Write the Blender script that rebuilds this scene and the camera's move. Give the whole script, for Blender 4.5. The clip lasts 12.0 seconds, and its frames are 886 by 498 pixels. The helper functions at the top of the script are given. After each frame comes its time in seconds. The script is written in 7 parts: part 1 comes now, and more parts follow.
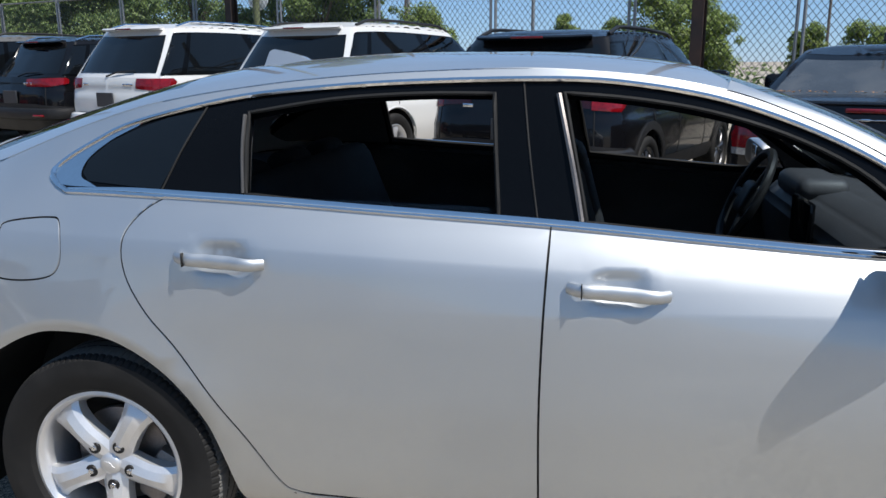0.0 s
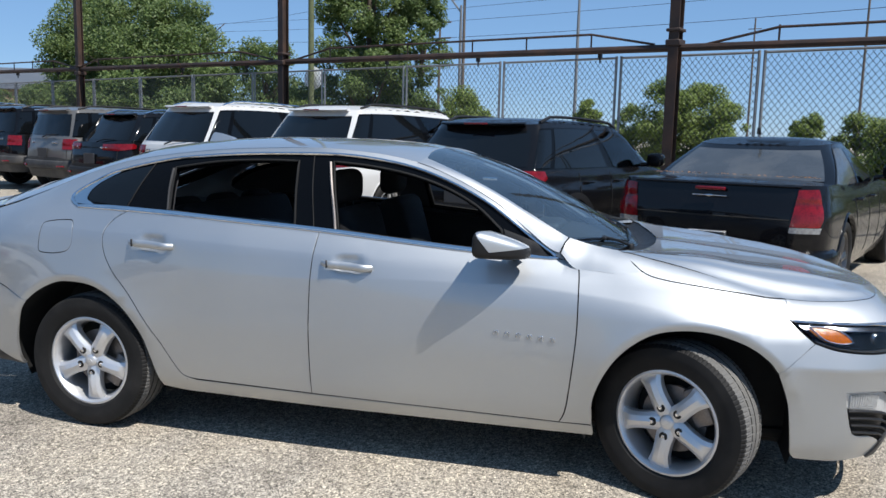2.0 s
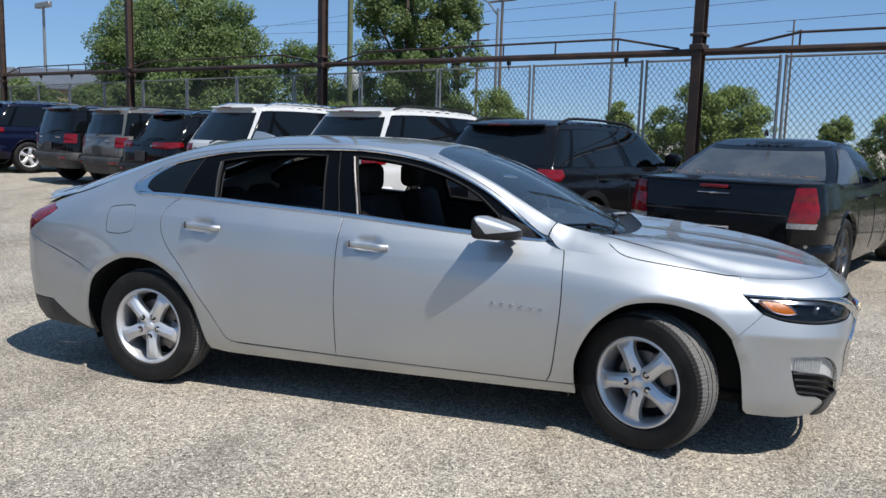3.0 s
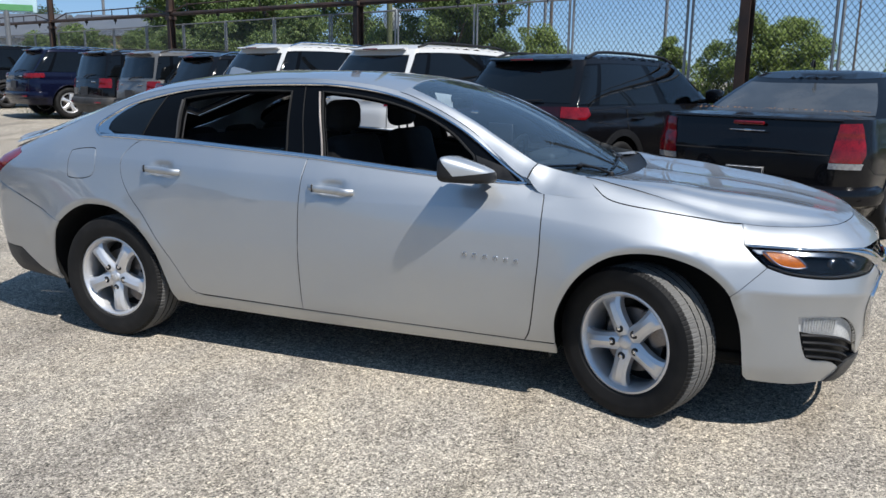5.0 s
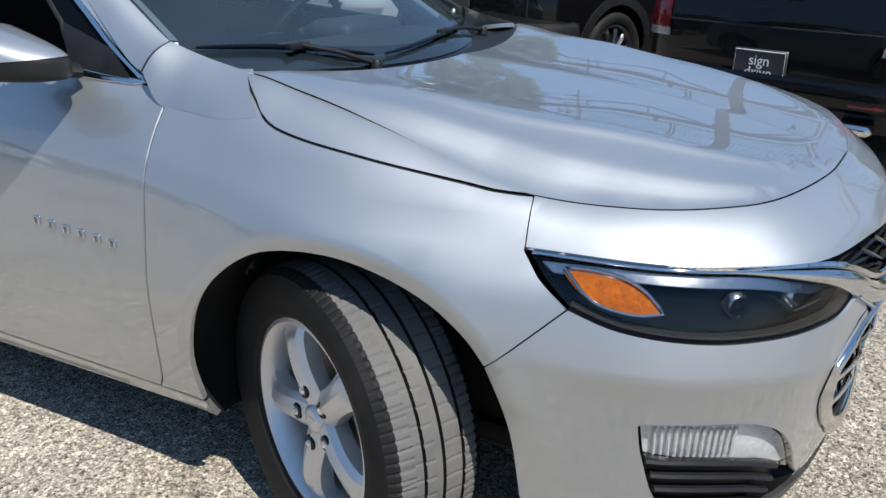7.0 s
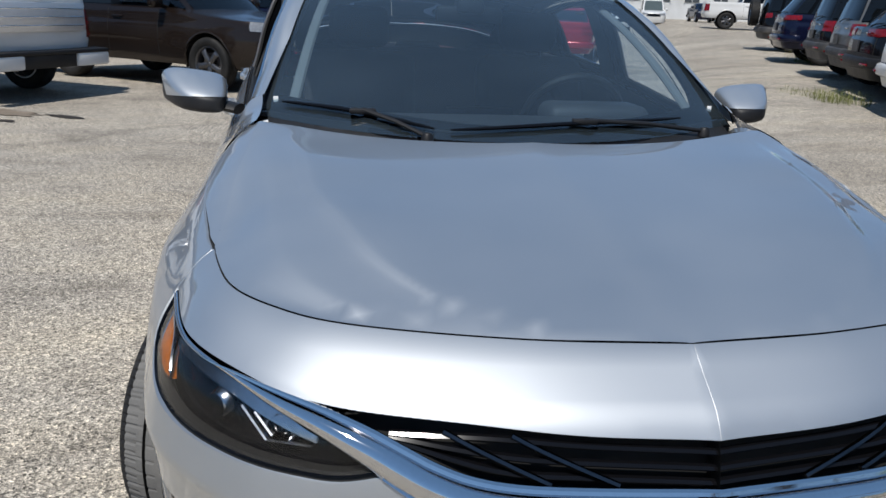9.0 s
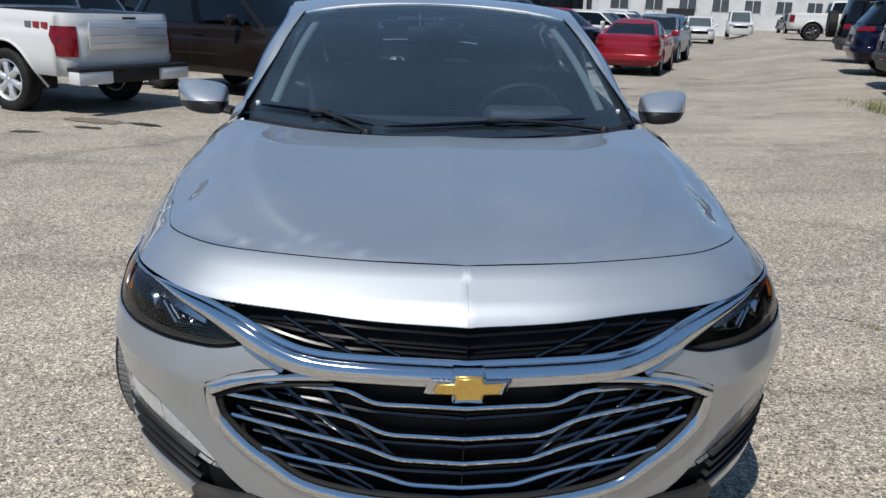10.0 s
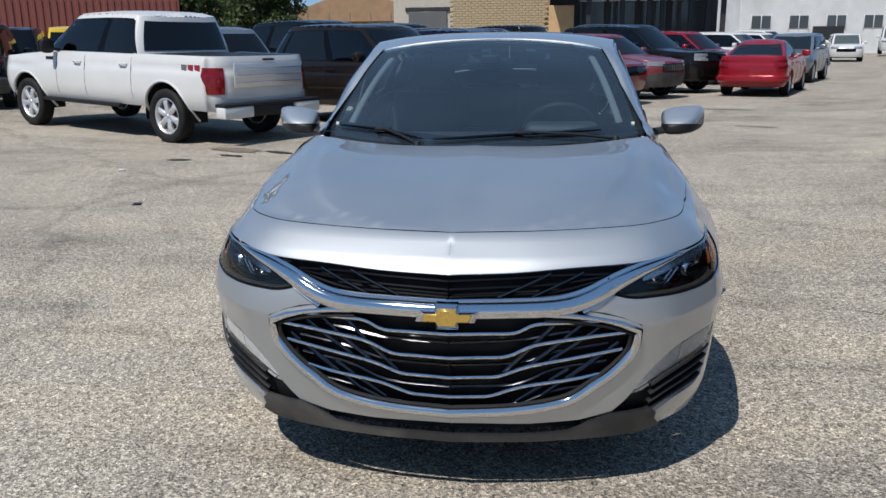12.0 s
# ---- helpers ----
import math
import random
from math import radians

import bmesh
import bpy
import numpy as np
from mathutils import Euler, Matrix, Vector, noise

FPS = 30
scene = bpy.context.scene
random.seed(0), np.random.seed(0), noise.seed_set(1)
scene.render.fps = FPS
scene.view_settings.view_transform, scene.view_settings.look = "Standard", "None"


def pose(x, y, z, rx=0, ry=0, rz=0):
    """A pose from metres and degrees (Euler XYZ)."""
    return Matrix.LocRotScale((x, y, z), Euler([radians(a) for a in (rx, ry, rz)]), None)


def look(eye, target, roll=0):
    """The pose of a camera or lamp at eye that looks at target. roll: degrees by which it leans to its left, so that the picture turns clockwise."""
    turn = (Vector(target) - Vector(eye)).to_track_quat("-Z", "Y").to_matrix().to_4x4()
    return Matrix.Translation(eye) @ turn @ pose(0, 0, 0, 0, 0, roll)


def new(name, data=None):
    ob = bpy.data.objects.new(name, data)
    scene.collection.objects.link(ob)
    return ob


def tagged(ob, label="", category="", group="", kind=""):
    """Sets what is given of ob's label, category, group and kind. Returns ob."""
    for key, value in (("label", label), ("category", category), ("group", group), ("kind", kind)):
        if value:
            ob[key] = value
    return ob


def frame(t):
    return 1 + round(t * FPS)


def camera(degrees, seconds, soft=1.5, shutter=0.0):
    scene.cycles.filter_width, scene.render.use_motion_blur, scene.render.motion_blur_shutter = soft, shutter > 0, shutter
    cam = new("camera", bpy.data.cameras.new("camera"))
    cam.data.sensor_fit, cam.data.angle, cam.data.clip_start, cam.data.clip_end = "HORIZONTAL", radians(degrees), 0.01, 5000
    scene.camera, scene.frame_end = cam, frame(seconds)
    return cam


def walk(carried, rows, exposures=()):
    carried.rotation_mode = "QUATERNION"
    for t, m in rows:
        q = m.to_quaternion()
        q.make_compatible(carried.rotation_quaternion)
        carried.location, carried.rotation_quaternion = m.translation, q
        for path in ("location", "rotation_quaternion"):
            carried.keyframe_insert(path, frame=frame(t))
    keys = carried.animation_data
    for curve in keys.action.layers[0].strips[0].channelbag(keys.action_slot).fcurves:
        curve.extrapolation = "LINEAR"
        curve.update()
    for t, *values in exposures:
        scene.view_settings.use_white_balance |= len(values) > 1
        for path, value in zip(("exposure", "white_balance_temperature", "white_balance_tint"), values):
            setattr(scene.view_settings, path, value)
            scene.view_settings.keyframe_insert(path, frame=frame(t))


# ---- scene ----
cam = camera(57.5, 12.0)
PATH = [
    (0, (-0.11, -2.773, 1.447), (-0.458, -0.856, 0.995), -0.2),
    (0.5, (0.281, -3.09, 1.444), (-0.189, -1.182, 1.072), 0.3),
    (1, (0.662, -3.504, 1.454), (0.201, -1.584, 1.131), 0.3),
    (1.5, (1.035, -3.872, 1.469), (0.567, -1.949, 1.178), 0.7),
    (2, (1.323, -4.233, 1.499), (0.804, -2.322, 1.223), 1.4),
    (2.5, (1.497, -4.568, 1.503), (0.928, -2.67, 1.233), 1.8),
    (3, (1.644, -4.762, 1.491), (1.034, -2.877, 1.215), 1.7),
    (3.2, (1.711, -4.83, 1.487), (1.085, -2.951, 1.208), 1.5),
    (4.8, (1.896, -4.399, 1.438), (1.159, -2.579, 1.056), 0.9),
    (5, (1.903, -4.242, 1.448), (1.172, -2.427, 1.032), 0.9),
    (5.5, (2.043, -3.72, 1.435), (1.293, -1.93, 0.95), 0.8),
    (6, (2.061, -3.164, 1.373), (1.286, -1.41, 0.806), 0.6),
    (6.5, (2.168, -2.589, 1.309), (1.362, -0.87, 0.678), 0.8),
    (7, (2.307, -2.036, 1.288), (1.445, -0.376, 0.581), 1.4),
    (7.5, (2.43, -1.549, 1.325), (1.3, -0.084, 0.566), 2.1),
    (7.7, (2.519, -1.35, 1.289), (1.142, -0.091, 0.567), 1.7),
    (9.3, (3.561, -0.442, 1.365), (1.661, -0.206, 0.786), 2.3),
    (9.5, (3.693, -0.347, 1.373), (1.787, -0.157, 0.798), 2.1),
    (10, (3.985, -0.153, 1.401), (2.069, -0.04, 0.84), 1.8),
    (10.5, (4.175, 0.041, 1.4), (2.252, 0.067, 0.849), 1.0),
    (11, (4.345, 0.132, 1.41), (2.42, 0.07, 0.873), 0.3),
    (11.5, (4.546, 0.159, 1.419), (2.62, 0.013, 0.901), -0.3),
    (12, (4.655, 0.249, 1.424), (2.731, 0.024, 0.928), -0.6),
]
walk(cam, [(t, look(e, g, r)) for t, e, g, r in PATH], exposures=[(0.0, 0.36), (2.0, 0.36), (3.0, 0.25), (5.0, 0.27), (5.5, 0.30), (6.5, 0.38), (7.5, 0.22), (9.3, 0.03), (12.0, 0.03)])

# ---- light ----
SUN_AZ, SUN_EL = -27.0, 57.0   # degrees from +x towards +y, and above the horizon
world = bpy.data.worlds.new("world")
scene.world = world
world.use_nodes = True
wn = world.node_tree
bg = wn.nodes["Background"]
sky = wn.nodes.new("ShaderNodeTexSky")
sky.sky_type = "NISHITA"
sky.sun_disc = False
sky.sun_elevation = radians(SUN_EL)
sky.altitude, sky.dust_density, sky.ozone_density = 2500, .0, 5.0
sky.sun_rotation = radians(90 - SUN_AZ)
flat_blue = wn.nodes.new("ShaderNodeMix")      # flat blue light mixed into the sky to even out its brightness
flat_blue.data_type = "RGBA"
flat_blue.inputs["Factor"].default_value = .6
flat_blue.inputs["B"].default_value = (1.6, 3.15, 5.6, 1)
wn.links.new(sky.outputs[0], flat_blue.inputs["A"])
wn.links.new(flat_blue.outputs["Result"], bg.inputs[0])
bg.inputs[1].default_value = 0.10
sl = bpy.data.lights.new("sun", "SUN")
sl.energy, sl.angle, sl.color = 4.8, radians(0.55), (1.0, 0.965, 0.915)
sun = new("sun", sl)
sd = Vector((math.cos(radians(SUN_EL)) * math.cos(radians(SUN_AZ)), math.cos(radians(SUN_EL)) * math.sin(radians(SUN_AZ)), math.sin(radians(SUN_EL))))
sun.matrix_world = look(sd * 60, (0, 0, 0))
# ---- materials and things ----
# ---- materials ----
def material(name, color, rough=.5, metal=0.0, coat=0.0, vary=.12, scale=9.0, fine=140.0, bump=0.0, spec=.5, dirt=None, dirt_amount=0.0):
    """A surface with variation at two scales: broad stains and a fine grain."""
    m = bpy.data.materials.new(name)
    m.use_nodes = True
    nt = m.node_tree
    p = nt.nodes["Principled BSDF"]
    tc = nt.nodes.new("ShaderNodeTexCoord")
    big = nt.nodes.new("ShaderNodeTexNoise")
    big.inputs["Scale"].default_value, big.inputs["Detail"].default_value = scale, 5
    small = nt.nodes.new("ShaderNodeTexNoise")
    small.inputs["Scale"].default_value, small.inputs["Detail"].default_value = fine, 2
    for n in (big, small):
        nt.links.new(tc.outputs["Object"], n.inputs["Vector"])
    mixf = nt.nodes.new("ShaderNodeMath")
    mixf.operation = "ADD"
    nt.links.new(big.outputs["Fac"], mixf.inputs[0])
    nt.links.new(small.outputs["Fac"], mixf.inputs[1])
    ramp = nt.nodes.new("ShaderNodeMapRange")
    ramp.inputs["From Min"].default_value, ramp.inputs["From Max"].default_value = .7, 1.3
    ramp.inputs["To Min"].default_value, ramp.inputs["To Max"].default_value = 1 - vary, 1 + vary
    nt.links.new(mixf.outputs[0], ramp.inputs["Value"])
    mul = nt.nodes.new("ShaderNodeVectorMath")
    mul.operation = "SCALE"
    mul.inputs[0].default_value = color
    nt.links.new(ramp.outputs[0], mul.inputs["Scale"])
    out = mul.outputs[0]
    if dirt:
        mx = nt.nodes.new("ShaderNodeMix")
        mx.data_type = "RGBA"
        dn = nt.nodes.new("ShaderNodeTexNoise")
        dn.inputs["Scale"].default_value, dn.inputs["Detail"].default_value = scale * .4, 8
        nt.links.new(tc.outputs["Object"], dn.inputs["Vector"])
        dr = nt.nodes.new("ShaderNodeMapRange")
        dr.inputs["From Min"].default_value, dr.inputs["From Max"].default_value = .45, .7
        dr.inputs["To Max"].default_value = dirt_amount
        nt.links.new(dn.outputs["Fac"], dr.inputs["Value"])
        nt.links.new(dr.outputs[0], mx.inputs["Factor"])
        nt.links.new(out, mx.inputs["A"])
        mx.inputs["B"].default_value = (*dirt, 1)
        out = mx.outputs["Result"]
    nt.links.new(out, p.inputs["Base Color"])
    p.inputs["Metallic"].default_value = metal
    rr = nt.nodes.new("ShaderNodeMapRange")
    rr.inputs["To Min"].default_value, rr.inputs["To Max"].default_value = rough * .82, min(1, rough * 1.18)
    nt.links.new(big.outputs["Fac"], rr.inputs["Value"])
    nt.links.new(rr.outputs[0], p.inputs["Roughness"])
    p.inputs["Specular IOR Level"].default_value = spec
    if coat:
        p.inputs["Coat Weight"].default_value, p.inputs["Coat Roughness"].default_value = coat, .03
    if bump:
        b = nt.nodes.new("ShaderNodeBump")
        b.inputs["Strength"].default_value, b.inputs["Distance"].default_value = bump, .004
        nt.links.new(small.outputs["Fac"], b.inputs["Height"])
        nt.links.new(b.outputs[0], p.inputs["Normal"])
    return m


def glass(name, tint, rough=.0, dark=.35, veil=0.0, ior=1.62):
    """Tinted window glass, thin: part clear, part mirror."""
    m = bpy.data.materials.new(name)
    m.use_nodes = True
    nt = m.node_tree
    nt.nodes.remove(nt.nodes["Principled BSDF"])
    tr, gl, mx = nt.nodes.new("ShaderNodeBsdfTransparent"), nt.nodes.new("ShaderNodeBsdfGlossy"), nt.nodes.new("ShaderNodeMixShader")
    tr.inputs[0].default_value = (*[c * (1 - dark) for c in tint], 1)
    gl.inputs["Roughness"].default_value = rough
    fr = nt.nodes.new("ShaderNodeFresnel")
    fr.inputs[0].default_value = ior
    nt.links.new(fr.outputs[0], mx.inputs[0])
    nt.links.new(tr.outputs[0], mx.inputs[1])
    nt.links.new(gl.outputs[0], mx.inputs[2])
    out = mx.outputs[0]
    # dust film, coloured blue to stand in for the sky's reflection
    if veil:
        df, m2, nz, mr = (nt.nodes.new("ShaderNode" + k) for k in ("BsdfDiffuse", "MixShader", "TexNoise", "MapRange"))
        df.inputs[0].default_value = (.36, .50, .62, 1)
        nz.inputs["Scale"].default_value, nz.inputs["Detail"].default_value = 3.0, 6
        mr.inputs["From Min"].default_value, mr.inputs["From Max"].default_value = .3, .7
        mr.inputs["To Min"].default_value, mr.inputs["To Max"].default_value = veil * .6, veil * 1.4
        nt.links.new(nz.outputs["Fac"], mr.inputs["Value"])
        nt.links.new(mr.outputs[0], m2.inputs[0])
        nt.links.new(out, m2.inputs[1])
        nt.links.new(df.outputs[0], m2.inputs[2])
        out = m2.outputs[0]
    nt.links.new(out, nt.nodes["Material Output"].inputs[0])
    return m




def metallic(name, color, sharp, broad, share):
    """Metal flake paint: a sharper and a broader sheen of the flakes under one clear coat."""
    m = material(name, color, broad, 1.0, 1.0, .025, 2.5, 900.0)
    nt = m.node_tree
    p = nt.nodes["Principled BSDF"]
    p.inputs["Coat IOR"].default_value, p.inputs["Coat Roughness"].default_value = 1.7, .02
    q = nt.nodes.new("ShaderNodeBsdfPrincipled")
    q.inputs["Base Color"].default_value = (*[c * 1.06 for c in color], 1)
    q.inputs["Metallic"].default_value, q.inputs["Roughness"].default_value = 1.0, sharp
    q.inputs["Coat Weight"].default_value, q.inputs["Coat IOR"].default_value, q.inputs["Coat Roughness"].default_value = 1, 1.7, .02
    mx = nt.nodes.new("ShaderNodeMixShader")
    mx.inputs[0].default_value = share
    nt.links.new(p.outputs[0], mx.inputs[1])
    nt.links.new(q.outputs[0], mx.inputs[2])
    nt.links.new(mx.outputs[0], nt.nodes["Material Output"].inputs[0])
    return m


SILVER = metallic("silver_paint", (.460, .477, .493), .50, .64, .45)
SEAL = material("shut_line", (.004, .004, .004), .8)
CHROME = material("chrome", (.66, .67, .69), .06, 1.0, 0, .03, 20)
SATIN = material("satin_alloy", (.65, .65, .66), .40, .7, .3, .05, 20, 300)
GOLD = material("gold_badge", (.62, .40, .10), .28, .7, .5, .08, 40)
BLACK_TRIM = material("black_plastic", (.011, .011, .012), .50, 0, 0, .2, 12, 400, .15, spec=.3)
DARK_CHROME = material("dark_chrome", (.085, .085, .09), .16, 1.0, 0, .1, 30)
GLOSS_BLACK = material("gloss_black", (.004, .004, .005), .12, 0, 0, .1, 6, spec=.22)
LIP_GREY = material("grey_plastic", (.028, .028, .030), .6, 0, 0, .2, 10, 300, .2, dirt=(.25, .23, .2), dirt_amount=.35)
DARK_FILL = material("underbody_black", (.003, .003, .003), .8, 0, 0, .2)
CLOTH = material("seat_cloth", (.009, .009, .0105), .9, 0, 0, .2, 14, 500, .4)
TRIM_GREY = material("cabin_trim", (.05, .05, .055), .55, 0, 0, .15, 10, 400, .2)
HEADLINER = material("headliner", (.24, .235, .23), .9, 0, 0, .08, 10, 500, .2)
RUBBER = material("tyre_rubber", (.0075, .0073, .0073), .72, 0, 0, .18, 14, 420, .15, spec=.3, dirt=(.07, .065, .06), dirt_amount=.2)
TREAD = material("worn_tread", (.115, .112, .107), .85, 0, 0, .18, 14, 420, .2, dirt=(.2, .19, .17), dirt_amount=.4)
DISC = material("brake_steel", (.20, .18, .17), .45, .8, 0, .15, 25)
AMBER = material("amber_lens", (.36, .095, .002), .25, 0, 0, .35, 60, 160, .25, spec=.3)
RED_LENS = material("red_lens", (.15, .003, .006), .12, 0, .4, .45, 18, 90, spec=.35)
PILLAR_BLACK = material("pillar_black", (.003, .0035, .0045), .06, 0, 0, .1, 6, spec=.10)
FOG_WHITE = material("fog_reflector", (.78, .79, .80), .30, .35, 0, .15, 60)
WHITE_TAG = material("white_tag", (.75, .75, .75), .6)
CLEAR = glass("clear_lens", (.95, .96, .97), .01, .05, ior=1.42)
WINDSCREEN = glass("windscreen_glass", (.68, .83, .93), .0, .12, .028, 2.05)
TINTED = glass("tinted_glass", (.42, .48, .50), .0, .25)
REAR_GLASS = glass("rear_glass", (.20, .23, .25), .0, .45)
PRIVACY = material("privacy_glass", (.004, .005, .006), .04, 0, 0, .1, 4, spec=.4)
SMOKED = material("smoked_red_lens", (.022, .002, .003), .10, 0, .4, .5, 30, 120, spec=.35)
REFLECTOR = material("lamp_reflector", (.52, .53, .55), .20, 1.0, 0, .1, 90)


# ---- mesh kit ----
from mathutils.geometry import delaunay_2d_cdt


def mesh_object(name, verts, faces, mat, parent=None, label="", normals=None, smooth=True):
    me = bpy.data.meshes.new(name)
    me.from_pydata([tuple(map(float, v)) for v in verts], [], faces)
    if smooth:
        me.polygons.foreach_set("use_smooth", [True] * len(me.polygons))
    me.materials.append(mat)
    if normals is not None:
        me.normals_split_custom_set_from_vertices([tuple(map(float, n)) for n in normals])
    ob = new(name, me)
    ob.parent = parent
    if label:
        ob["label"] = label
    return ob


def part(name, bm, mat, parent=None, label="", smooth=40):
    """Links a bmesh as one mesh object under a thing or a part."""
    bm.normal_update()
    for f in bm.faces:
        f.smooth = smooth > 0
    for e in bm.edges:
        if len(e.link_faces) == 2 and e.calc_face_angle(0) > radians(smooth):
            e.smooth = False
    me = bpy.data.meshes.new(name)
    bm.to_mesh(me)
    bm.free()
    me.materials.append(mat)
    ob = new(name, me)
    ob.parent = parent
    if label:
        ob["label"] = label
    return ob


def empty(name, m=None, **tags):
    ob = new(name)
    ob.empty_display_size = .1
    if m is not None:
        ob.matrix_world = m
    return tagged(ob, **tags)


def dense(poly, step):
    out = []
    p = np.array(poly, float)
    for a, b in zip(p, np.roll(p, -1, axis=0)):
        n = max(1, int(math.ceil(np.linalg.norm(b - a) / step)))
        out += [a + (b - a) * k / n for k in range(n)]
    return np.array(out)


def inside(pts, poly):
    x, y = pts[:, 0], pts[:, 1]
    c = np.zeros(len(pts), bool)
    for (x0, y0), (x1, y1) in zip(poly, np.roll(poly, -1, axis=0)):
        if y0 != y1:
            c ^= ((y0 > y) != (y1 > y)) & (x < (x1 - x0) * (y - y0) / (y1 - y0) + x0)
    return c


def shrink(poly, g):
    """The polygon drawn in by g all round."""
    p = np.array(poly, float)
    area = sum(a[0] * b[1] - a[1] * b[0] for a, b in zip(p, np.roll(p, -1, axis=0)))
    s = 1 if area > 0 else -1
    d1 = p - np.roll(p, 1, axis=0)
    d2 = np.roll(p, -1, axis=0) - p
    d1 /= np.maximum(np.linalg.norm(d1, axis=1, keepdims=True), 1e-9)
    d2 /= np.maximum(np.linalg.norm(d2, axis=1, keepdims=True), 1e-9)
    n = np.stack([-(d1 + d2)[:, 1], (d1 + d2)[:, 0]], 1)
    n /= np.maximum(np.linalg.norm(n, axis=1, keepdims=True), 1e-9)
    return p + s * g * n


def sheet(F, outer, step=.045, lip=.014, holes=(), fine=(), off=0.0, edge=None, along=()):
    """A curved panel: the polygon in the surface's own two coordinates, meshed and laid on the surface F, with its rim turned in by lip.
    off moves it inwards; along adds points that keep a crease sharp. Gives points, faces and normals."""
    loops = [dense(outer, edge or step * .6)] + [dense(h, edge or step * .6) for h in holes]
    pts, edges = [], []
    for lo in loops:
        k = len(pts)
        pts += list(lo)
        edges += [(k + i, k + (i + 1) % len(lo)) for i in range(len(lo))]
    rim = np.array(pts)
    grid = []
    lo, hi = loops[0].min(0), loops[0].max(0)
    for (a, b, c, d, st) in [(lo[0], hi[0], lo[1], hi[1], step)] + list(fine):
        g = np.array([(x, y) for x in np.arange(a + st / 2, b, st) for y in np.arange(c + st / 2, d, st)]).reshape(-1, 2)
        if len(g):
            ok = inside(g, loops[0])
            for h in loops[1:]:
                ok &= ~inside(g, h)
            g = g[ok]
        if len(g):
            dist = np.array([np.min(np.hypot(rim[:, 0] - q[0], rim[:, 1] - q[1])) for q in g])
            grid += list(g[dist > st * .4])
    if len(along):
        g = np.array(along, float)
        g = g[inside(g, loops[0])]
        dist = np.array([np.min(np.hypot(rim[:, 0] - q[0], rim[:, 1] - q[1])) for q in g])
        g = g[dist > .006]
        grid = [q for q in grid if np.min(np.hypot(g[:, 0] - q[0], g[:, 1] - q[1])) > .014] + list(g)
    vs = [Vector((float(q[0]), float(q[1]))) for q in pts + grid]
    co, _, fs, _, _, _ = delaunay_2d_cdt(vs, edges, [], 0, 1e-6)
    co = np.array([(c.x, c.y) for c in co])
    fs = [f for f in fs]
    cen = np.array([co[list(f)].mean(0) for f in fs])
    ok = inside(cen, loops[0])
    for h in loops[1:]:
        ok &= ~inside(cen, h)
    fs = [tuple(f) for f, k in zip(fs, ok) if k]
    P, N = [], []
    e = .004
    for a, b in co:
        p = F(a, b)
        n = np.cross(F(a + e, b) - F(a - e, b), F(a, b + e) - F(a, b - e))
        n = n / max(np.linalg.norm(n), 1e-12)
        P.append(p - n * off)
        N.append(n)
    count = {}
    for f in fs:
        for i in range(3):
            count.setdefault(frozenset((f[i], f[(i + 1) % 3])), []).append((f[i], f[(i + 1) % 3]))
    if lip:
        low = {}
        for k, v in count.items():
            if len(v) == 1:
                a, b = v[0]
                if abs(P[a][1]) < 1e-4 and abs(P[b][1]) < 1e-4:
                    continue
                for q in (a, b):
                    if q not in low:
                        low[q] = len(P)
                        P.append(P[q] - N[q] * lip)
                        N.append(N[q])
                fs.append((b, a, low[a], low[b]))
    return np.array(P), fs, np.array(N)


def mirrored(sh):
    P, F, N = sh
    k = np.array((1, -1, 1))
    return P * k, [tuple(reversed(f)) for f in F], N * k


def joined(*shs):
    P, F, N, k = [], [], [], 0
    for p, f, n in shs:
        P.append(p)
        N.append(n)
        F += [tuple(i + k for i in q) for q in f]
        k += len(p)
    return np.vstack(P), F, np.vstack(N)


def put(name, sh, mat, parent, label=""):
    return mesh_object(name, sh[0], sh[1], mat, parent, label, sh[2])


def tube(bm, line, r, sides=8, flat=1.0, up=(0, 0, 1), taper=None, closed=False):
    """A rounded bar along a line of points; flat squeezes it along up."""
    pts = [Vector(tuple(map(float, p))) for p in line]
    rings = []
    for i, p in enumerate(pts):
        a = pts[i - 1] if (i or closed) else p
        b = pts[(i + 1) % len(pts)] if (i < len(pts) - 1 or closed) else p
        d = (b - a).normalized()
        s = d.cross(Vector(up))
        s = s.normalized() if s.length > 1e-5 else d.orthogonal().normalized()
        w = s.cross(d)
        k = r * (taper(i / max(1, len(pts) - 1)) if taper else 1)
        rings.append([bm.verts.new(p + s * (k * math.cos(q)) + w * (k * flat * math.sin(q))) for q in (2 * math.pi * j / sides for j in range(sides))])
    n = len(rings)
    for i in range(n if closed else n - 1):
        a, b = rings[i], rings[(i + 1) % n]
        for j in range(sides):
            bm.faces.new((a[j], a[(j + 1) % sides], b[(j + 1) % sides], b[j]))
    if not closed:
        bm.faces.new(list(reversed(rings[0])))
        bm.faces.new(rings[-1])
    bmesh.ops.recalc_face_normals(bm, faces=bm.faces)
    return bm


def block(bm, size, at=(0, 0, 0), bevel=.01, seg=2, turn=None):
    """A box with rounded edges."""
    m = Matrix.Translation(at) @ (turn or Matrix()) @ Matrix.Diagonal((*size, 1))
    r = bmesh.ops.create_cube(bm, size=1, matrix=m)
    if bevel:
        es = list({e for v in r["verts"] for e in v.link_edges})
        bmesh.ops.bevel(bm, geom=es, offset=min(bevel, min(size) * .45), segments=seg, affect="EDGES", profile=.5)
    return bm


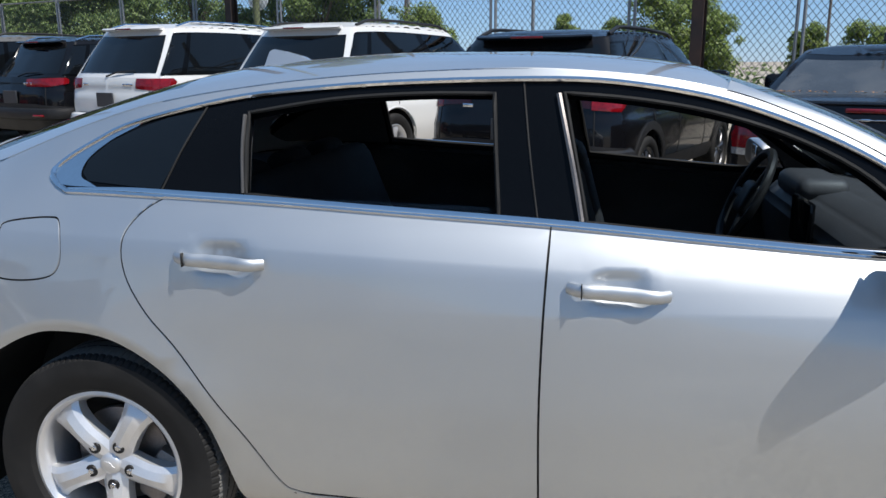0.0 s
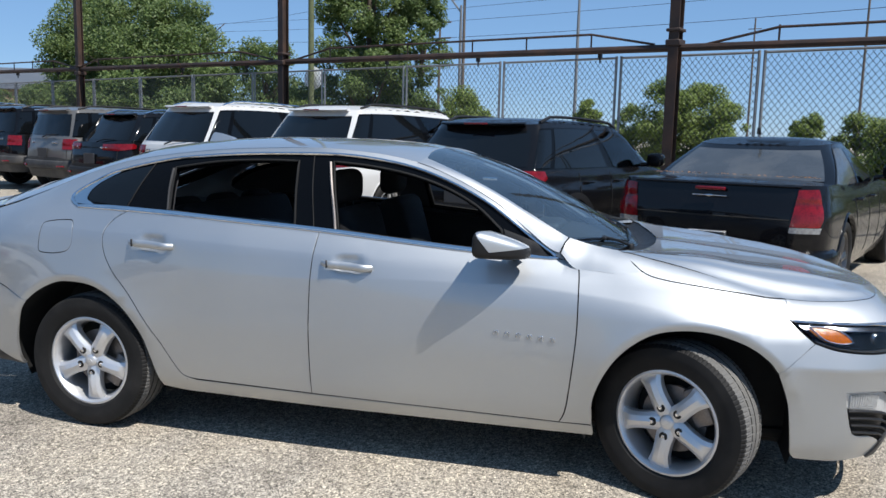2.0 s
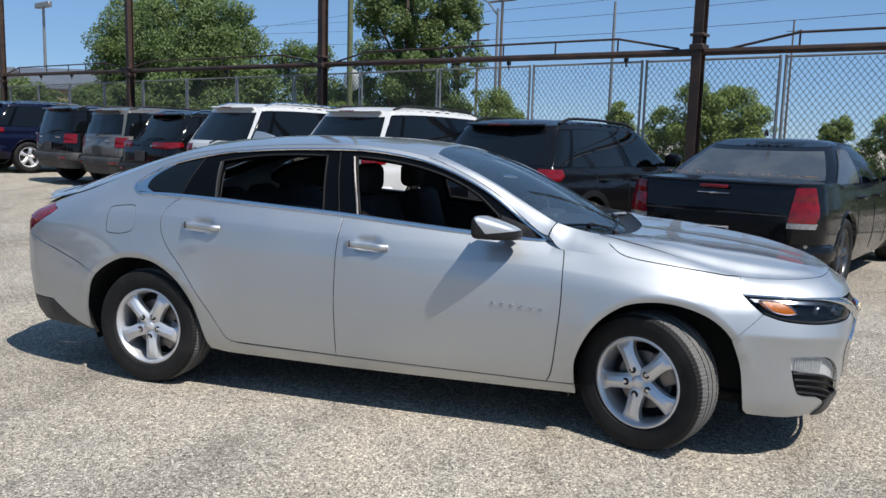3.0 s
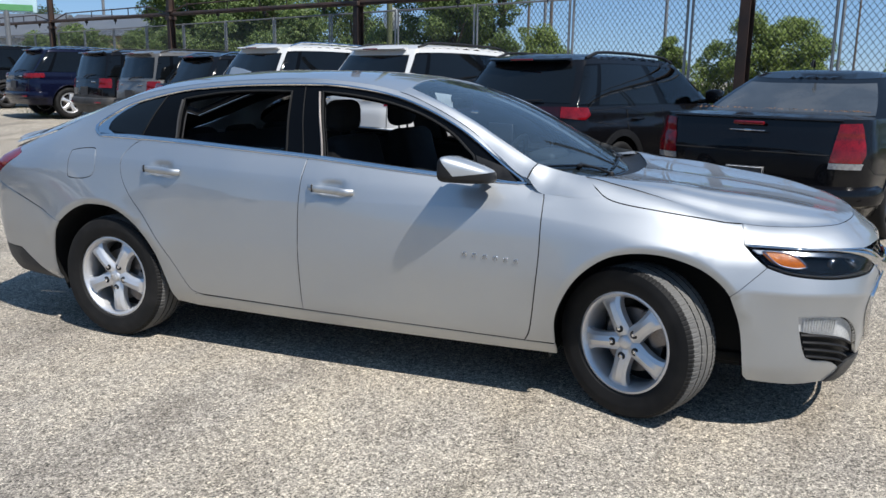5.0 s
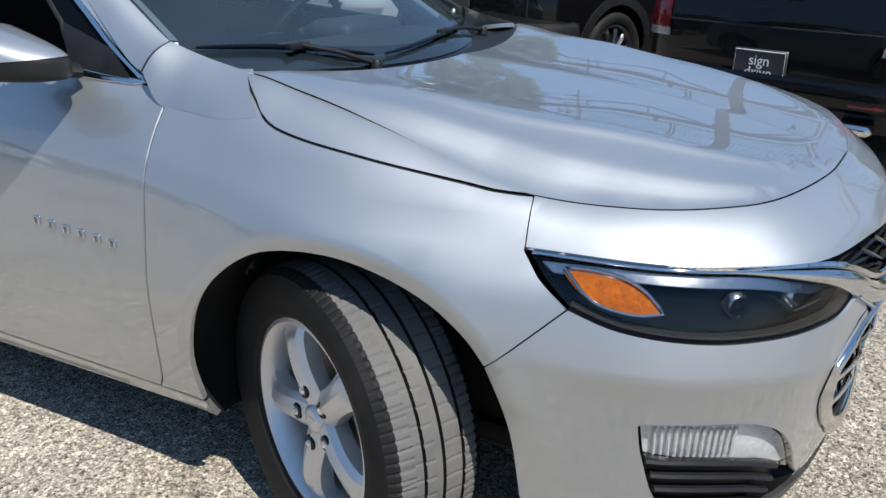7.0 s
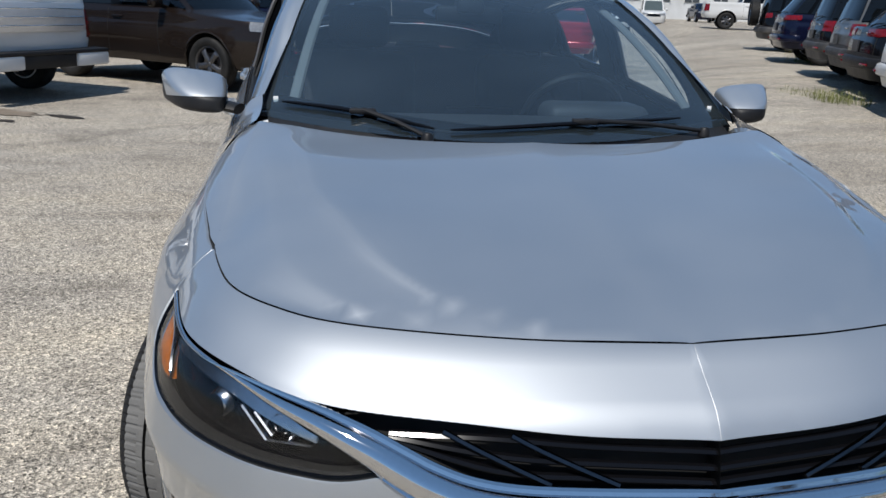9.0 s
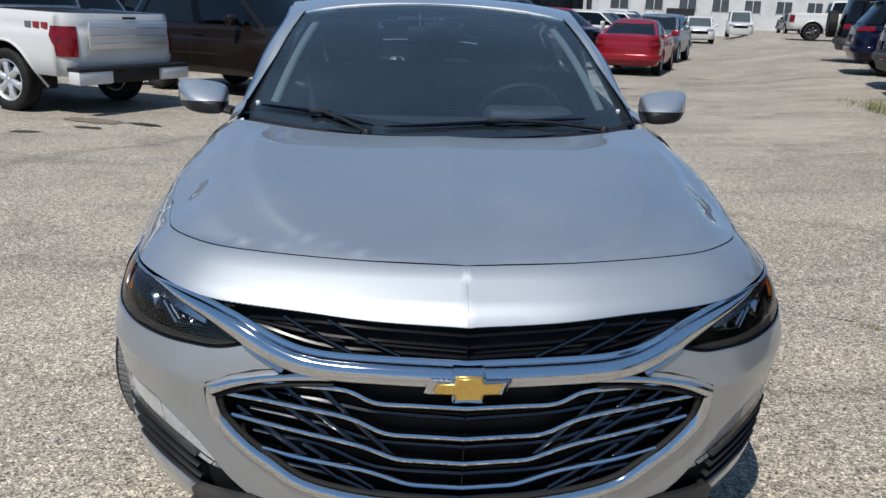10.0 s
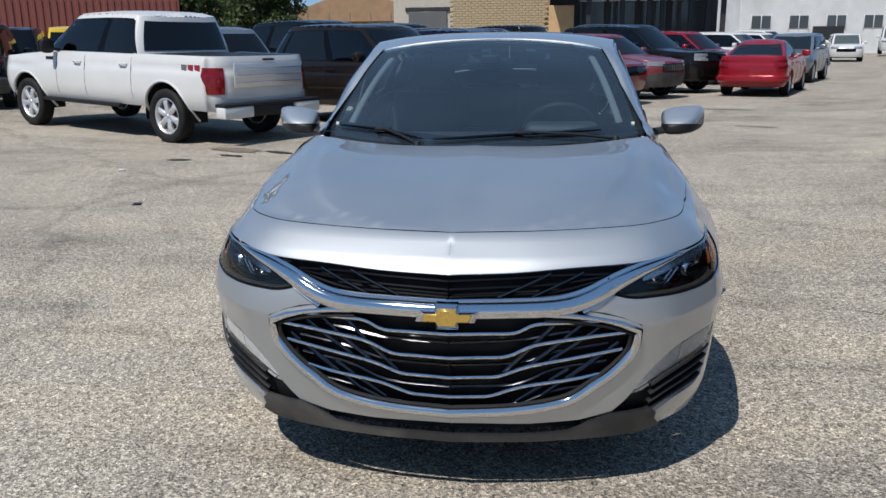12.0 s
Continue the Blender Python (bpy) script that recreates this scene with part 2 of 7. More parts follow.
def lathe(bm, prof, n=48, axis="y", at=(0, 0, 0)):
    """A turned shape: prof is a list of (radius, along the axis)."""
    rings = []
    for r, a in prof:
        ring = []
        for k in range(n):
            q = 2 * math.pi * k / n
            c, s = r * math.cos(q), r * math.sin(q)
            v = {"y": (c, a, s), "z": (c, s, a), "x": (a, c, s)}[axis]
            ring.append(bm.verts.new(Vector(v) + Vector(at)))
        rings.append(ring)
    for a, b in zip(rings, rings[1:]):
        for k in range(n):
            bm.faces.new((a[k], a[(k + 1) % n], b[(k + 1) % n], b[k]))
    bmesh.ops.recalc_face_normals(bm, faces=bm.faces)
    return rings


def prism(bm, poly, depth, to3):
    """A plate: a polygon in two coordinates, thick by depth; to3 gives the place of (a, b, height)."""
    lo = [bm.verts.new(to3(a, b, 0)) for a, b in poly]
    hi = [bm.verts.new(to3(a, b, depth)) for a, b in poly]
    n = len(poly)
    bm.faces.new(hi)
    bm.faces.new(list(reversed(lo)))
    for i in range(n):
        bm.faces.new((lo[i], lo[(i + 1) % n], hi[(i + 1) % n], hi[i]))
    bmesh.ops.recalc_face_normals(bm, faces=bm.faces)
    return bm


# ---- the silver sedan: feature curves and surfaces ----
def crv(*keys):
    """A smooth curve through (t, value) keys, with no overshoot."""
    t = np.array([k[0] for k in keys], float)
    v = np.array([k[1] for k in keys], float)
    h = np.diff(t)
    s = np.diff(v) / h
    m = np.zeros(len(t))
    m[0], m[-1] = s[0], s[-1]
    for i in range(1, len(t) - 1):
        if s[i - 1] * s[i] > 0:
            a, b = 2 * h[i] + h[i - 1], h[i] + 2 * h[i - 1]
            m[i] = (a + b) / (a / s[i - 1] + b / s[i])

    def f(x):
        x = float(x)
        if x <= t[0]:
            return v[0] + m[0] * (x - t[0])
        if x >= t[-1]:
            return v[-1] + m[-1] * (x - t[-1])
        i = int(np.searchsorted(t, x)) - 1
        i = max(i, 0)
        q = (x - t[i]) / h[i]
        return ((2 * q ** 3 - 3 * q * q + 1) * v[i] + (q ** 3 - 2 * q * q + q) * h[i] * m[i]
                + (3 * q * q - 2 * q ** 3) * v[i + 1] + (q ** 3 - q * q) * h[i] * m[i + 1])
    return f


def spline(pts, n=24):
    """A rounded line through points (Catmull-Rom), as an array."""
    p = np.array(pts, float)
    p = np.vstack([2 * p[0] - p[1], p, 2 * p[-1] - p[-2]])
    out = []
    for i in range(1, len(p) - 2):
        for k in range(n):
            q = k / n
            out.append(0.5 * (2 * p[i] + (p[i + 1] - p[i - 1]) * q + (2 * p[i - 1] - 5 * p[i] + 4 * p[i + 1] - p[i + 2]) * q * q
                              + (3 * p[i] - p[i - 1] - 3 * p[i + 1] + p[i + 2]) * q ** 3))
    out.append(p[-2])
    return np.array(out)


# the widest outline of the body seen from above (right-hand half), rear centre to front centre
PLAN = spline([(-2.53, 0), (-2.52, -.35), (-2.475, -.62), (-2.345, -.80), (-1.98, -.890), (-1.45, -.908), (-.9, -.913), (-.2, -.915), (.6, -.914),
               (1.1, -.91), (1.5, -.908), (1.82, -.888), (2.07, -.842), (2.235, -.725), (2.337, -.568), (2.41, -.29), (2.437, 0)])
_N = 14
PLAN = np.vstack([(PLAN[1:] * (1, -1))[:_N][::-1], PLAN, (PLAN[:-1] * (1, -1))[-_N:][::-1]])
_len = np.concatenate([[0], np.cumsum(np.hypot(*np.diff(PLAN, axis=0).T))])
_zero = np.interp(0, PLAN[_N:-_N, 0], _len[_N:-_N])
PLAN_U = _len - _zero
U_REAR, U_FRONT = PLAN_U[_N], PLAN_U[-_N - 1]


def plan(u):
    x, y = np.interp(u, PLAN_U, PLAN[:, 0]), np.interp(u, PLAN_U, PLAN[:, 1])
    e = .03
    dx = np.interp(u + e, PLAN_U, PLAN[:, 0]) - np.interp(u - e, PLAN_U, PLAN[:, 0])
    dy = np.interp(u + e, PLAN_U, PLAN[:, 1]) - np.interp(u - e, PLAN_U, PLAN[:, 1])
    n = math.hypot(dx, dy)
    return x, y, -dy / n, dx / n          # place and inward normal


def u_at(y, front=True):
    """The place along the outline where it has this y, at the front or rear end."""
    k = (PLAN_U > 1.2) & (PLAN_U <= U_FRONT) if front else (PLAN_U < -1.2) & (PLAN_U >= U_REAR)
    a, b = PLAN[k, 1], PLAN_U[k]
    o = np.argsort(a)
    return float(np.interp(y, a[o], b[o]))


# height and inset of nine lines that run round the body
RAIL_Z = crv((-2.9, .99), (-2.5, 1.0), (-2.1, 1.075), (-1.8, 1.17), (-1.55, 1.265), (-1.32, 1.335), (-1.07, 1.378), (-.84, 1.405), (-.56, 1.424), (-.28, 1.432),
             (0, 1.415), (.218, 1.378), (.417, 1.308), (.593, 1.222), (.77, 1.105), (.93, 1.03), (1.1, 1.03))
RAIL_Y = crv((-2.5, .66), (-2.1, .70), (-1.8, .695), (-1.55, .68), (-1.07, .672), (-.28, .675), (.218, .645), (.593, .70), (.93, .752), (1.1, .75))
BELT_Z = crv((-2.9, .95), (-2.4, .97), (-2, 1.02), (-1.52, 1.11), (-1.04, 1.098), (-.58, 1.075), (-.2, 1.054), (.27, 1.018), (.53, 1.0), (.93, .985), (1.04, 1.012), (1.149, 1.026),
             (1.301, 1.001), (1.502, .960), (1.65, .921), (1.75, .897), (1.838, .881), (1.95, .875), (2.1, .875), (2.4, .874), (U_FRONT, .866))
BELT_D = crv((-2.9, .06), (-2, .075), (-1.52, .09), (-1, .085), (-.2, .082), (.5, .10), (.93, .135), (1.149, .172), (1.301, .172), (1.502, .166), (1.72, .146), (1.838, .128), (1.95, .134), (2.1, .140), (2.4, .145), (U_FRONT, .15))
SHUT_Z = crv((1.149, 1.026), (1.185, 1.008), (1.222, .985), (1.256, .960), (1.301, .943), (1.502, .916), (1.705, .892), (1.77, .884), (1.838, .881))   # bonnet's side shut line
LINES = [
    (crv((-2.9, .27), (-1.9, .24), (-1, .215), (1, .225), (1.9, .215), (U_FRONT, .205)), crv((-2.9, .09), (-1.4, .09), (-.2, .085), (.95, .10), (1.4, .07), (1.85, .06), (2.3, .085), (U_FRONT, .075))),
    (crv((-2.9, .34), (-1.4, .30), (1, .30), (U_FRONT, .30)), crv((-2.9, .05), (-1.4, .035), (-.2, .037), (.95, .057), (1.4, .035), (1.85, .025), (2.3, .045), (U_FRONT, .05))),
    (crv((-2.9, .47), (U_FRONT, .45)), crv((-2.9, .015), (-1.4, .01), (-.2, .013), (.95, .026), (1.4, .012), (1.85, .01), (2.3, .02), (U_FRONT, .025))),
    (crv((-2.9, .62), (U_FRONT, .62)), crv((-2.9, .0), (-1.4, -.004), (-.2, .002), (.95, .010), (1.4, .0), (1.85, .002), (2.3, .004), (U_FRONT, 0))),
    (crv((-2.9, .78), (-.2, .78), (1.4, .77), (1.85, .74), (U_FRONT, .735)), crv((-2.9, .0), (-1.4, -.004), (-.2, .006), (.95, .018), (1.4, .006), (1.85, .016), (2.3, .022), (U_FRONT, .018))),
    (crv((-2.9, .90), (-1.4, .95), (-.2, .935), (.95, .91), (1.15, .890), (1.4, .86), (1.85, .812), (U_FRONT, .79)), crv((-2.9, .015), (-1.4, .014), (-.2, .024), (.95, .062), (1.4, .05), (1.85, .062), (2.3, .055), (U_FRONT, .045))),
    (BELT_Z, BELT_D),
]


ROLL = crv((-3, .62), (.9, .62), (1.15, .5), (1.7, .48), (1.9, .64), (2.2, .70), (3.1, .70))       # how late the side turns in to its upper edge


def levels(u):
    zs, ds = [f(u) for f, _ in LINES], [g(u) for _, g in LINES]
    x, y, _, _ = plan(u)
    if u < .935:
        zr = max(RAIL_Z(u), zs[-1] + .03)
        dr = -y - RAIL_Y(u) if u > -2.1 else ds[-1] + (-plan(-2.1)[1] - RAIL_Y(-2.1) - BELT_D(-2.1))
        w = min(1, (zr - zs[-1]) / .2)
        zs += [(zs[-1] + zr) / 2, zr]
        ds += [(ds[-1] + dr) / 2 - .014 * w, dr]
    else:
        zs += [zs[-1] + .012, zs[-1] + .03]
        ds += [ds[-1] + .06, ds[-1] + .15]
    f = ROLL(u)
    zs.insert(6, zs[5] + .7 * (zs[6] - zs[5]))
    ds.insert(6, ds[5] + f * (ds[6] - ds[5]))
    return zs, ds


CUPS = ((-1.03, .958, .016), (-.03, .918, .016))      # hollows behind the door handles
CREASE_Z = crv((-1, .84), (-.19, .846), (.15, .866), (.71, .874), (.98, .86), (1.24, .836), (1.46, .80), (1.7, .77))
CREASE_K = crv((-1, 0), (-.6, .03), (-.2, .08), (.3, .13), (1.0, .16), (1.3, .08), (1.6, 0), (3.2, 0))
FOLD_Z = crv((1.7, .645), (1.82, .634), (2.0, .627), (2.19, .622), (2.43, .604), (3.2, .58))       # fold across the front bumper
FOLD_K = crv((1.7, 0), (1.80, 0), (1.92, .8), (2.1, 1), (2.35, 1), (2.5, .5), (2.62, 0), (3.2, 0))
SHOULDER_Z = crv((-2.2, 1.012), (-1.68, 1.007), (-1.2, .995), (-.6, .972), (-.16, .956), (.24, .943), (.5, .934))
SHOULDER_K = crv((-2.3, 0), (-2.0, .3), (-1.6, .9), (-1.2, 1.0), (-.6, .8), (-.1, .4), (.3, 0), (3.2, 0))
ARCHES = ((1.46, crv((1.0, .376), (1.08, .38), (1.2, .396), (1.43, .41), (1.6, .42), (1.8, .434), (1.9, .425))),
          (-1.437, crv((-1.9, .43), (-1.68, .423), (-1.43, .405), (-1.2, .388), (-1.06, .381), (-1.0, .38))))


def flare(u, z):
    """How far the body swells towards the rim of a wheel arch."""
    for cx, rad in ARCHES:
        h = math.hypot(u - cx, z - .335)
        if h < .75 and abs(u - cx) < .6:
            over = h - rad(min(max(u, cx - .44), cx + .44)) - .030
            k = min(1, max(0, (z - .32) / .30))
            lift = (over + math.sqrt(over * over + .00003)) / 2
            fade = min(1, max(0, (.60 - abs(u - cx)) / .2))
            return k * k * (3 - 2 * k) * fade * (.022 * math.exp(-lift / .10) - .34 * (lift - over))
    return 0.0


_cache = {}


def side(u, z):
    """A point of the right-hand body side, by its place along the outline and its height."""
    k = round(u, 4)
    if k not in _cache:
        zs, ds = levels(u)
        _cache[k] = crv(*zip(zs, ds)), plan(u)
    f, (x, y, nx, ny) = _cache[k]
    d = f(z) - flare(u, z)
    if z > CREASE_Z(u) and -1 < u < 1.7:
        b = max(BELT_Z(u) - CREASE_Z(u), .02)
        h = z - CREASE_Z(u)
        d += CREASE_K(u) * (h if h < b else b * max(0, 1 - (h - b) / .3))
    if -2.3 < u < .3:
        d -= .0065 * SHOULDER_K(u) * math.exp(-math.sqrt(((z - SHOULDER_Z(u)) / .055) ** 2 + .008))
    if u > 1.78:
        h = z - FOLD_Z(u)
        d -= .0145 * FOLD_K(u) * math.exp(-math.sqrt((h / (.060 if h > 0 else .050)) ** 2 + .004))
    for a, b, c in CUPS:
        if abs(u - a) < .12 and abs(z - b) < .09:
            d += c * math.exp(-((u - a) / .062) ** 4 - ((z - b) / .036) ** 4)
    return np.array((x + nx * d, y + ny * d, z))


ROOF_Z = crv((-2.5, 1.065), (-2.2, 1.15), (-1.94, 1.245), (-1.63, 1.34), (-1.3, 1.42), (-1.0, 1.457), (-.6, 1.478), (-.3, 1.478), (0, 1.462), (.2, 1.435), (.4, 1.39))


def roof_at(x, y):
    yr = side(x, RAIL_Z(x))[1] if x > -2.1 else -RAIL_Y(x)
    t = min(abs(y / yr), 1.2)
    return np.array((x, y, ROOF_Z(x) - (ROOF_Z(x) - RAIL_Z(x)) * t ** 2.8))


HOOD_C = crv((1.15, 1.005), (1.3, 1.0), (1.6, .975), (1.9, .94), (2.1, .905), (2.285, .866), (2.4, .83))
HOOD_CREST = crv((1.1, .004), (1.3, .014), (1.6, .036), (1.8, .036), (1.95, .030), (2.08, .020), (2.2, .008), (2.29, 0))
CREST_T = crv((1.1, .90), (1.3, .86), (1.5, .79), (1.68, .755), (1.85, .69), (2.05, .65), (2.3, .60))       # inner fold
ROLL_T = crv((1.1, .975), (1.3, .955), (1.55, .92), (1.8, .88), (2.0, .88), (2.3, .90))                      # outer shoulder
GAP = np.array([side(u, BELT_Z(u)) for u in np.linspace(1.149, U_FRONT, 90)])


def hood_at(x, y):
    ye, ze = np.interp(x, GAP[:, 0], -GAP[:, 1]), np.interp(x, GAP[:, 0], GAP[:, 2])
    if x >= GAP[-1, 0]:
        return np.array((x, y, ze - (x - GAP[-1, 0]) * .4))
    zc = HOOD_C(x)
    t = min(abs(y) / max(ye, .02), 1.15)
    tb, ta = CREST_T(x), ROLL_T(x)

    def ease(q):
        q = min(1, max(0, q))
        return q * q * (3 - 2 * q)
    rise = math.exp(-((tb - t) / .24) ** 1.3) if t < tb else 1 - .22 * ease((t - tb) / .06) - .78 * ease((t - ta + .03) / .12)
    z = zc + (ze - zc) * t ** 3.2 + HOOD_CREST(x) * rise + .007 * math.exp(-abs(y) / .12) * min(1, (GAP[-1, 0] - x) / .2)
    return np.array((x, y, z))


def glass_front(s, t):
    """The windscreen: s from -1 to 1 across, t from 0 at its foot to 1 at its head."""
    foot = np.array((1.215 - .255 * s * s, .742 * s, .985 + .03 * s * s))
    head = np.array((.165 + .075 * s * s, .605 * s, 1.44 - .052 * s * s))
    p = foot + (head - foot) * t
    p[2] += .055 * math.sin(math.pi * t) * (1 - .4 * s * s)
    return p
# ---- end of surfaces ----


# ---- ground ----
def asphalt():
    m = bpy.data.materials.new("worn_asphalt")
    m.use_nodes = True
    nt = m.node_tree
    p = nt.nodes["Principled BSDF"]
    tc = nt.nodes.new("ShaderNodeTexCoord")

    def noise_tex(scale, detail=4, rough=.55):
        n = nt.nodes.new("ShaderNodeTexNoise")
        n.inputs["Scale"].default_value, n.inputs["Detail"].default_value, n.inputs["Roughness"].default_value = scale, detail, rough
        nt.links.new(tc.outputs["Object"], n.inputs["Vector"])
        return n

    def ramp(src, *stops):
        r = nt.nodes.new("ShaderNodeValToRGB")
        while len(r.color_ramp.elements) < len(stops):
            r.color_ramp.elements.new(.5)
        for e, (a, c) in zip(r.color_ramp.elements, stops):
            e.position, e.color = a, (*c, 1)
        nt.links.new(src, r.inputs[0])
        return r.outputs[0]

    def mix(kind, fac, a, b):
        x = nt.nodes.new("ShaderNodeMix")
        x.data_type, x.blend_type = "RGBA", kind
        x.inputs["Factor"].default_value = fac if not hasattr(fac, "links") else 1
        if hasattr(fac, "links"):
            nt.links.new(fac, x.inputs["Factor"])
        nt.links.new(a, x.inputs["A"])
        nt.links.new(b, x.inputs["B"])
        return x.outputs["Result"]

    vor = nt.nodes.new("ShaderNodeTexVoronoi")
    vor.inputs["Scale"].default_value = 135
    nt.links.new(tc.outputs["Object"], vor.inputs["Vector"])
    vor2 = nt.nodes.new("ShaderNodeTexVoronoi")
    vor2.inputs["Scale"].default_value = 320
    nt.links.new(tc.outputs["Object"], vor2.inputs["Vector"])
    base = ramp(noise_tex(.35, 6).outputs["Fac"], (.3, (.262, .240, .212)), (.5, (.325, .300, .266)), (.7, (.375, .348, .308)))
    chips = ramp(vor.outputs["Color"], (.1, (.20, .195, .19)), (.35, (.76, .75, .73)), (.65, (1.10, 1.08, 1.05)), (.95, (1.85, 1.8, 1.72)))
    chips2 = ramp(vor2.outputs["Color"], (.1, (.32, .32, .32)), (.5, (1, 1, 1)), (.9, (1.6, 1.58, 1.52)))
    c = mix("MULTIPLY", 1.0, base, chips)
    c = mix("MULTIPLY", 1.0, c, chips2)
    vor3 = nt.nodes.new("ShaderNodeTexVoronoi")
    vor3.inputs["Scale"].default_value = 62
    nt.links.new(tc.outputs["Object"], vor3.inputs["Vector"])
    c = mix("MULTIPLY", 1.0, c, ramp(vor3.outputs["Color"], (.12, (.76, .755, .75)), (.5, (1, 1, 1)), (.88, (1.22, 1.21, 1.19))))
    stains = ramp(noise_tex(1.3, 7, .65).outputs["Fac"], (.30, (.70, .69, .68)), (.45, (1, 1, 1)), (.75, (1.12, 1.10, 1.05)))
    c = mix("MULTIPLY", 1.0, c, stains)
    mp = nt.nodes.new("ShaderNodeMapping")
    mp.inputs["Rotation"].default_value[2], mp.inputs["Scale"].default_value = radians(-20), (1.6, .22, 1)
    nt.links.new(tc.outputs["Object"], mp.inputs["Vector"])
    streak = noise_tex(1.0, 7, .6)
    nt.links.new(mp.outputs[0], streak.inputs["Vector"])
    c = mix("MULTIPLY", 1.0, c, ramp(streak.outputs["Fac"], (.30, (.72, .70, .68)), (.46, (1, 1, 1)), (.72, (1.12, 1.09, 1.03))))
    c = mix("MULTIPLY", 1.0, c, ramp(noise_tex(34, 5, .75).outputs["Fac"], (.36, (.74, .735, .73)), (.5, (1, 1, 1)), (.64, (1.20, 1.19, 1.17))))
    # dark crack lines
    ck = nt.nodes.new("ShaderNodeTexVoronoi")
    ck.feature = "DISTANCE_TO_EDGE"
    ck.inputs["Scale"].default_value = .32
    dist = nt.nodes.new("ShaderNodeMixRGB")
    dist.inputs[0].default_value = .55
    nt.links.new(tc.outputs["Object"], dist.inputs[1])
    nt.links.new(noise_tex(1.1, 6).outputs["Color"], dist.inputs[2])
    nt.links.new(dist.outputs[0], ck.inputs["Vector"])
    crack = ramp(ck.outputs["Distance"], (.0, (.45, .44, .43)), (.006, (.6, .6, .6)), (.014, (1, 1, 1)))
    c = mix("MULTIPLY", .4, c, crack)
    nt.links.new(c, p.inputs["Base Color"])
    p.inputs["Roughness"].default_value = .92
    p.inputs["Specular IOR Level"].default_value = .25
    b = nt.nodes.new("ShaderNodeBump")
    b.inputs["Strength"].default_value, b.inputs["Distance"].default_value = .5, .006
    nt.links.new(vor.outputs["Distance"], b.inputs["Height"])
    nt.links.new(b.outputs[0], p.inputs["Normal"])
    return m


def ground_z(x, y):
    """The lot rises a little towards the fence and towards the far corner."""
    q = min(1, max(0, (.36967 * x + .92916 * y - 1.2) / 2.6))
    w = min(1, max(0, (-y - 5.0) / 4.5)) * min(1, max(0, (-x - 4) / 3))
    s = min(40, max(0, .36967 * y - .92916 * x - 4.3))      # and along the fence
    return (.11 + .0140 * s) * q * q * (3 - 2 * q) + .13 * w


def ground_sheet():
    xs = np.concatenate([[-600, -300, -150], np.arange(-80, 20, 1.0), [30, 80, 200, 600]])
    ys = np.concatenate([[-600, -300, -120, -60], np.arange(-40, 40, 1.0), [60, 120, 300, 600]])
    vs, fs = [], []
    for x in xs:
        for y in ys:
            far = min(1, max(0, (math.hypot(x, y) - 4) / 10))
            vs.append((x, y, .02 * far * noise.noise((x * .11, y * .11, 0)) - .012 * far + ground_z(x, y)))
    n = len(ys)
    for i in range(len(xs) - 1):
        for j in range(n - 1):
            fs.append((i * n + j, (i + 1) * n + j, (i + 1) * n + j + 1, i * n + j + 1))
    return tagged(mesh_object("ground", vs, fs, asphalt()), kind="structure", label="worn light grey asphalt parking lot with cracks", category="ground")


ground_sheet()


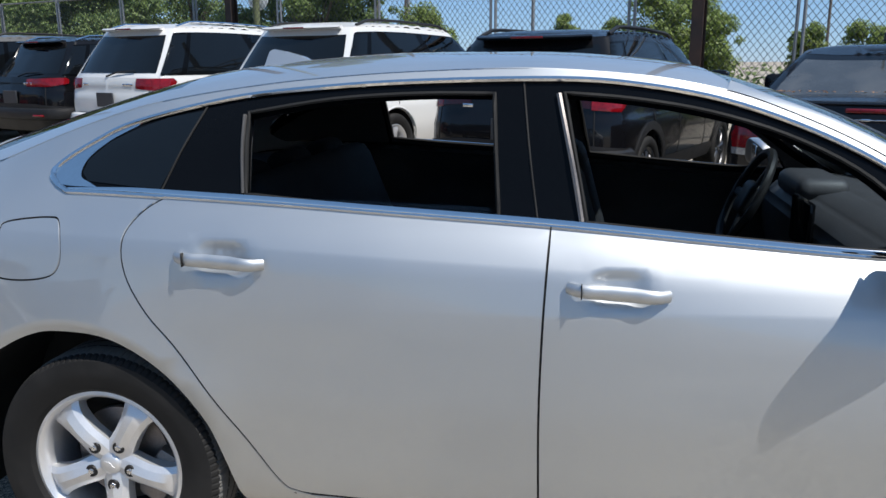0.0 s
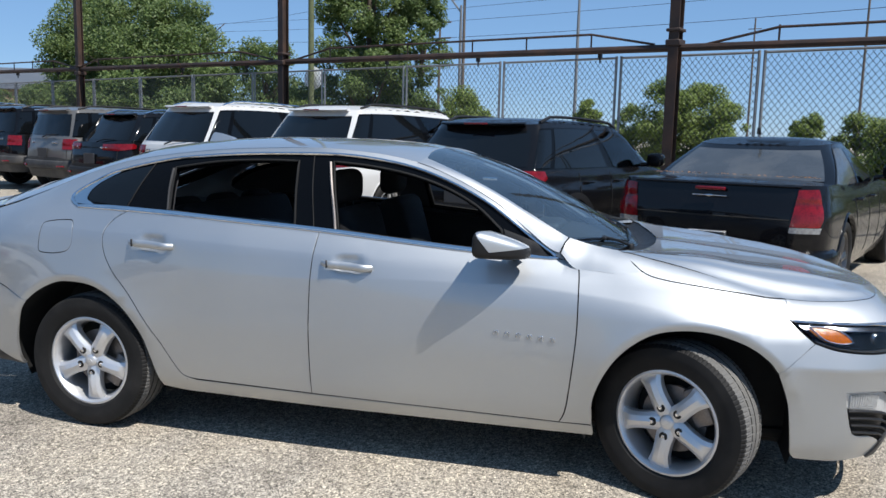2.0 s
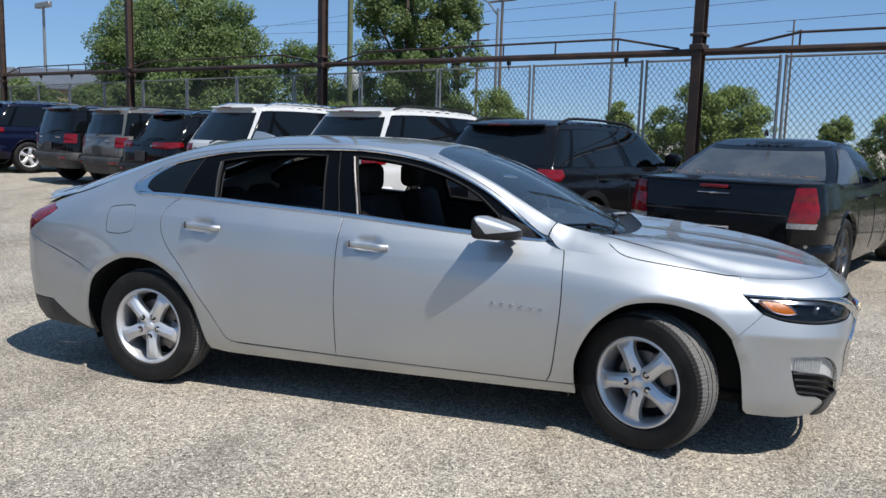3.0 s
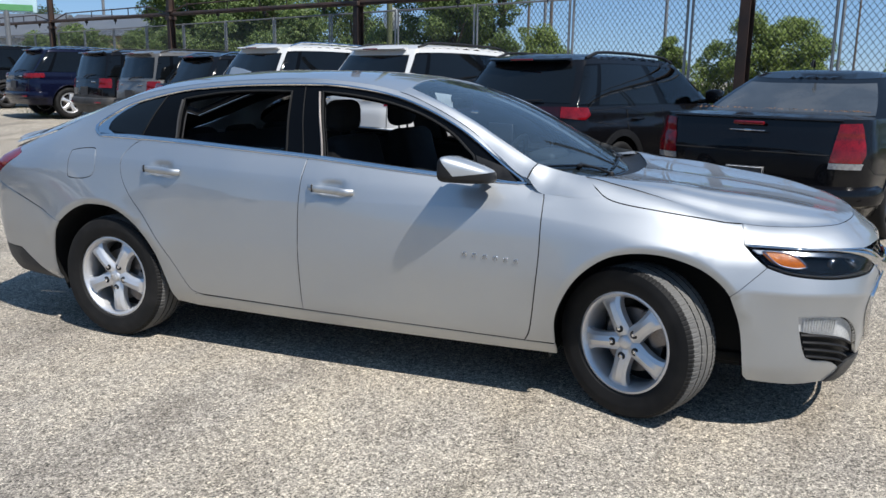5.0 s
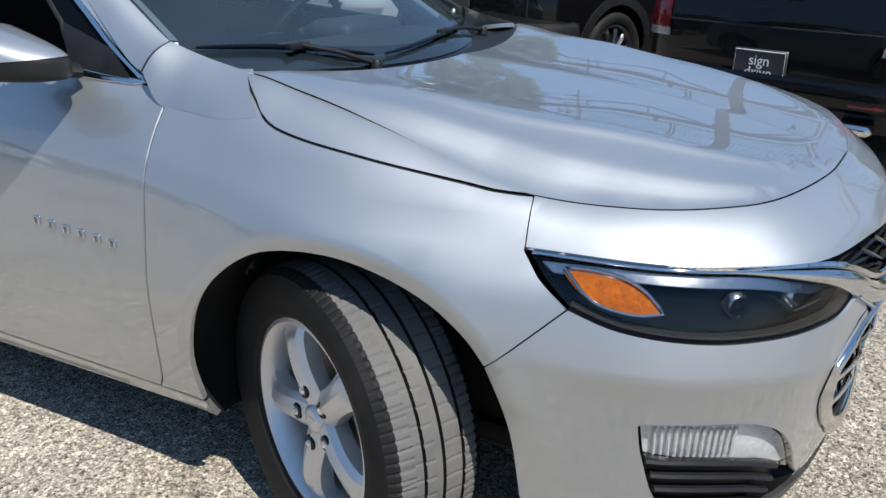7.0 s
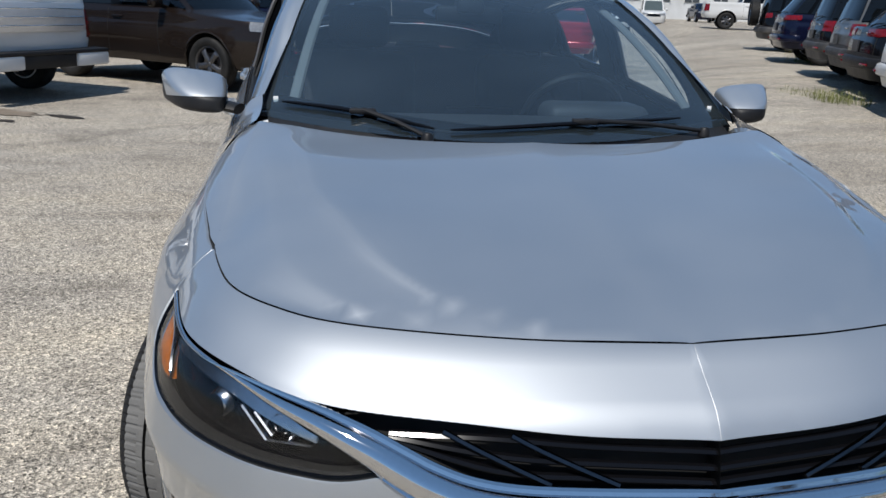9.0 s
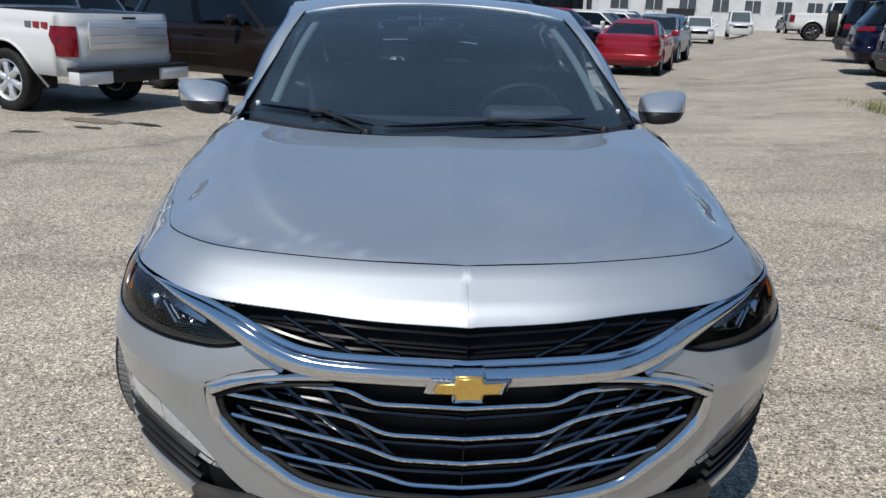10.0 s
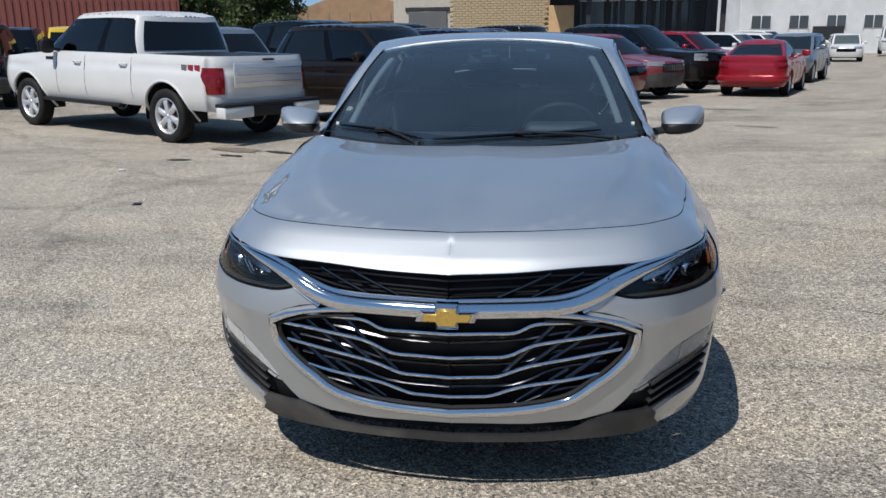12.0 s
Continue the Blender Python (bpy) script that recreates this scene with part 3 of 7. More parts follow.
# ---- the silver sedan ----
def wheel(parent, m, radius=.338, rim_r=.216, width=.22, mats=None, spokes=5, detail=True):
    """A road wheel whose axle is y and whose outer face looks to -y."""
    alloy, rubber = (mats or (SATIN, RUBBER))
    h = width / 2
    n = 420 if detail else 40
    bm = bmesh.new()
    lathe(bm, [(rim_r * .93, h * .9), (rim_r * 1.02, h * .86), (rim_r * .90, h * .5), (rim_r * .88, -h * .35), (rim_r * .93, -h * .62), (rim_r * .955, -h * .80),
               (rim_r * 1.0, -h * .88), (rim_r * 1.045, -h * .86), (rim_r * 1.05, -h * .72)], n if detail else 28)
    w = part("wheel", bm, alloy, parent)
    w.matrix_local = m
    # tyre
    bm = bmesh.new()
    tread, g = radius, .011 if detail else .004
    prof = [(rim_r * 1.0, h * .86, 0), (rim_r * 1.08, h * .95, 0), (rim_r + (radius - rim_r) * .5, h * 1.06, 0), (radius * .945, h * 1.0, 0), (radius * .978, h * .88, 1)]
    for a in (.80, .52, .30, .10, -.10, -.30, -.52, -.80):
        prof.append((tread - (.004 if abs(a) > .7 else 0), h * a, 1 if abs(a) > .55 else 2 if abs(a) > .2 else 0))
        if a in (.52, .10, -.30):
            prof += [(tread - g, h * (a - .01), 0), (tread - g, h * (a - .060), 0), (tread, h * (a - .070), 0)]
    prof += [(radius * .978, -h * .88, 1), (radius * .945, -h * 1.0, 0), (rim_r + (radius - rim_r) * .62, -h * 1.055, 0), (rim_r + (radius - rim_r) * .45, -h * 1.05, 0),
             (rim_r * 1.09, -h * .96, 0), (rim_r * 1.04, -h * .86, 0)]
    rings = []
    for r, a, blk in prof:
        ring = []
        for k in range(n):
            q = 2 * math.pi * k / n
            rr = r - (.0045 if (detail and blk == 1 and k % 4 == 0) else .0035 if (detail and blk == 2 and (k + round(40 * a)) % 7 == 0) else 0)
            ring.append(bm.verts.new((rr * math.cos(q), a, rr * math.sin(q))))
        rings.append(ring)
    for a, b in zip(rings, rings[1:]):
        for k in range(n):
            bm.faces.new((a[k], a[(k + 1) % n], b[(k + 1) % n], b[k]))
    bmesh.ops.recalc_face_normals(bm, faces=bm.faces)
    ty = part("tyre", bm, rubber, w, smooth=16 if detail else 40)
    if detail:
        ty.data.materials.append(TREAD)
        for f in ty.data.polygons:
            rr = [math.hypot(*ty.data.vertices[i].co.xz) for i in f.vertices]
            if min(rr) > radius * .964 and (max(rr) < radius * .985 or sum(rr) / 4 > radius - .005):
                f.material_index = 1
    # brake disc and dark backing
    bm = bmesh.new()
    lathe(bm, [(.03, -h * .1), (rim_r * .66, -h * .1), (rim_r * .66, h * .05), (.03, h * .05)], 32)
    part("brake_disc", bm, DISC, w)
    if detail:
        bm = bmesh.new()
        block(bm, (.09, .07, .17), (rim_r * .62, -.01, .02), .02)
        part("brake_caliper", bm, DISC, w)
    bm = bmesh.new()
    lathe(bm, [(.001, h * .45), (rim_r * .90, h * .45)], 28)
    part("backing", bm, DARK_FILL, w)
    # spokes: each with a raised, sloping middle
    R0, R1 = .028, rim_r * .965
    prof = [(r, np.interp(r / rim_r, (.13, .27, .5, .66, .8, .92, .97), (.036, .039, .035, .036, .041, .052, .062))) for r in np.linspace(R0, R1, 15 if detail else 6)]
    for k in range(spokes):
        bm = bmesh.new()
        rows = []
        wide = 5 / spokes if spokes > 6 else 1
        for r, b in prof:
            b *= wide * rim_r / .216
            q = (r - R0) / (R1 - R0)
            y = -h * (.70 + .12 * math.sin(q * 2.6)) + .012 * max(0, (q - .75) / .25) ** 2
            rows.append([bm.verts.new((-b, y + .045, r)), bm.verts.new((-b, y + .012, r)), bm.verts.new((-b * .60, y, r)), bm.verts.new((0, y - .010 * math.sin(math.pi * min(1, .12 + q * .88)) ** .7, r)), bm.verts.new((b * .60, y, r)),
                         bm.verts.new((b, y + .012, r)), bm.verts.new((b, y + .045, r))])
        for a, b in zip(rows, rows[1:]):
            for i in range(6):
                bm.faces.new((a[i], a[i + 1], b[i + 1], b[i]))
        bmesh.ops.recalc_face_normals(bm, faces=bm.faces)
        for v in bm.verts:
            v.co = Matrix.Rotation(2 * math.pi * k / spokes, 3, "Y") @ v.co
        if sum((f.normal.y for f in bm.faces)) > 0:
            bmesh.ops.reverse_faces(bm, faces=bm.faces)
        part("spoke", bm, alloy, w, smooth=15)
    bm = bmesh.new()
    y = -h * .72
    lathe(bm, [(.001, y - .012), (.022, y - .011), (.030, y - .006), (.034, y + .004), (.060, y + .012), (.064, y + .04)], 32)
    part("hub", bm, alloy, w)
    if detail:
        bm = bmesh.new()
        prism(bm, [(-.017, -.004), (-.006, -.004), (-.006, -.008), (.006, -.008), (.006, -.004), (.017, -.004), (.017, .004), (.006, .004), (.006, .008), (-.006, .008),
                   (-.006, .004), (-.017, .004)], .002, lambda a, b, c: (a, y - .011 - c, b))
        part("badge", bm, SATIN, w, "small worn cross badge")
        for k in range(5):
            q = 2 * math.pi * k / 5
            bm = bmesh.new()
            at = (.064 * math.sin(q), -.0015, .064 * math.cos(q))
            lathe(bm, [(.001, y - .0135), (.0075, y - .0135), (.0098, y - .011), (.0104, y - .006)], 6, at=at)
            part("lug_nut", bm, CHROME, w)
            bm = bmesh.new()
            lathe(bm, [(.004, y - .0093), (.0165, y - .0093), (.0185, y - .006), (.0190, y + .012)], 20, at=at)
            part("lug_recess", bm, BLACK_TRIM, w)
    return w


def arc(c, r, a0, a1, n=24):
    return [(c[0] + r * math.cos(radians(a0 + (a1 - a0) * k / n)), c[1] + r * math.sin(radians(a0 + (a1 - a0) * k / n))) for k in range(n + 1)]


def pl(*pts, n=5):
    """A rounded open line as a list of pairs."""
    return [tuple(p) for p in spline(pts, n)]


car = empty("sedan", label="silver four-door sedan with side windows lowered, parked on asphalt", category="car")
UF = U_FRONT
gapF = pl((.944, .286), (.968, .344), (.987, .484), (1.005, .70), (1.0, .915), (.985, .972))
gapB = pl((-.206, .297), (-.21, .59), (-.206, .82), (-.196, BELT_Z(-.196)))
gapR = pl((-.82, .303), (-.86, .309), (-.905, .338), (-1.005, .493), (-1.146, .70), (-1.239, .808), (-1.298, .909), (-1.306, 1.003), (-1.265, 1.065), (-1.207, 1.103))
archF = pl((1.084, .29), (1.086, .413), (1.136, .543), (1.208, .642), (1.314, .718), (1.434, .745), (1.553, .74), (1.675, .704), (1.757, .652), (1.802, .60))
archB = pl((1.802, .60), (1.838, .51), (1.858, .43), (1.881, .262))
archR = pl((-1.755, .625), (-1.685, .678), (-1.59, .725), (-1.50, .742), (-1.346, .727), (-1.2, .642), (-1.106, .525), (-1.062, .401), (-1.02, .235))
archRb = pl((-1.86, .262), (-1.854, .411), (-1.80, .56), (-1.755, .625))
dlo_low = [(u, BELT_Z(u)) for u in np.linspace(-1.207, .87, 26)]
dlo_top = pl((.90, .990), (.77, 1.075), (.593, 1.197), (.417, 1.284), (.218, 1.352), (.014, 1.390), (-.192, 1.405), (-.563, 1.398), (-.837, 1.380), (-1.074, 1.352), (-1.347, 1.288), (-1.46, 1.236), (-1.541, 1.183), (-1.562, 1.150), (-1.535, 1.124))
belt_rear = [(u, BELT_Z(u) - .002) for u in np.linspace(-1.50, -1.215, 5)]
DLO = dlo_low + dlo_top + belt_rear
rail = [(u, RAIL_Z(u)) for u in np.linspace(.93, -2.28, 60)]
g = .0030


def both(name, sh, mat, label="", parent=None):
    a = put(name, sh, mat, parent or car, label)
    b = put(name, mirrored(sh), mat, parent or car, label)
    return a, b


# outer panels
rims = []
for cx, rad in ARCHES:
    for q in np.linspace(.25, math.pi - .25, 90):
        r0 = rad(cx + .42 * math.cos(q)) + .030
        rims += [(cx + (r0 + o) * math.cos(q), .335 + (r0 + o) * math.sin(q)) for o in (-.012, 0, .012)]
crease = [(u, CREASE_Z(u) + o) for u in np.arange(-.6, 1.55, .025) for o in (-.0065, .0065)] + [(u, SHOULDER_Z(u) + o) for u in np.arange(-1.95, .2, .025) for o in (-.006, .006)] + rims
front_door = gapF + [(u, BELT_Z(u)) for u in np.linspace(.93, -.19, 16)] + gapB[::-1]
rear_door = gapB + [(u, BELT_Z(u)) for u in np.linspace(-.215, -1.19, 14)] + gapR[::-1]
fd = both("front_door", sheet(side, shrink(front_door, g), .05, fine=[(-.15, .09, .86, .975, .013)], edge=.022, along=crease), SILVER)
rd = both("rear_door", sheet(side, shrink(rear_door, g), .05, fine=[(-1.15, -.91, .90, 1.015, .013)], edge=.022, along=crease), SILVER)
uniside = gapR[:-1] + [(-1.207, 1.103)] + belt_rear[::-1] + dlo_top[::-1] + [(.925, .985), (.935, 1.0)] + rail + \
    [(-2.29, 1.018), (-2.13, .988), (-2.16, .955), (-2.38, .83)] + [(-2.1, .755), (-1.9, .69)] + archR + \
    [(-1.015, .236), (-.9, .222), (-.2, .22), (.9, .226), (1.09, .232), (1.085, .286), (.944, .283), (-.206, .293), (-.82, .298)]
fuel = pl((-1.686, .95), (-1.682, 1.005), (-1.660, 1.031), (-1.54, 1.046), (-1.50, 1.032), (-1.484, .95), (-1.506, .897), (-1.58, .877), (-1.668, .878), (-1.686, .90))
both("side_frame", sheet(side, shrink(uniside, g), .05, holes=[fuel], edge=.024, along=[q for q in crease if q[0] < -1.2]), SILVER)
put("fuel_door", sheet(side, shrink(fuel, .005), .03, edge=.012, along=[q for q in crease if q[0] < -1.2]), SILVER, car)
put("fuel_door", mirrored(sheet(side, shrink(fuel, 0), .03, edge=.012, lip=0)), SILVER, car)
fender = gapF + [(.962, .990)] + [(u, BELT_Z(u) + .008) for u in np.linspace(.975, 1.148, 8)] + [(u, SHUT_Z(u)) for u in np.linspace(1.152, 1.838, 34)] + [(1.846, .807), (1.88, .772), (1.935, .727)] + archF[::-1]
both("front_fender", sheet(side, shrink(fender, g), .045, edge=.02, along=crease), SILVER)
hl_low = pl((1.935, .727), (2.025, .702), (2.17, .687), (2.278, .683), (2.411, .684), (2.494, .686), (2.575, .706))
grille_out = pl((2.64, .645), (2.526, .616), (2.472, .597)) + pl((2.462, .590), (2.470, .517), (2.524, .452), (2.582, .408), (2.676, .349), (2.849, .318), (UF, .308))
pocket = pl((2.53, .312), (2.483, .357), (2.40, .455), (2.302, .515), (2.18, .533), (2.078, .535)) + pl((2.073, .53), (2.087, .467), (2.125, .37), (2.178, .337), (2.284, .318), (2.355, .285), (2.374, .245), (2.30, .222))
bumper = archB[::-1] + [(1.935, .727)] + hl_low[1:] + grille_out + [(UF, .283), (2.80, .281), (2.64, .288)] + pocket + [(2.118, .226), (1.9, .24)]
fold = [(u, FOLD_Z(u) + h) for u in np.arange(1.83, 2.62, .02) for h in (-.03, -.012, 0, .012, .03)]
bumper_half = sheet(side, shrink(bumper, .0015), .04, edge=.018, along=fold)
put("front_bumper", joined(bumper_half, mirrored(bumper_half)), SILVER, car)
lead = pl((1.846, .809), (2.049, .806), (2.259, .800), (2.465, .786), (2.675, .781), (2.863, .771), (UF, .766))
nose = lead + [(u, BELT_Z(u)) for u in np.linspace(UF, 1.838, 50)]
put("nose_panel", joined(sheet(side, shrink(nose, .0010), .03, edge=.018), mirrored(sheet(side, shrink(nose, .0010), .03, edge=.018))), SILVER, car)
rb = [(-2.38, .828)] + [(u, .80) for u in np.linspace(-2.5, U_REAR, 10)] + [(u, .43) for u in np.linspace(U_REAR, -2.15, 12)] + [(-2.0, .33)] + archRb + [(-1.9, .688), (-2.1, .753)]
put("rear_bumper", joined(sheet(side, shrink(rb, g), .05), mirrored(sheet(side, shrink(rb, g), .05))), SILVER, car)
val = [(u, .425) for u in np.linspace(U_REAR, -2.15, 12)] + [(-2.0, .325), (-1.875, .262)] + [(u, .27) for u in np.linspace(-1.95, U_REAR, 12)]
put("rear_valance", joined(sheet(side, val, .05), mirrored(sheet(side, val, .05))), LIP_GREY, car)
tl = [(-2.16, .955), (-2.13, .988), (-2.29, 1.018)] + [(u, .995) for u in np.linspace(-2.4, -2.8, 5)] + [(-2.8, .87)] + [(-2.5, .82), (-2.38, .83)]
both("tail_light", sheet(side, shrink(tl, .003), .03), RED_LENS, "red tail light lens")
tg = [(u, .995) for u in np.linspace(-2.8, U_REAR, 5)] + [(u, .80) for u in np.linspace(U_REAR, -2.5, 9)] + [(-2.5, .82), (-2.8, .87)]
put("trunk_face", joined(sheet(side, shrink(tg, g), .05), mirrored(sheet(side, shrink(tg, g), .05))), SILVER, car)


# roof, rear glass and boot lid lie on one surface
def edge_y(x):
    return -side(x, RAIL_Z(x))[1] if x > -2.1 else RAIL_Y(x)


def band(x0, x1, f=1.0, n=14, fr=None):
    xs = np.linspace(x0, x1, n)
    a = [(x, -edge_y(x) * f) for x in xs]
    return a + ([fr] if fr else []) + [(x, edge_y(x) * f) for x in xs[::-1]]


roof_poly = [(x, -edge_y(x)) for x in np.linspace(-1.28, .22, 26)] + [(.255 - .085 * (1 - (s / .62) ** 2), s) for s in np.linspace(-.615, .615, 12)] + \
    [(x, edge_y(x)) for x in np.linspace(.22, -1.28, 26)]
put("roof", sheet(roof_at, roof_poly, .06, lip=.02), SILVER, car)
cp = [(x, -edge_y(x)) for x in np.linspace(-2.05, -1.28, 12)] + [(-1.28, -.56), (-1.6, -.575), (-1.98, -.60)]
both("rear_pillar", sheet(roof_at, cp, .05, lip=.004), SILVER)
rg = [(-1.96, -.59), (-1.6, -.57), (-1.285, -.555), (-1.25, -.3), (-1.24, 0), (-1.25, .3), (-1.285, .555), (-1.6, .57), (-1.96, .59), (-2.0, .3), (-2.01, 0), (-2.0, -.3)]
P, F, N = sheet(roof_at, band(-2.36, -1.2, .98), .07, off=.030, lip=0, holes=[shrink(rg, .022)])
put("rear_lining", (P, [tuple(reversed(f)) for f in F], -N), CLOTH, car)
put("rear_window", sheet(roof_at, rg, .06, off=.004, lip=0), REAR_GLASS, car, "sloping tinted rear window")
bl = [(-2.06, -edge_y(-2.06)), (-1.99, -.6), (-2.02, -.3), (-2.03, 0), (-2.02, .3), (-1.99, .6), (-2.06, edge_y(-2.06)), (-2.3, .68), (-2.42, .5), (-2.475, .2), (-2.475, -.2), (-2.42, -.5), (-2.3, -.68)]
put("boot_lid", sheet(roof_at, bl, .05, lip=.004), SILVER, car)
dk = pl((-2.36, -.60), (-2.44, -.4), (-2.475, 0), (-2.44, .4), (-2.36, .60))
bm = bmesh.new()
tube(bm, [(x, y, roof_at(x, y)[2] + .004) for x, y in dk], .022, 8, .4, taper=lambda q: .35 + .65 * math.sin(math.pi * q) ** .4)
part("lip_spoiler", bm, SILVER, car)

# bonnet
hood_edge = [(p[0] - (.0012 if p[0] > 1.8 else 0), p[1] + (.001 if p[0] > 1.8 and p[1] < -.01 else 0)) for p in GAP]
crest = [(x, k * (CREST_T(x) + o) * float(np.interp(x, GAP[:, 0], -GAP[:, 1]))) for x in np.arange(1.30, 2.16, .014) for k in (1, -1) for o in (-.07, -.03, -.012, 0, .012, .03, .055)] + \
    [(x, k * (ROLL_T(x) + o) * float(np.interp(x, GAP[:, 0], -GAP[:, 1]))) for x in np.arange(1.32, 2.16, .016) for k in (1, -1) for o in (-.05, -.025, 0, .025, .05)]
rear_edge = [(1.30 - .151 * (s / .735) ** 2, s) for s in np.linspace(.735, -.735, 22)]
hood_poly = hood_edge + [(x, -y) for x, y in hood_edge[::-1][1:]] + rear_edge[1:-1]
ru = [u for u in np.linspace(1.149, U_FRONT, 90) if u < 1.83]
roll = [(u, SHUT_Z(u) + .0014) for u in np.linspace(1.153, 1.832, 30)] + [(1.8365, BELT_Z(1.8365))] + [(u, BELT_Z(u)) for u in ru[::-1]]
rs_ = sheet(side, roll, .025, lip=0, edge=.02)
put("bonnet", joined(sheet(hood_at, hood_poly, .030, lip=0, edge=.02, along=crest), rs_, mirrored(rs_)), SILVER, car)
# dark channels behind the shut lines
for k in (1, -1):
    for ln, dp in ((gapF, .007), (gapB, .007), (gapR, .007), ([(-1.0, .295), (-.82, .300), (-.206, .295), (.944, .2845), (1.08, .2865)], .006), ([(u, SHUT_Z(u)) for u in np.linspace(1.152, 1.838, 26)], .007),
                   ([(u, BELT_Z(u)) for u in np.linspace(1.838, U_FRONT, 46)], .009), ([(1.802, .60), (1.935, .727)], .006), (hl_low, .022), ([(1.838, .881), (1.846, .807)], .006), ([(-1.755, .625), (-1.9, .689), (-2.1, .754), (-2.38, .829)], .006), (fuel + fuel[:1], .0055)):
        bm = bmesh.new()
        line = []
        for u, z in ln:
            n_ = np.cross(side(u + .004, z) - side(u - .004, z), side(u, z + .004) - side(u, z - .004))
            line.append((side(u, z) - n_ / np.linalg.norm(n_) * dp) * (1, k, 1))
        tube(bm, line, .016 if dp > .02 else .0045 if dp < .0075 and ln[0][0] < 1.1 else .0033, 6)
        part("shut_line", bm, SEAL, car)


FOOT_LOW = spline([(.910, -.777, 1.017), (.976, -.801, .956), tuple(side(1.06, .951)), tuple(side(1.15, .946)), tuple(side(1.243, .957))], 12)
FOOT_TOP = spline([(.938, -.716, 1.076), (1.00, -.713, 1.058), (1.06, -.714, 1.045), (1.11, -.717, 1.037), (1.157, -.722, 1.031)], 12)


def foot_at(a, b):
    """The corner between front pillar, wing and windscreen."""
    q = min(max(a, 0), 1) * (len(FOOT_LOW) - 1)
    i = min(int(q), len(FOOT_LOW) - 2)
    lo_, hi_ = (c[i] + (c[i + 1] - c[i]) * (q - i) for c in (FOOT_LOW, FOOT_TOP))
    return lo_ + (hi_ - lo_) * b + np.array((0, -.006, .008)) * math.sin(math.pi * min(max(b, 0), 1))


both("pillar_foot", sheet(foot_at, [(.01, 0), (1, 0), (1, 1), (.01, 1)], .04, lip=0), SILVER)
for k in (1, -1):
    bm = bmesh.new()
    tube(bm, [(foot_at(0, b) + np.array((-.003, .003, -.003))) * (1, k, 1) for b in np.linspace(0, 1, 8)], .0032, 6)
    part("shut_line", bm, SEAL, car)


# cowl between bonnet and windscreen
def cowl_at(s, t):
    a, b = glass_front(s, .05), np.array((1.30 - .151 * s * s, .742 * s, 0))
    b[2] = hood_at(b[0], b[1])[2]
    p = a + (b - a) * t
    p[2] -= .03 * math.sin(math.pi * min(max(t, 0), 1)) + .006
    return p


put("cowl", sheet(lambda s, t: cowl_at(s, 1 - t), [(-.95, 0), (.95, 0), (.95, 1), (-.95, 1)], .08, lip=.03), BLACK_TRIM, car)
put("windscreen", sheet(glass_front, [(-.985, .01), (.985, .01), (.985, .99), (-.985, .99)], .09, lip=.004), WINDSCREEN, car, "sloping clear windscreen")
fr_out = [(-1, 0), (1, 0), (1, 1), (-1, 1)]
fr_in = pl((-.93, .13), (0, .07), (.93, .13), n=8) + pl((.915, .90), (0, .945), (-.915, .90), n=8)
put("windscreen_border", sheet(glass_front, fr_out, .08, lip=0, holes=[fr_in], off=.006), GLOSS_BLACK, car)


# front pillars: from the windscreen's edge to the side frame's
PILLAR_A = FOOT_LOW[0] - side(.93, RAIL_Z(.93)) + np.array((-.004, .004, -.002))
PILLAR_B = FOOT_TOP[0] - glass_front(-.99, .01) + np.array((-.004, .004, -.002))


def pillar_at(t, w):
    u = .93 - .71 * t
    wide = min(1, max(t, 0) / .45)                       # laps over the glass edge higher up
    a, b = side(u, RAIL_Z(u)), glass_front(-.99 + .045 * wide, min(max(t, 0), 1) * .985 + .01) + np.array((.002, 0, .006)) * wide
    k = max(0, 1 - max(t, 0) / .45) ** 1.6               # swells to meet the wing at its foot
    a, b = a + PILLAR_A * k, b + PILLAR_B * k
    p = a + (b - a) * w
    p[2] += .012 * math.sin(math.pi * min(max(w, 0), 1)) * min(1, max(0, 1 - t) / .3)
    return p


both("front_pillar", sheet(lambda t, w: pillar_at(1 - t, w), [(0, 0), (1, 0), (1, 1), (0, 1)], .06, lip=0), SILVER)

# window surround, openings and glass
win_f = pl((-.110, 1.062), (.2, 1.036), (.5, 1.014), (.69, 1.01), n=4) + pl((.64, 1.10), (.52, 1.195), (.36, 1.272), (.18, 1.325), (0, 1.355), (-.176, 1.370), n=4)
win_r = pl((-.988, 1.112), (-.7, 1.090), (-.326, 1.070), n=4) + pl((-.352, 1.368), (-.55, 1.367), (-.78, 1.352), (-1.01, 1.316), n=4)
both("window_surround", sheet(side, shrink(DLO, .004), .05, holes=[win_f, win_r], off=.006, lip=.03, edge=.024), PILLAR_BLACK, "gloss black window surround and pillar covers")
both("inner_frame", sheet(side, shrink(DLO, .02), .06, holes=[shrink(win_f, -.01), shrink(win_r, -.01)], off=.055, lip=0, edge=.03), TRIM_GREY)
qg = [(-1.232, 1.120), (-1.142, 1.322), (-1.25, 1.302), (-1.33, 1.275), (-1.41, 1.238), (-1.462, 1.192), (-1.472, 1.158), (-1.45, 1.136)]
tip = pl((-1.33, 1.291), (-1.46, 1.232), (-1.537, 1.181), (-1.557, 1.150), (-1.532, 1.127), (-1.42, 1.122), n=4) + pl((-1.44, 1.131), (-1.476, 1.150), (-1.468, 1.194), (-1.415, 1.242), (-1.34, 1.281), n=4)
both("window_trim", sheet(side, tip, .03, off=.001, lip=.004, edge=.012), CHROME, "bright window trim that widens to a point")
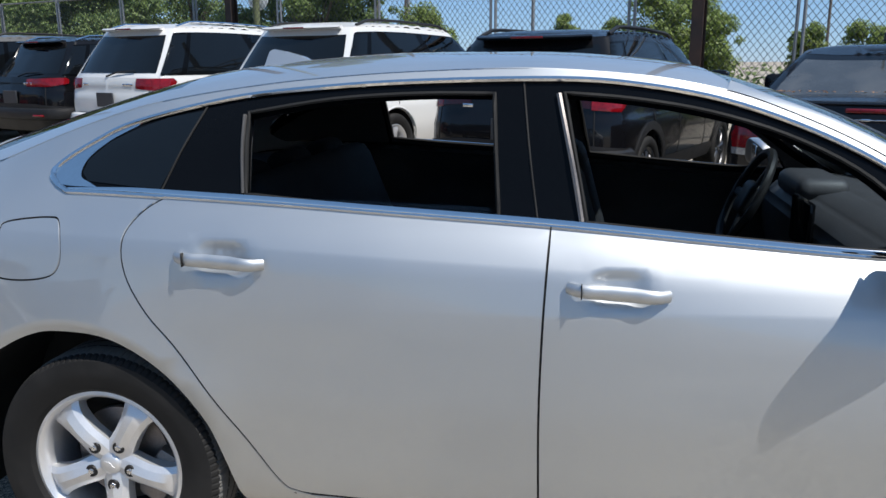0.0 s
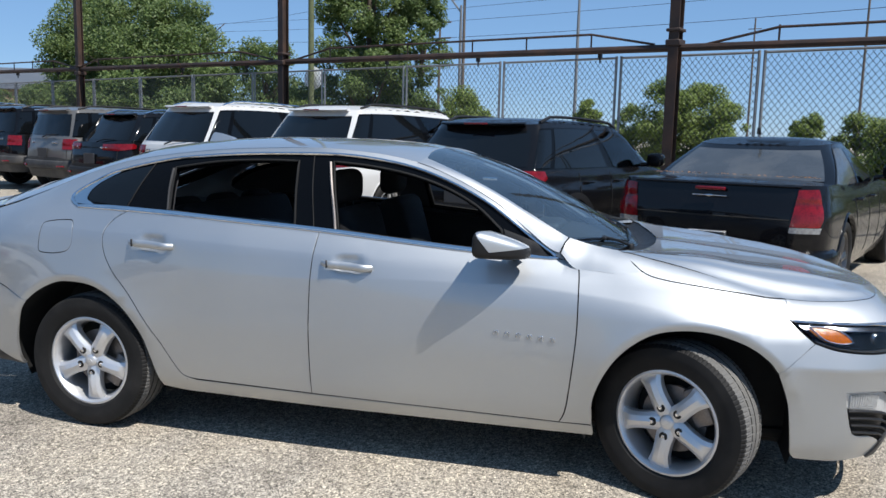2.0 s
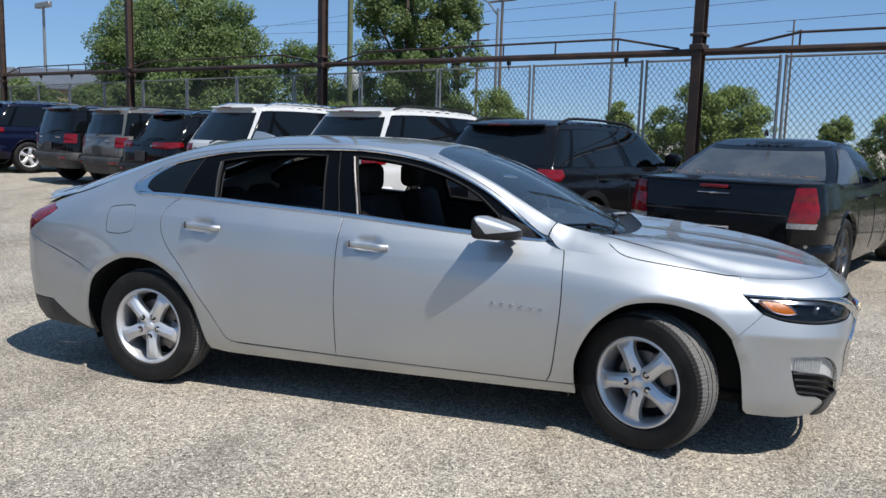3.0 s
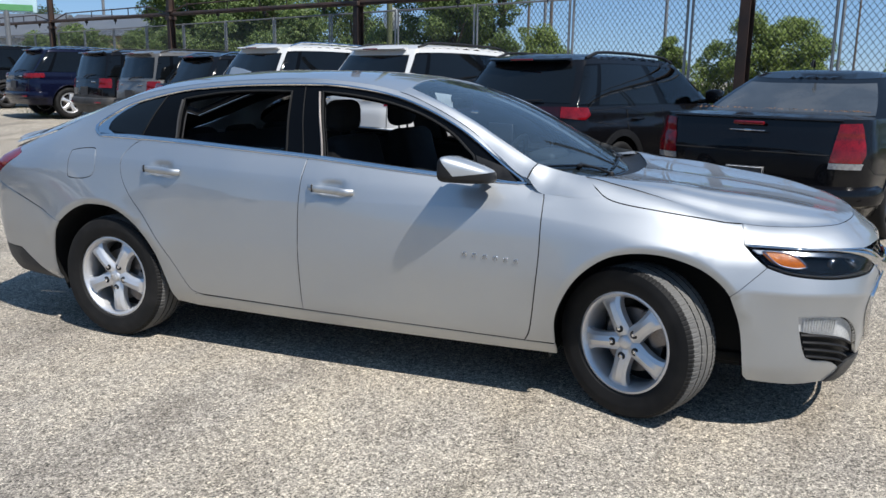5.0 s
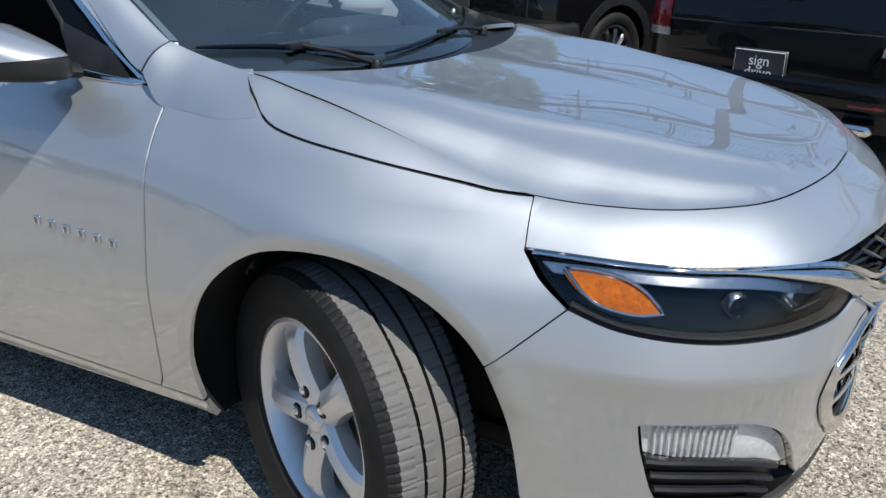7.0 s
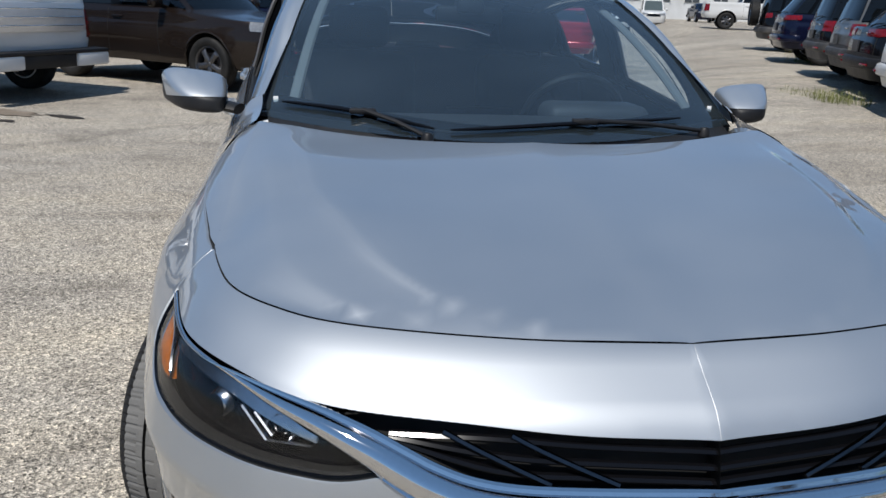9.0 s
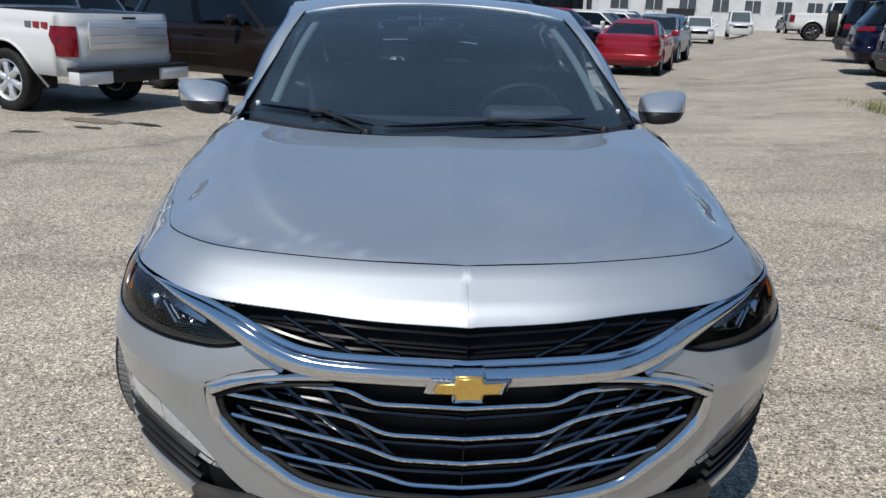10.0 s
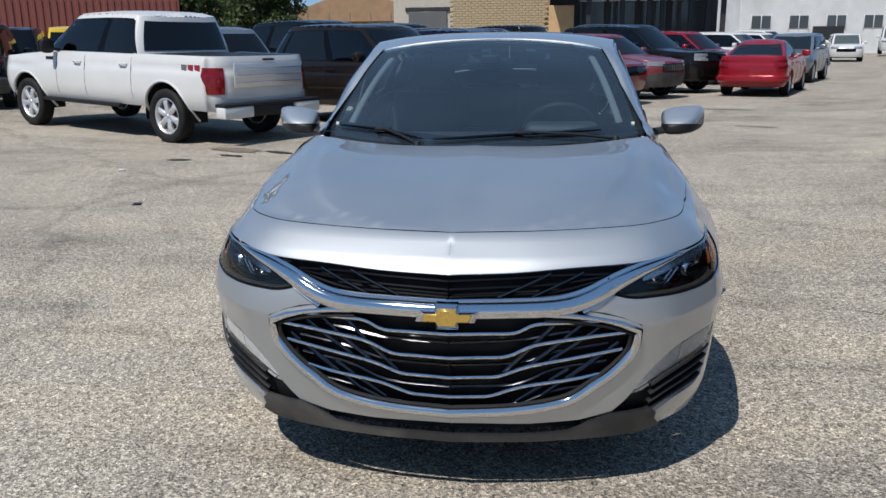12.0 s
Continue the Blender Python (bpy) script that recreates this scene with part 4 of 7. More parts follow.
both("quarter_glass", sheet(side, qg, .05, off=.003, lip=0), PRIVACY, "dark fixed quarter window")
rest = pl((-.96, 1.05), (-.7, 1.05), (-.36, 1.04), n=4) + [(-.352, 1.098), (-.55, 1.104), (-.78, 1.110), (-.96, 1.116)]
both("window_glass", sheet(side, rest, .05, off=.022, lip=0), CLEAR, "lowered window glass edge")
for k in (1, -1):
    def on(poly, o=.0):
        return [side(a, b) * (1, k, 1) + np.array((0, -k * o, 0)) for a, b in poly]
    bm = bmesh.new()
    tube(bm, on(dense(DLO, .03), .001), .0075, 6, closed=True)
    part("window_trim", bm, CHROME, car, "thin chrome window trim")
    bm = bmesh.new()
    tube(bm, on([(u, BELT_Z(u) + .004) for u in np.linspace(-1.50, .88, 50)], .002), .013, 8, .45, up=(0, 1, 0), taper=lambda q: .4 + .6 * min(1, 12 * q, 12 * (1 - q)))
    part("belt_molding", bm, CHROME, car, "bright belt line molding")
    bm = bmesh.new()
    tube(bm, on(dense(win_f, .03), -.006), .006, 6, closed=True)
    part("window_seal", bm, DARK_FILL, car)
    bm = bmesh.new()
    tube(bm, on(dense(win_r, .03), -.006), .006, 6, closed=True)
    part("window_seal", bm, DARK_FILL, car)
    # bright upright channel at the front of the front window opening
    bm = bmesh.new()
    tube(bm, on(pl((-.122, 1.064), (-.150, 1.2), (-.190, 1.368), n=4), .0), .007, 6)
    part("window_channel", bm, DISC, car, "bright upright window channel")
    bm = bmesh.new()
    tube(bm, on(pl((-.995, 1.114), (-1.008, 1.2), (-1.02, 1.31), n=4), -.003), .006, 6)
    part("window_channel", bm, LIP_GREY, car)
    for ln in (((-.228, 1.054), (-.252, 1.2), (-.281, 1.408)), ((-1.228, 1.112), (-1.19, 1.21), (-1.138, 1.33))):
        bm = bmesh.new()
        tube(bm, on(pl(*ln, n=4), -.0055), .0030, 6)
        part("shut_line", bm, SEAL, car)

# door handles, badge, mirrors
for k, doors in ((1, 0), (-1, 1)):
    for door, u0, z0, key in ((rd[doors], -1.03, .958, 0), (fd[doors], -.03, .918, 1)):
        bm = bmesh.new()
        line = []
        for q in np.linspace(0, 1, 13):
            u = u0 - .118 + .236 * q
            p = side(u, z0 - .012 * (q - .5) - .004) * (1, k, 1)
            o = .034 * math.sin(math.pi * min(1, max(0, q * 1.0))) ** .45 if 0 < q < 1 else .002
            line.append(p + np.array((0, -k * (o + .004), 0)))
        tube(bm, line, .0185, 10, .60, up=(0, 1, 0), taper=lambda q: .8 + .2 * math.sin(math.pi * q))
        part("door_handle", bm, SILVER, door)
        bm = bmesh.new()
        p = side(u0 - .086, z0) * (1, k, 1)
        block(bm, (.003, .014, .036), (p[0], p[1] - k * .036, p[2] + .002), .001, 1)
        part("handle_joint", bm, BLACK_TRIM, door)
        if key:
            bm = bmesh.new()
            p = side(u0 - .058, z0) * (1, k, 1)
            lathe(bm, [(.001, 0), (.006, 0), (.007, k * .004)], 14, at=(p[0], p[1] - k * .0405, p[2] + .004))
            part("key_cap", bm, BLACK_TRIM, door)
    for i in range(6):                       # model badge: plain bright bars
        u = .665 + i * .0485
        for du, dz, sx, sz in ((-.009, 0, .004, .020), (.007, 0, .004, .020), (0, .008, .016, .004)):
            bm = bmesh.new()
            p = side(u + du, .671 - .004 * i * .6 + dz) * (1, k, 1)
            block(bm, (sx, .009, sz), (p[0], p[1] - k * .003, p[2]), .0012, 1)
            part("badge_bar", bm, CHROME, fd[doors])

def mirror_form(k, grow):
    bm = bmesh.new()
    bmesh.ops.create_uvsphere(bm, u_segments=44, v_segments=26, radius=1)
    for v in bm.verts:
        x, y, z = (math.copysign(abs(a) ** .48, a) for a in v.co)
        fx = max(0, x)
        yy = y * (.104 - .030 * fx) + .045 * fx
        zz = z * (.062 if z > 0 else .056) * (1 - .42 * fx) * (1 - .10 * max(0, y))
        xx = (x * .165 if x > 0 else x * .040) - .030 * max(0, -y)
        v.co = (.635 + xx * grow, (-.948 + yy * grow) * k, 1.052 + zz * grow - .030 * fx - .006 * y)
    if k < 0:
        bmesh.ops.reverse_faces(bm, faces=bm.faces)
    return bm


for k in (1, -1):
    mir = part("door_mirror", mirror_form(k, .982), BLACK_TRIM, car, "black mirror shell")
    bm = mirror_form(k, 1.0)
    for co, no in (((.66, 0, 1.034), (-.10, 0, 1)), ((.628, 0, 1.059), (1, 0, .75))):
        bmesh.ops.bisect_plane(bm, geom=bm.verts[:] + bm.edges[:] + bm.faces[:], plane_co=co, plane_no=no, clear_inner=True)
    part("mirror_cap", bm, SILVER, mir, "silver mirror cap")
    bm = bmesh.new()
    tube(bm, [(.735, k * -.80, 1.005), (.715, k * -.85, 1.012), (.69, k * -.90, 1.026), (.67, k * -.95, 1.036)], .040, 10, .42)
    part("mirror_arm", bm, BLACK_TRIM, mir)
    bm = bmesh.new()
    block(bm, (.004, .15, .085), (.592, k * -.945, 1.052), .002, 1)
    part("mirror_glass", bm, CHROME, mir)
    sail = [(.69, 1.0), (.86, .992), (.80, 1.05), (.655, 1.10)]
    sh = sheet(side, sail, .04, off=-.006, lip=.01)
    put("mirror_sail", sh if k > 0 else mirrored(sh), BLACK_TRIM, car)

# shark-fin aerial
bm = bmesh.new()
fin = [(-.09, 0), (-.02, .0), (.09, 0), (.06, .02), (.0, .045), (-.055, .062), (-.07, .058)]
for s, w in ((1, .018),):
    lo = [bm.verts.new((-1.16 + a, -.022, roof_at(-1.16 + a, 0)[2] + b - .003)) for a, b in fin]
    hi = [bm.verts.new((-1.16 + a, .022, roof_at(-1.16 + a, 0)[2] + b - .003)) for a, b in fin]
    for v, (a, b) in zip(lo + hi, fin + fin):
        v.co.y *= 1 - .8 * b / .062
    bm.faces.new(lo)
    bm.faces.new(hi[::-1])
    for i in range(len(fin)):
        j = (i + 1) % len(fin)
        bm.faces.new((lo[i], lo[j], hi[j], hi[i]))
bmesh.ops.recalc_face_normals(bm, faces=bm.faces)
bmesh.ops.bevel(bm, geom=bm.edges[:], offset=.003, segments=2, affect="EDGES")
part("roof_aerial", bm, SILVER, car)

# headlights: dark housing behind a clear lens
hl = lead[:13] + [(2.30, .797), (2.42, .765), (2.50, .737), (2.58, .708)] + hl_low[::-1][1:] + [(1.88, .772)]
hls = both("headlight", sheet(side, shrink(hl, .007), .03, off=.035, lip=-.034, edge=.016), GLOSS_BLACK, "dark headlight with amber reflector behind clear lens")
amber = pl((1.916, .787), (1.965, .787), (2.018, .781), (2.06, .764), (2.092, .735), n=4)[:-1] + pl((2.092, .733), (2.043, .728), (1.986, .737), (1.953, .755), n=4)
for k, h in zip((1, -1), hls):
    sh = sheet(side, shrink(hl, .007), .02, off=.004, lip=.004, edge=.010)
    a = put("lens", sh if k > 0 else mirrored(sh), CLEAR, h)
    a.visible_shadow = False
    sh = sheet(side, amber, .02, off=.008, lip=.012)
    put("amber_reflector", sh if k > 0 else mirrored(sh), AMBER, h, "amber side reflector")
    bm = bmesh.new()
    tube(bm, [(side(u, z) + np.array((0, .009, 0))) * (1, k, 1) for u, z in amber], .0035, 6, closed=True)
    part("reflector_rim", bm, REFLECTOR, h)
    for u, z, r in ((2.38, .735, .030), (2.24, .735, .026)):
        p = side(u, z) * (1, k, 1)
        _, _, nx, ny = plan(u)
        d = Vector((nx, ny * k, 0)).normalized()
        q = Vector(tuple(p)) + d * .03
        bm = bmesh.new()
        lathe(bm, [(r, -.002), (r * .82, .010), (r * .7, .012)], 28, "z")
        bmesh.ops.transform(bm, matrix=Matrix.Translation(q) @ (-d).to_track_quat("Z", "Y").to_matrix().to_4x4(), verts=bm.verts)
        part("lamp_ring", bm, REFLECTOR, h)
        bm = bmesh.new()
        bmesh.ops.create_uvsphere(bm, u_segments=24, v_segments=12, radius=r * .72, matrix=Matrix.Translation(q + d * r * .3))
        part("projector", bm, GLOSS_BLACK, h)
    brow = pl((1.878, .796), (2.05, .797), (2.25, .788), (2.36, .770), (2.45, .748), n=6) + pl((2.45, .733), (2.36, .753), (2.25, .771), (2.05, .782), (1.90, .783), n=6)
    sh = sheet(side, brow[::-1], .02, off=.010, lip=.006, edge=.012)
    put("light_strip", sh if k > 0 else mirrored(sh), REFLECTOR, h, "clear bright strip along the lamp's upper edge")
    for u0, z0, u1, z1 in ((2.30, .752, 2.36, .716), (2.36, .716, 2.44, .722), (2.33, .75, 2.37, .725)):
        bm = bmesh.new()
        a, b = side(u0, z0), side(u1, z1)
        _, _, nx, ny = plan((u0 + u1) / 2)
        tube(bm, [(a + (b - a) * q + np.array((nx, ny, 0)) * .018) * (1, k, 1) for q in (0, .5, 1)], .005, 6, .5)
        part("light_guide", bm, REFLECTOR, h)

# grille
gr = empty("grille")
gr.parent = car
up_top = [(2.478, .780)] + [q for q in lead if q[0] > 2.5]
up_low = pl((UF, .686), (2.868, .689), (2.761, .695), (2.686, .702), (2.605, .736), (2.52, .765))
upper = up_top + up_low
main = pl((UF, .640), (2.869, .645), (2.70, .645)) + grille_out
for nm, poly in (("upper_mesh", upper), ("lower_mesh", main)):
    sh = sheet(side, poly, .04, off=.045, lip=-.04)
    put(nm, joined(sh, mirrored(sh)), DARK_FILL, gr)


def run(poly, o, k=1):
    out = []
    for u, z in poly:
        _, _, nx, ny = plan(u)
        out.append((side(u, z) + np.array((nx, ny, 0)) * o) * (1, k, 1))
    return out


def across(poly, o):
    """A line mirrored to run right across the front."""
    a = run(poly, o)
    return a + [p * (1, -1, 1) for p in a[::-1][1:]]


bar_mid = pl((1.86, .803), (2.05, .800), (2.26, .791), (2.42, .768), (2.53, .735), (2.63, .690), (2.72, .669), (2.87, .664), (UF, .661), n=8)
bm = bmesh.new()
tube(bm, across(bar_mid, .002), .0245, 14, .80, up=(1, 0, 0), taper=lambda q: .12 + .88 * min(1, max(0, (min(q, 1 - q) - .12) / .16)))
part("chrome_bar", bm, CHROME, gr, "bright chrome grille bar")
bm = bmesh.new()
tube(bm, across([(u, z + .0335 * min(1, max(0, (u - 2.2) / .4))) for u, z in bar_mid], -.002), .0075, 8, taper=lambda q: .15 + .85 * min(1, max(0, (min(q, 1 - q) - .10) / .14)))
part("chrome_edge", bm, CHROME, gr)
for k in (1, -1):                                        # short chrome tail under the headlight
    bm = bmesh.new()
    tube(bm, run(pl((2.56, .703), (2.60, .68), (2.65, .655)), .002, k), .012, 8, .5)
    part("chrome_tail", bm, CHROME, gr)
bm = bmesh.new()
surround = pl((2.76, .652), (2.68, .645), (2.60, .632), (2.52, .611), n=6)[:-1] + pl((2.478, .590), (2.487, .522), (2.538, .460), (2.594, .418), (2.684, .362), (2.852, .332), (UF, .321), n=6)
a = run(surround, -.002)
tube(bm, a + [p * (1, -1, 1) for p in a[::-1][1:]], .0165, 12, .95, up=(1, 0, 0), taper=lambda q: .5 + .5 * min(1, max(0, (min(q, 1 - q) - .13) / .10)))
part("chrome_surround", bm, CHROME, gr, "chrome grille surround")
for grow, r in ((1.0, .0045), (-1.0, .0060)):             # dark joints along both edges of the surround
    line = []
    q = np.array(surround)
    d = np.gradient(q, axis=0)
    d /= np.linalg.norm(d, axis=1, keepdims=True)
    for (u, z), (du, dz) in zip(q, d):
        line.append((u + dz * .0185 * grow, z - du * .0185 * grow))
    a = run(line, .004)
    bm = bmesh.new()
    tube(bm, a + [p * (1, -1, 1) for p in a[::-1][1:]], r, 6)
    part("surround_joint", bm, SEAL, gr)
vanes = [pl((2.60, .622), (2.70, .624), (2.789, .622), (2.85, .597), (2.93, .594), (UF, .592), n=4),
         pl((2.51, .585), (2.645, .574), (2.786, .556), (2.871, .520), (2.95, .515), (UF, .512), n=4),
         pl((2.52, .530), (2.676, .507), (2.806, .484), (2.893, .452), (2.96, .447), (UF, .444), n=4),
         pl((2.585, .450), (2.666, .436), (2.819, .416), (2.916, .384), (2.97, .379), (UF, .377), n=4)]
for v in vanes:
    bm = bmesh.new()
    tube(bm, across(v, .008), .0078, 8, .8)
    part("vane", bm, CHROME, gr, "chrome edged grille vane")
    bm = bmesh.new()
    tube(bm, across([(a, b - .014) for a, b in v], .026), .013, 8, .6)
    part("vane", bm, GLOSS_BLACK, gr)
for i, (z0, z1) in enumerate(((.605, .575), (.545, .498), (.485, .425), (.41, .355))):
    bm = bmesh.new()
    tube(bm, across(pl((2.56, min(z0, .6)), (2.72, z0 - .02), (2.85, z1 - .01), (UF, z1 - .02), n=4), .024), .008, 6, .7)
    part("vane", bm, DARK_CHROME, gr)
for k in (1, -1):                                        # diagonal struts
    for u0, z0, u1, z1 in ((2.58, .61, 2.74, .50), (2.64, .62, 2.82, .47), (2.72, .63, 2.90, .44), (2.53, .55, 2.70, .42), (2.60, .50, 2.76, .38), (2.68, .47, 2.84, .36)):
        bm = bmesh.new()
        tube(bm, run([(u0 + (u1 - u0) * q, z0 + (z1 - z0) * q) for q in np.linspace(0, 1, 8)], .015, k), .0055, 6)
        part("strut", bm, DARK_CHROME, gr)
    for u0, z0, u1, z1 in ((2.64, .765, 2.80, .70), (2.74, .765, 2.90, .70)):
        bm = bmesh.new()
        tube(bm, run([(u0 + (u1 - u0) * q, z0 + (z1 - z0) * q) for q in np.linspace(0, 1, 8)], .012, k), .005, 6)
        part("strut", bm, DARK_CHROME, gr)
for z, o in ((.752, .018), (.728, .02), (.706, .022)):
    bm = bmesh.new()
    tube(bm, across(pl((2.56, .755 - (.752 - z) * .2), (2.72, z + .006), (2.86, z), (UF, z - .008), n=5), o), .008, 6, .6)
    part("upper_vane", bm, GLOSS_BLACK, gr)
# gold cross badge with chrome edge
cross = [(-.088, -.018), (-.036, -.018), (-.030, -.040), (.030, -.040), (.036, -.018), (.076, -.018), (.088, .018), (.036, .018), (.030, .040), (-.030, .040), (-.036, .018), (-.076, .018)]
bx = side(UF, .65)[0]


def badge_at(a, b, c):
    return (bx + .006 + c - abs(a) * .06, a, .652 + b * .9)


bm = bmesh.new()
loops = [[bm.verts.new(badge_at(a * fa, b * fb, c)) for a, b in cross] for fa, fb, c in ((1.06, 1.06, 0), (1.06, 1.06, .010), (.90, .82, .022), (.84, .72, .020))]
for p, q in zip(loops, loops[1:]):
    for k in range(len(cross)):
        bm.faces.new((p[k], p[(k + 1) % len(cross)], q[(k + 1) % len(cross)], q[k]))
bm.faces.new(loops[-1])
bmesh.ops.recalc_face_normals(bm, faces=bm.faces)
part("badge_rim", bm, CHROME, gr, "chrome badge rim", smooth=10)
bm = bmesh.new()
prism(bm, [(a * .83, b * .70) for a, b in cross], .026, badge_at)
bmesh.ops.bevel(bm, geom=bm.edges[:], offset=.002, segments=1, affect="EDGES")
part("badge", bm, GOLD, gr, "gold cross badge")

# fog lamp pockets, lower opening and chin
fog = pl((2.078, .530), (2.18, .528), (2.30, .510), (2.40, .452), (2.47, .370), n=5) + pl((2.44, .375), (2.34, .418), (2.22, .440), (2.092, .466), n=5)
for k in (1, -1):
    sh = sheet(side, shrink(pocket, -.004), .03, off=.03, lip=-.028)
    pk = put("fog_pocket", sh if k > 0 else mirrored(sh), BLACK_TRIM, car)
    sh = sheet(side, fog, .03, off=.016, lip=.01)
    put("fog_reflector", sh if k > 0 else mirrored(sh), FOG_WHITE, pk)
    sh = sheet(side, fog, .03, off=.002, lip=.01)
    a = put("fog_lens", sh if k > 0 else mirrored(sh), CLEAR, pk, "clear fog lamp lens")
    a.visible_shadow = False
    for i in range(13):
        u = 2.105 + i * .0135
        hi_z = .522 - max(0, u - 2.16) * .13
        bm = bmesh.new()
        tube(bm, run(pl((u, hi_z), (u + .002, hi_z - .03), (u + .004, hi_z - .056), n=3), .0125, k), .0032, 6)
        part("fog_rib", bm, FOG_WHITE, pk)
    for i in range(4):
        z = .445 - i * .031
        bm = bmesh.new()
        tube(bm, run(pl((2.095 + i * .012, z + .01), (2.20, z), (2.32, z - .025), (2.40, z - .055), n=4), .008, k), .011, 8, .6)
        part("fog_slat", bm, BLACK_TRIM, pk)
chin = [(2.30, .222), (2.355, .262), (2.36, .288), (2.40, .312), (2.54, .306), (2.60, .285), (2.66, .252)] + [(u, .244) for u in np.linspace(2.75, UF, 6)] + [(u, .215) for u in np.linspace(UF, 2.4, 10)]
sh = sheet(side, chin, .035, off=-.008, lip=.010)
put("chin_spoiler", joined(sh, mirrored(sh)), LIP_GREY, car, "dark grey plastic lower lip")
sl_ = [(u, .285) for u in np.linspace(2.62, UF, 7)] + [(u, .246) for u in np.linspace(UF, 2.62, 7)]
sh = sheet(side, sl_, .03, off=.05, lip=-.03)
put("lower_opening", joined(sh, mirrored(sh)), DARK_FILL, car)

# wheels and wheel wells
for k in (1, -1):
    flip = pose(0, 0, 0, 0, 0, 0) if k > 0 else pose(0, 0, 0, 0, 0, 180)
    wheel(car, pose(-1.415, -.797 * k, .338) @ flip @ pose(0, 0, 0, 0, 31, 0))
    wheel(car, pose(1.425, -.775 * k, .338, 0, 0, -24) @ flip @ pose(0, 0, 0, 0, -27 * k, 0))
    for cx, r in ((-1.437, .44), (1.46, .43)):
        bm = bmesh.new()
        rings = []
        for y in (-.895, -.55):
            rings.append([bm.verts.new((cx + r * math.cos(q), y * k, .335 + r * math.sin(q))) for q in np.linspace(radians(-18), radians(198), 26)])
        for i in range(25):
            bm.faces.new((rings[0][i], rings[0][i + 1], rings[1][i + 1], rings[1][i]))
        bm.faces.new(rings[1])
        for v in rings[0]:
            s = side(v.co.x, min(max(v.co.z, .25), .8))[1] * k
            v.co.y = s + k * .02
        part("wheel_liner", bm, DARK_FILL, car)
bm = bmesh.new()
block(bm, (4.3, 1.15, .05), (-.1, 0, .245), .02)
block(bm, (1.95, 1.64, .03), (.03, 0, .25), .01)
part("underbody", bm, DARK_FILL, car)

# cabin
hd = band(-1.2, .15, .93)
P, F, N = sheet(roof_at, hd, .12, off=.035, lip=0)
put("roof_lining", (P, [tuple(reversed(f)) for f in F], -N), HEADLINER, car)
for k in (1, -1):
    for nm, poly in (("front_door", front_door), ("rear_door", rear_door)):
        P, F, N = sheet(side, shrink(poly, .02), .09, off=.085, lip=-.06)
        sh = (P, [tuple(reversed(f)) for f in F], -N)
        put("door_card", sh if k > 0 else mirrored(sh), TRIM_GREY, car)


def seat(x, y, w, back, lean=16):
    s = empty("seat")
    s.parent = car
    bm = bmesh.new()
    block(bm, (.52, w, .16), (x, y, .52), .05, 3)
    part("seat_cushion", bm, CLOTH, s)
    bm = bmesh.new()
    t = Matrix.Rotation(radians(-lean), 4, "Y")
    block(bm, (.15, w * .94, back), (x - .29, y, .55 + back / 2), .06, 3, t)
    part("backrest", bm, CLOTH, s)
    return s, x - .29 - math.sin(radians(lean)) * back / 2 * 1.15, .55 + back / 2 + math.cos(radians(lean)) * back / 2


def headrest(s, x, y, z):
    bm = bmesh.new()
    block(bm, (.11, .26, .17), (x - .02, y, z + .10), .05, 3)
    part("headrest", bm, CLOTH, s)
    bm = bmesh.new()
    for d in (-.06, .06):
        tube(bm, [(x, y + d, z - .06), (x - .015, y + d, z + .05)], .006, 6)
    part("headrest_post", bm, BLACK_TRIM, s)


for y in (-.37, .37):
    s, hx, hz = seat(.16, y, .50, .60)
    headrest(s, hx, y, hz)
s, hx, hz = seat(-.72, 0, 1.28, .58, 22)
for y in (-.40, 0, .40):
    headrest(s, hx - .02, y, hz - .15)
bm = bmesh.new()
block(bm, (.55, 1.10, .03), (-1.45, 0, 1.05), .01)
part("parcel_shelf", bm, TRIM_GREY, car)
bm = bmesh.new()
prof = [(1.12, .96), (.95, .995), (.78, 1.01), (.66, .985), (.60, .92), (.60, .80), (.66, .62), (1.12, .55)]
lo = [bm.verts.new((a, -.70, b)) for a, b in prof]
hi = [bm.verts.new((a, .70, b)) for a, b in prof]
for i in range(len(prof)):
    j = (i + 1) % len(prof)
    bm.faces.new((lo[i], lo[j], hi[j], hi[i]))
bm.faces.new(lo)
bm.faces.new(hi[::-1])
bmesh.ops.recalc_face_normals(bm, faces=bm.faces)
bmesh.ops.bevel(bm, geom=[e for e in bm.edges if abs(e.verts[0].co.y - e.verts[1].co.y) > 1], offset=.02, segments=3, affect="EDGES")
dash = part("dashboard", bm, TRIM_GREY, car)
bm = bmesh.new()
block(bm, (.18, .36, .09), (.70, .37, 1.00), .04, 3)
part("instrument_hood", bm, TRIM_GREY, dash)
bm = bmesh.new()
block(bm, (.02, .24, .16), (.585, 0, .93), .01)
part("screen", bm, GLOSS_BLACK, dash)
bm = bmesh.new()
block(bm, (.75, .22, .22), (.25, 0, .50), .03)
part("centre_console", bm, TRIM_GREY, car)
bm = bmesh.new()
tm = Matrix.Translation((.47, .37, .95)) @ Matrix.Rotation(radians(-65), 4, "Y")
ring = [tm @ Vector((.185 * math.cos(q), .185 * math.sin(q), 0)) for q in np.linspace(0, 2 * math.pi, 40, endpoint=False)]
tube(bm, ring, .016, 8, closed=True)
sw = part("steering_wheel", bm, BLACK_TRIM, car)
bm = bmesh.new()
block(bm, (.13, .15, .05), (0, 0, -.01), .03, 3)
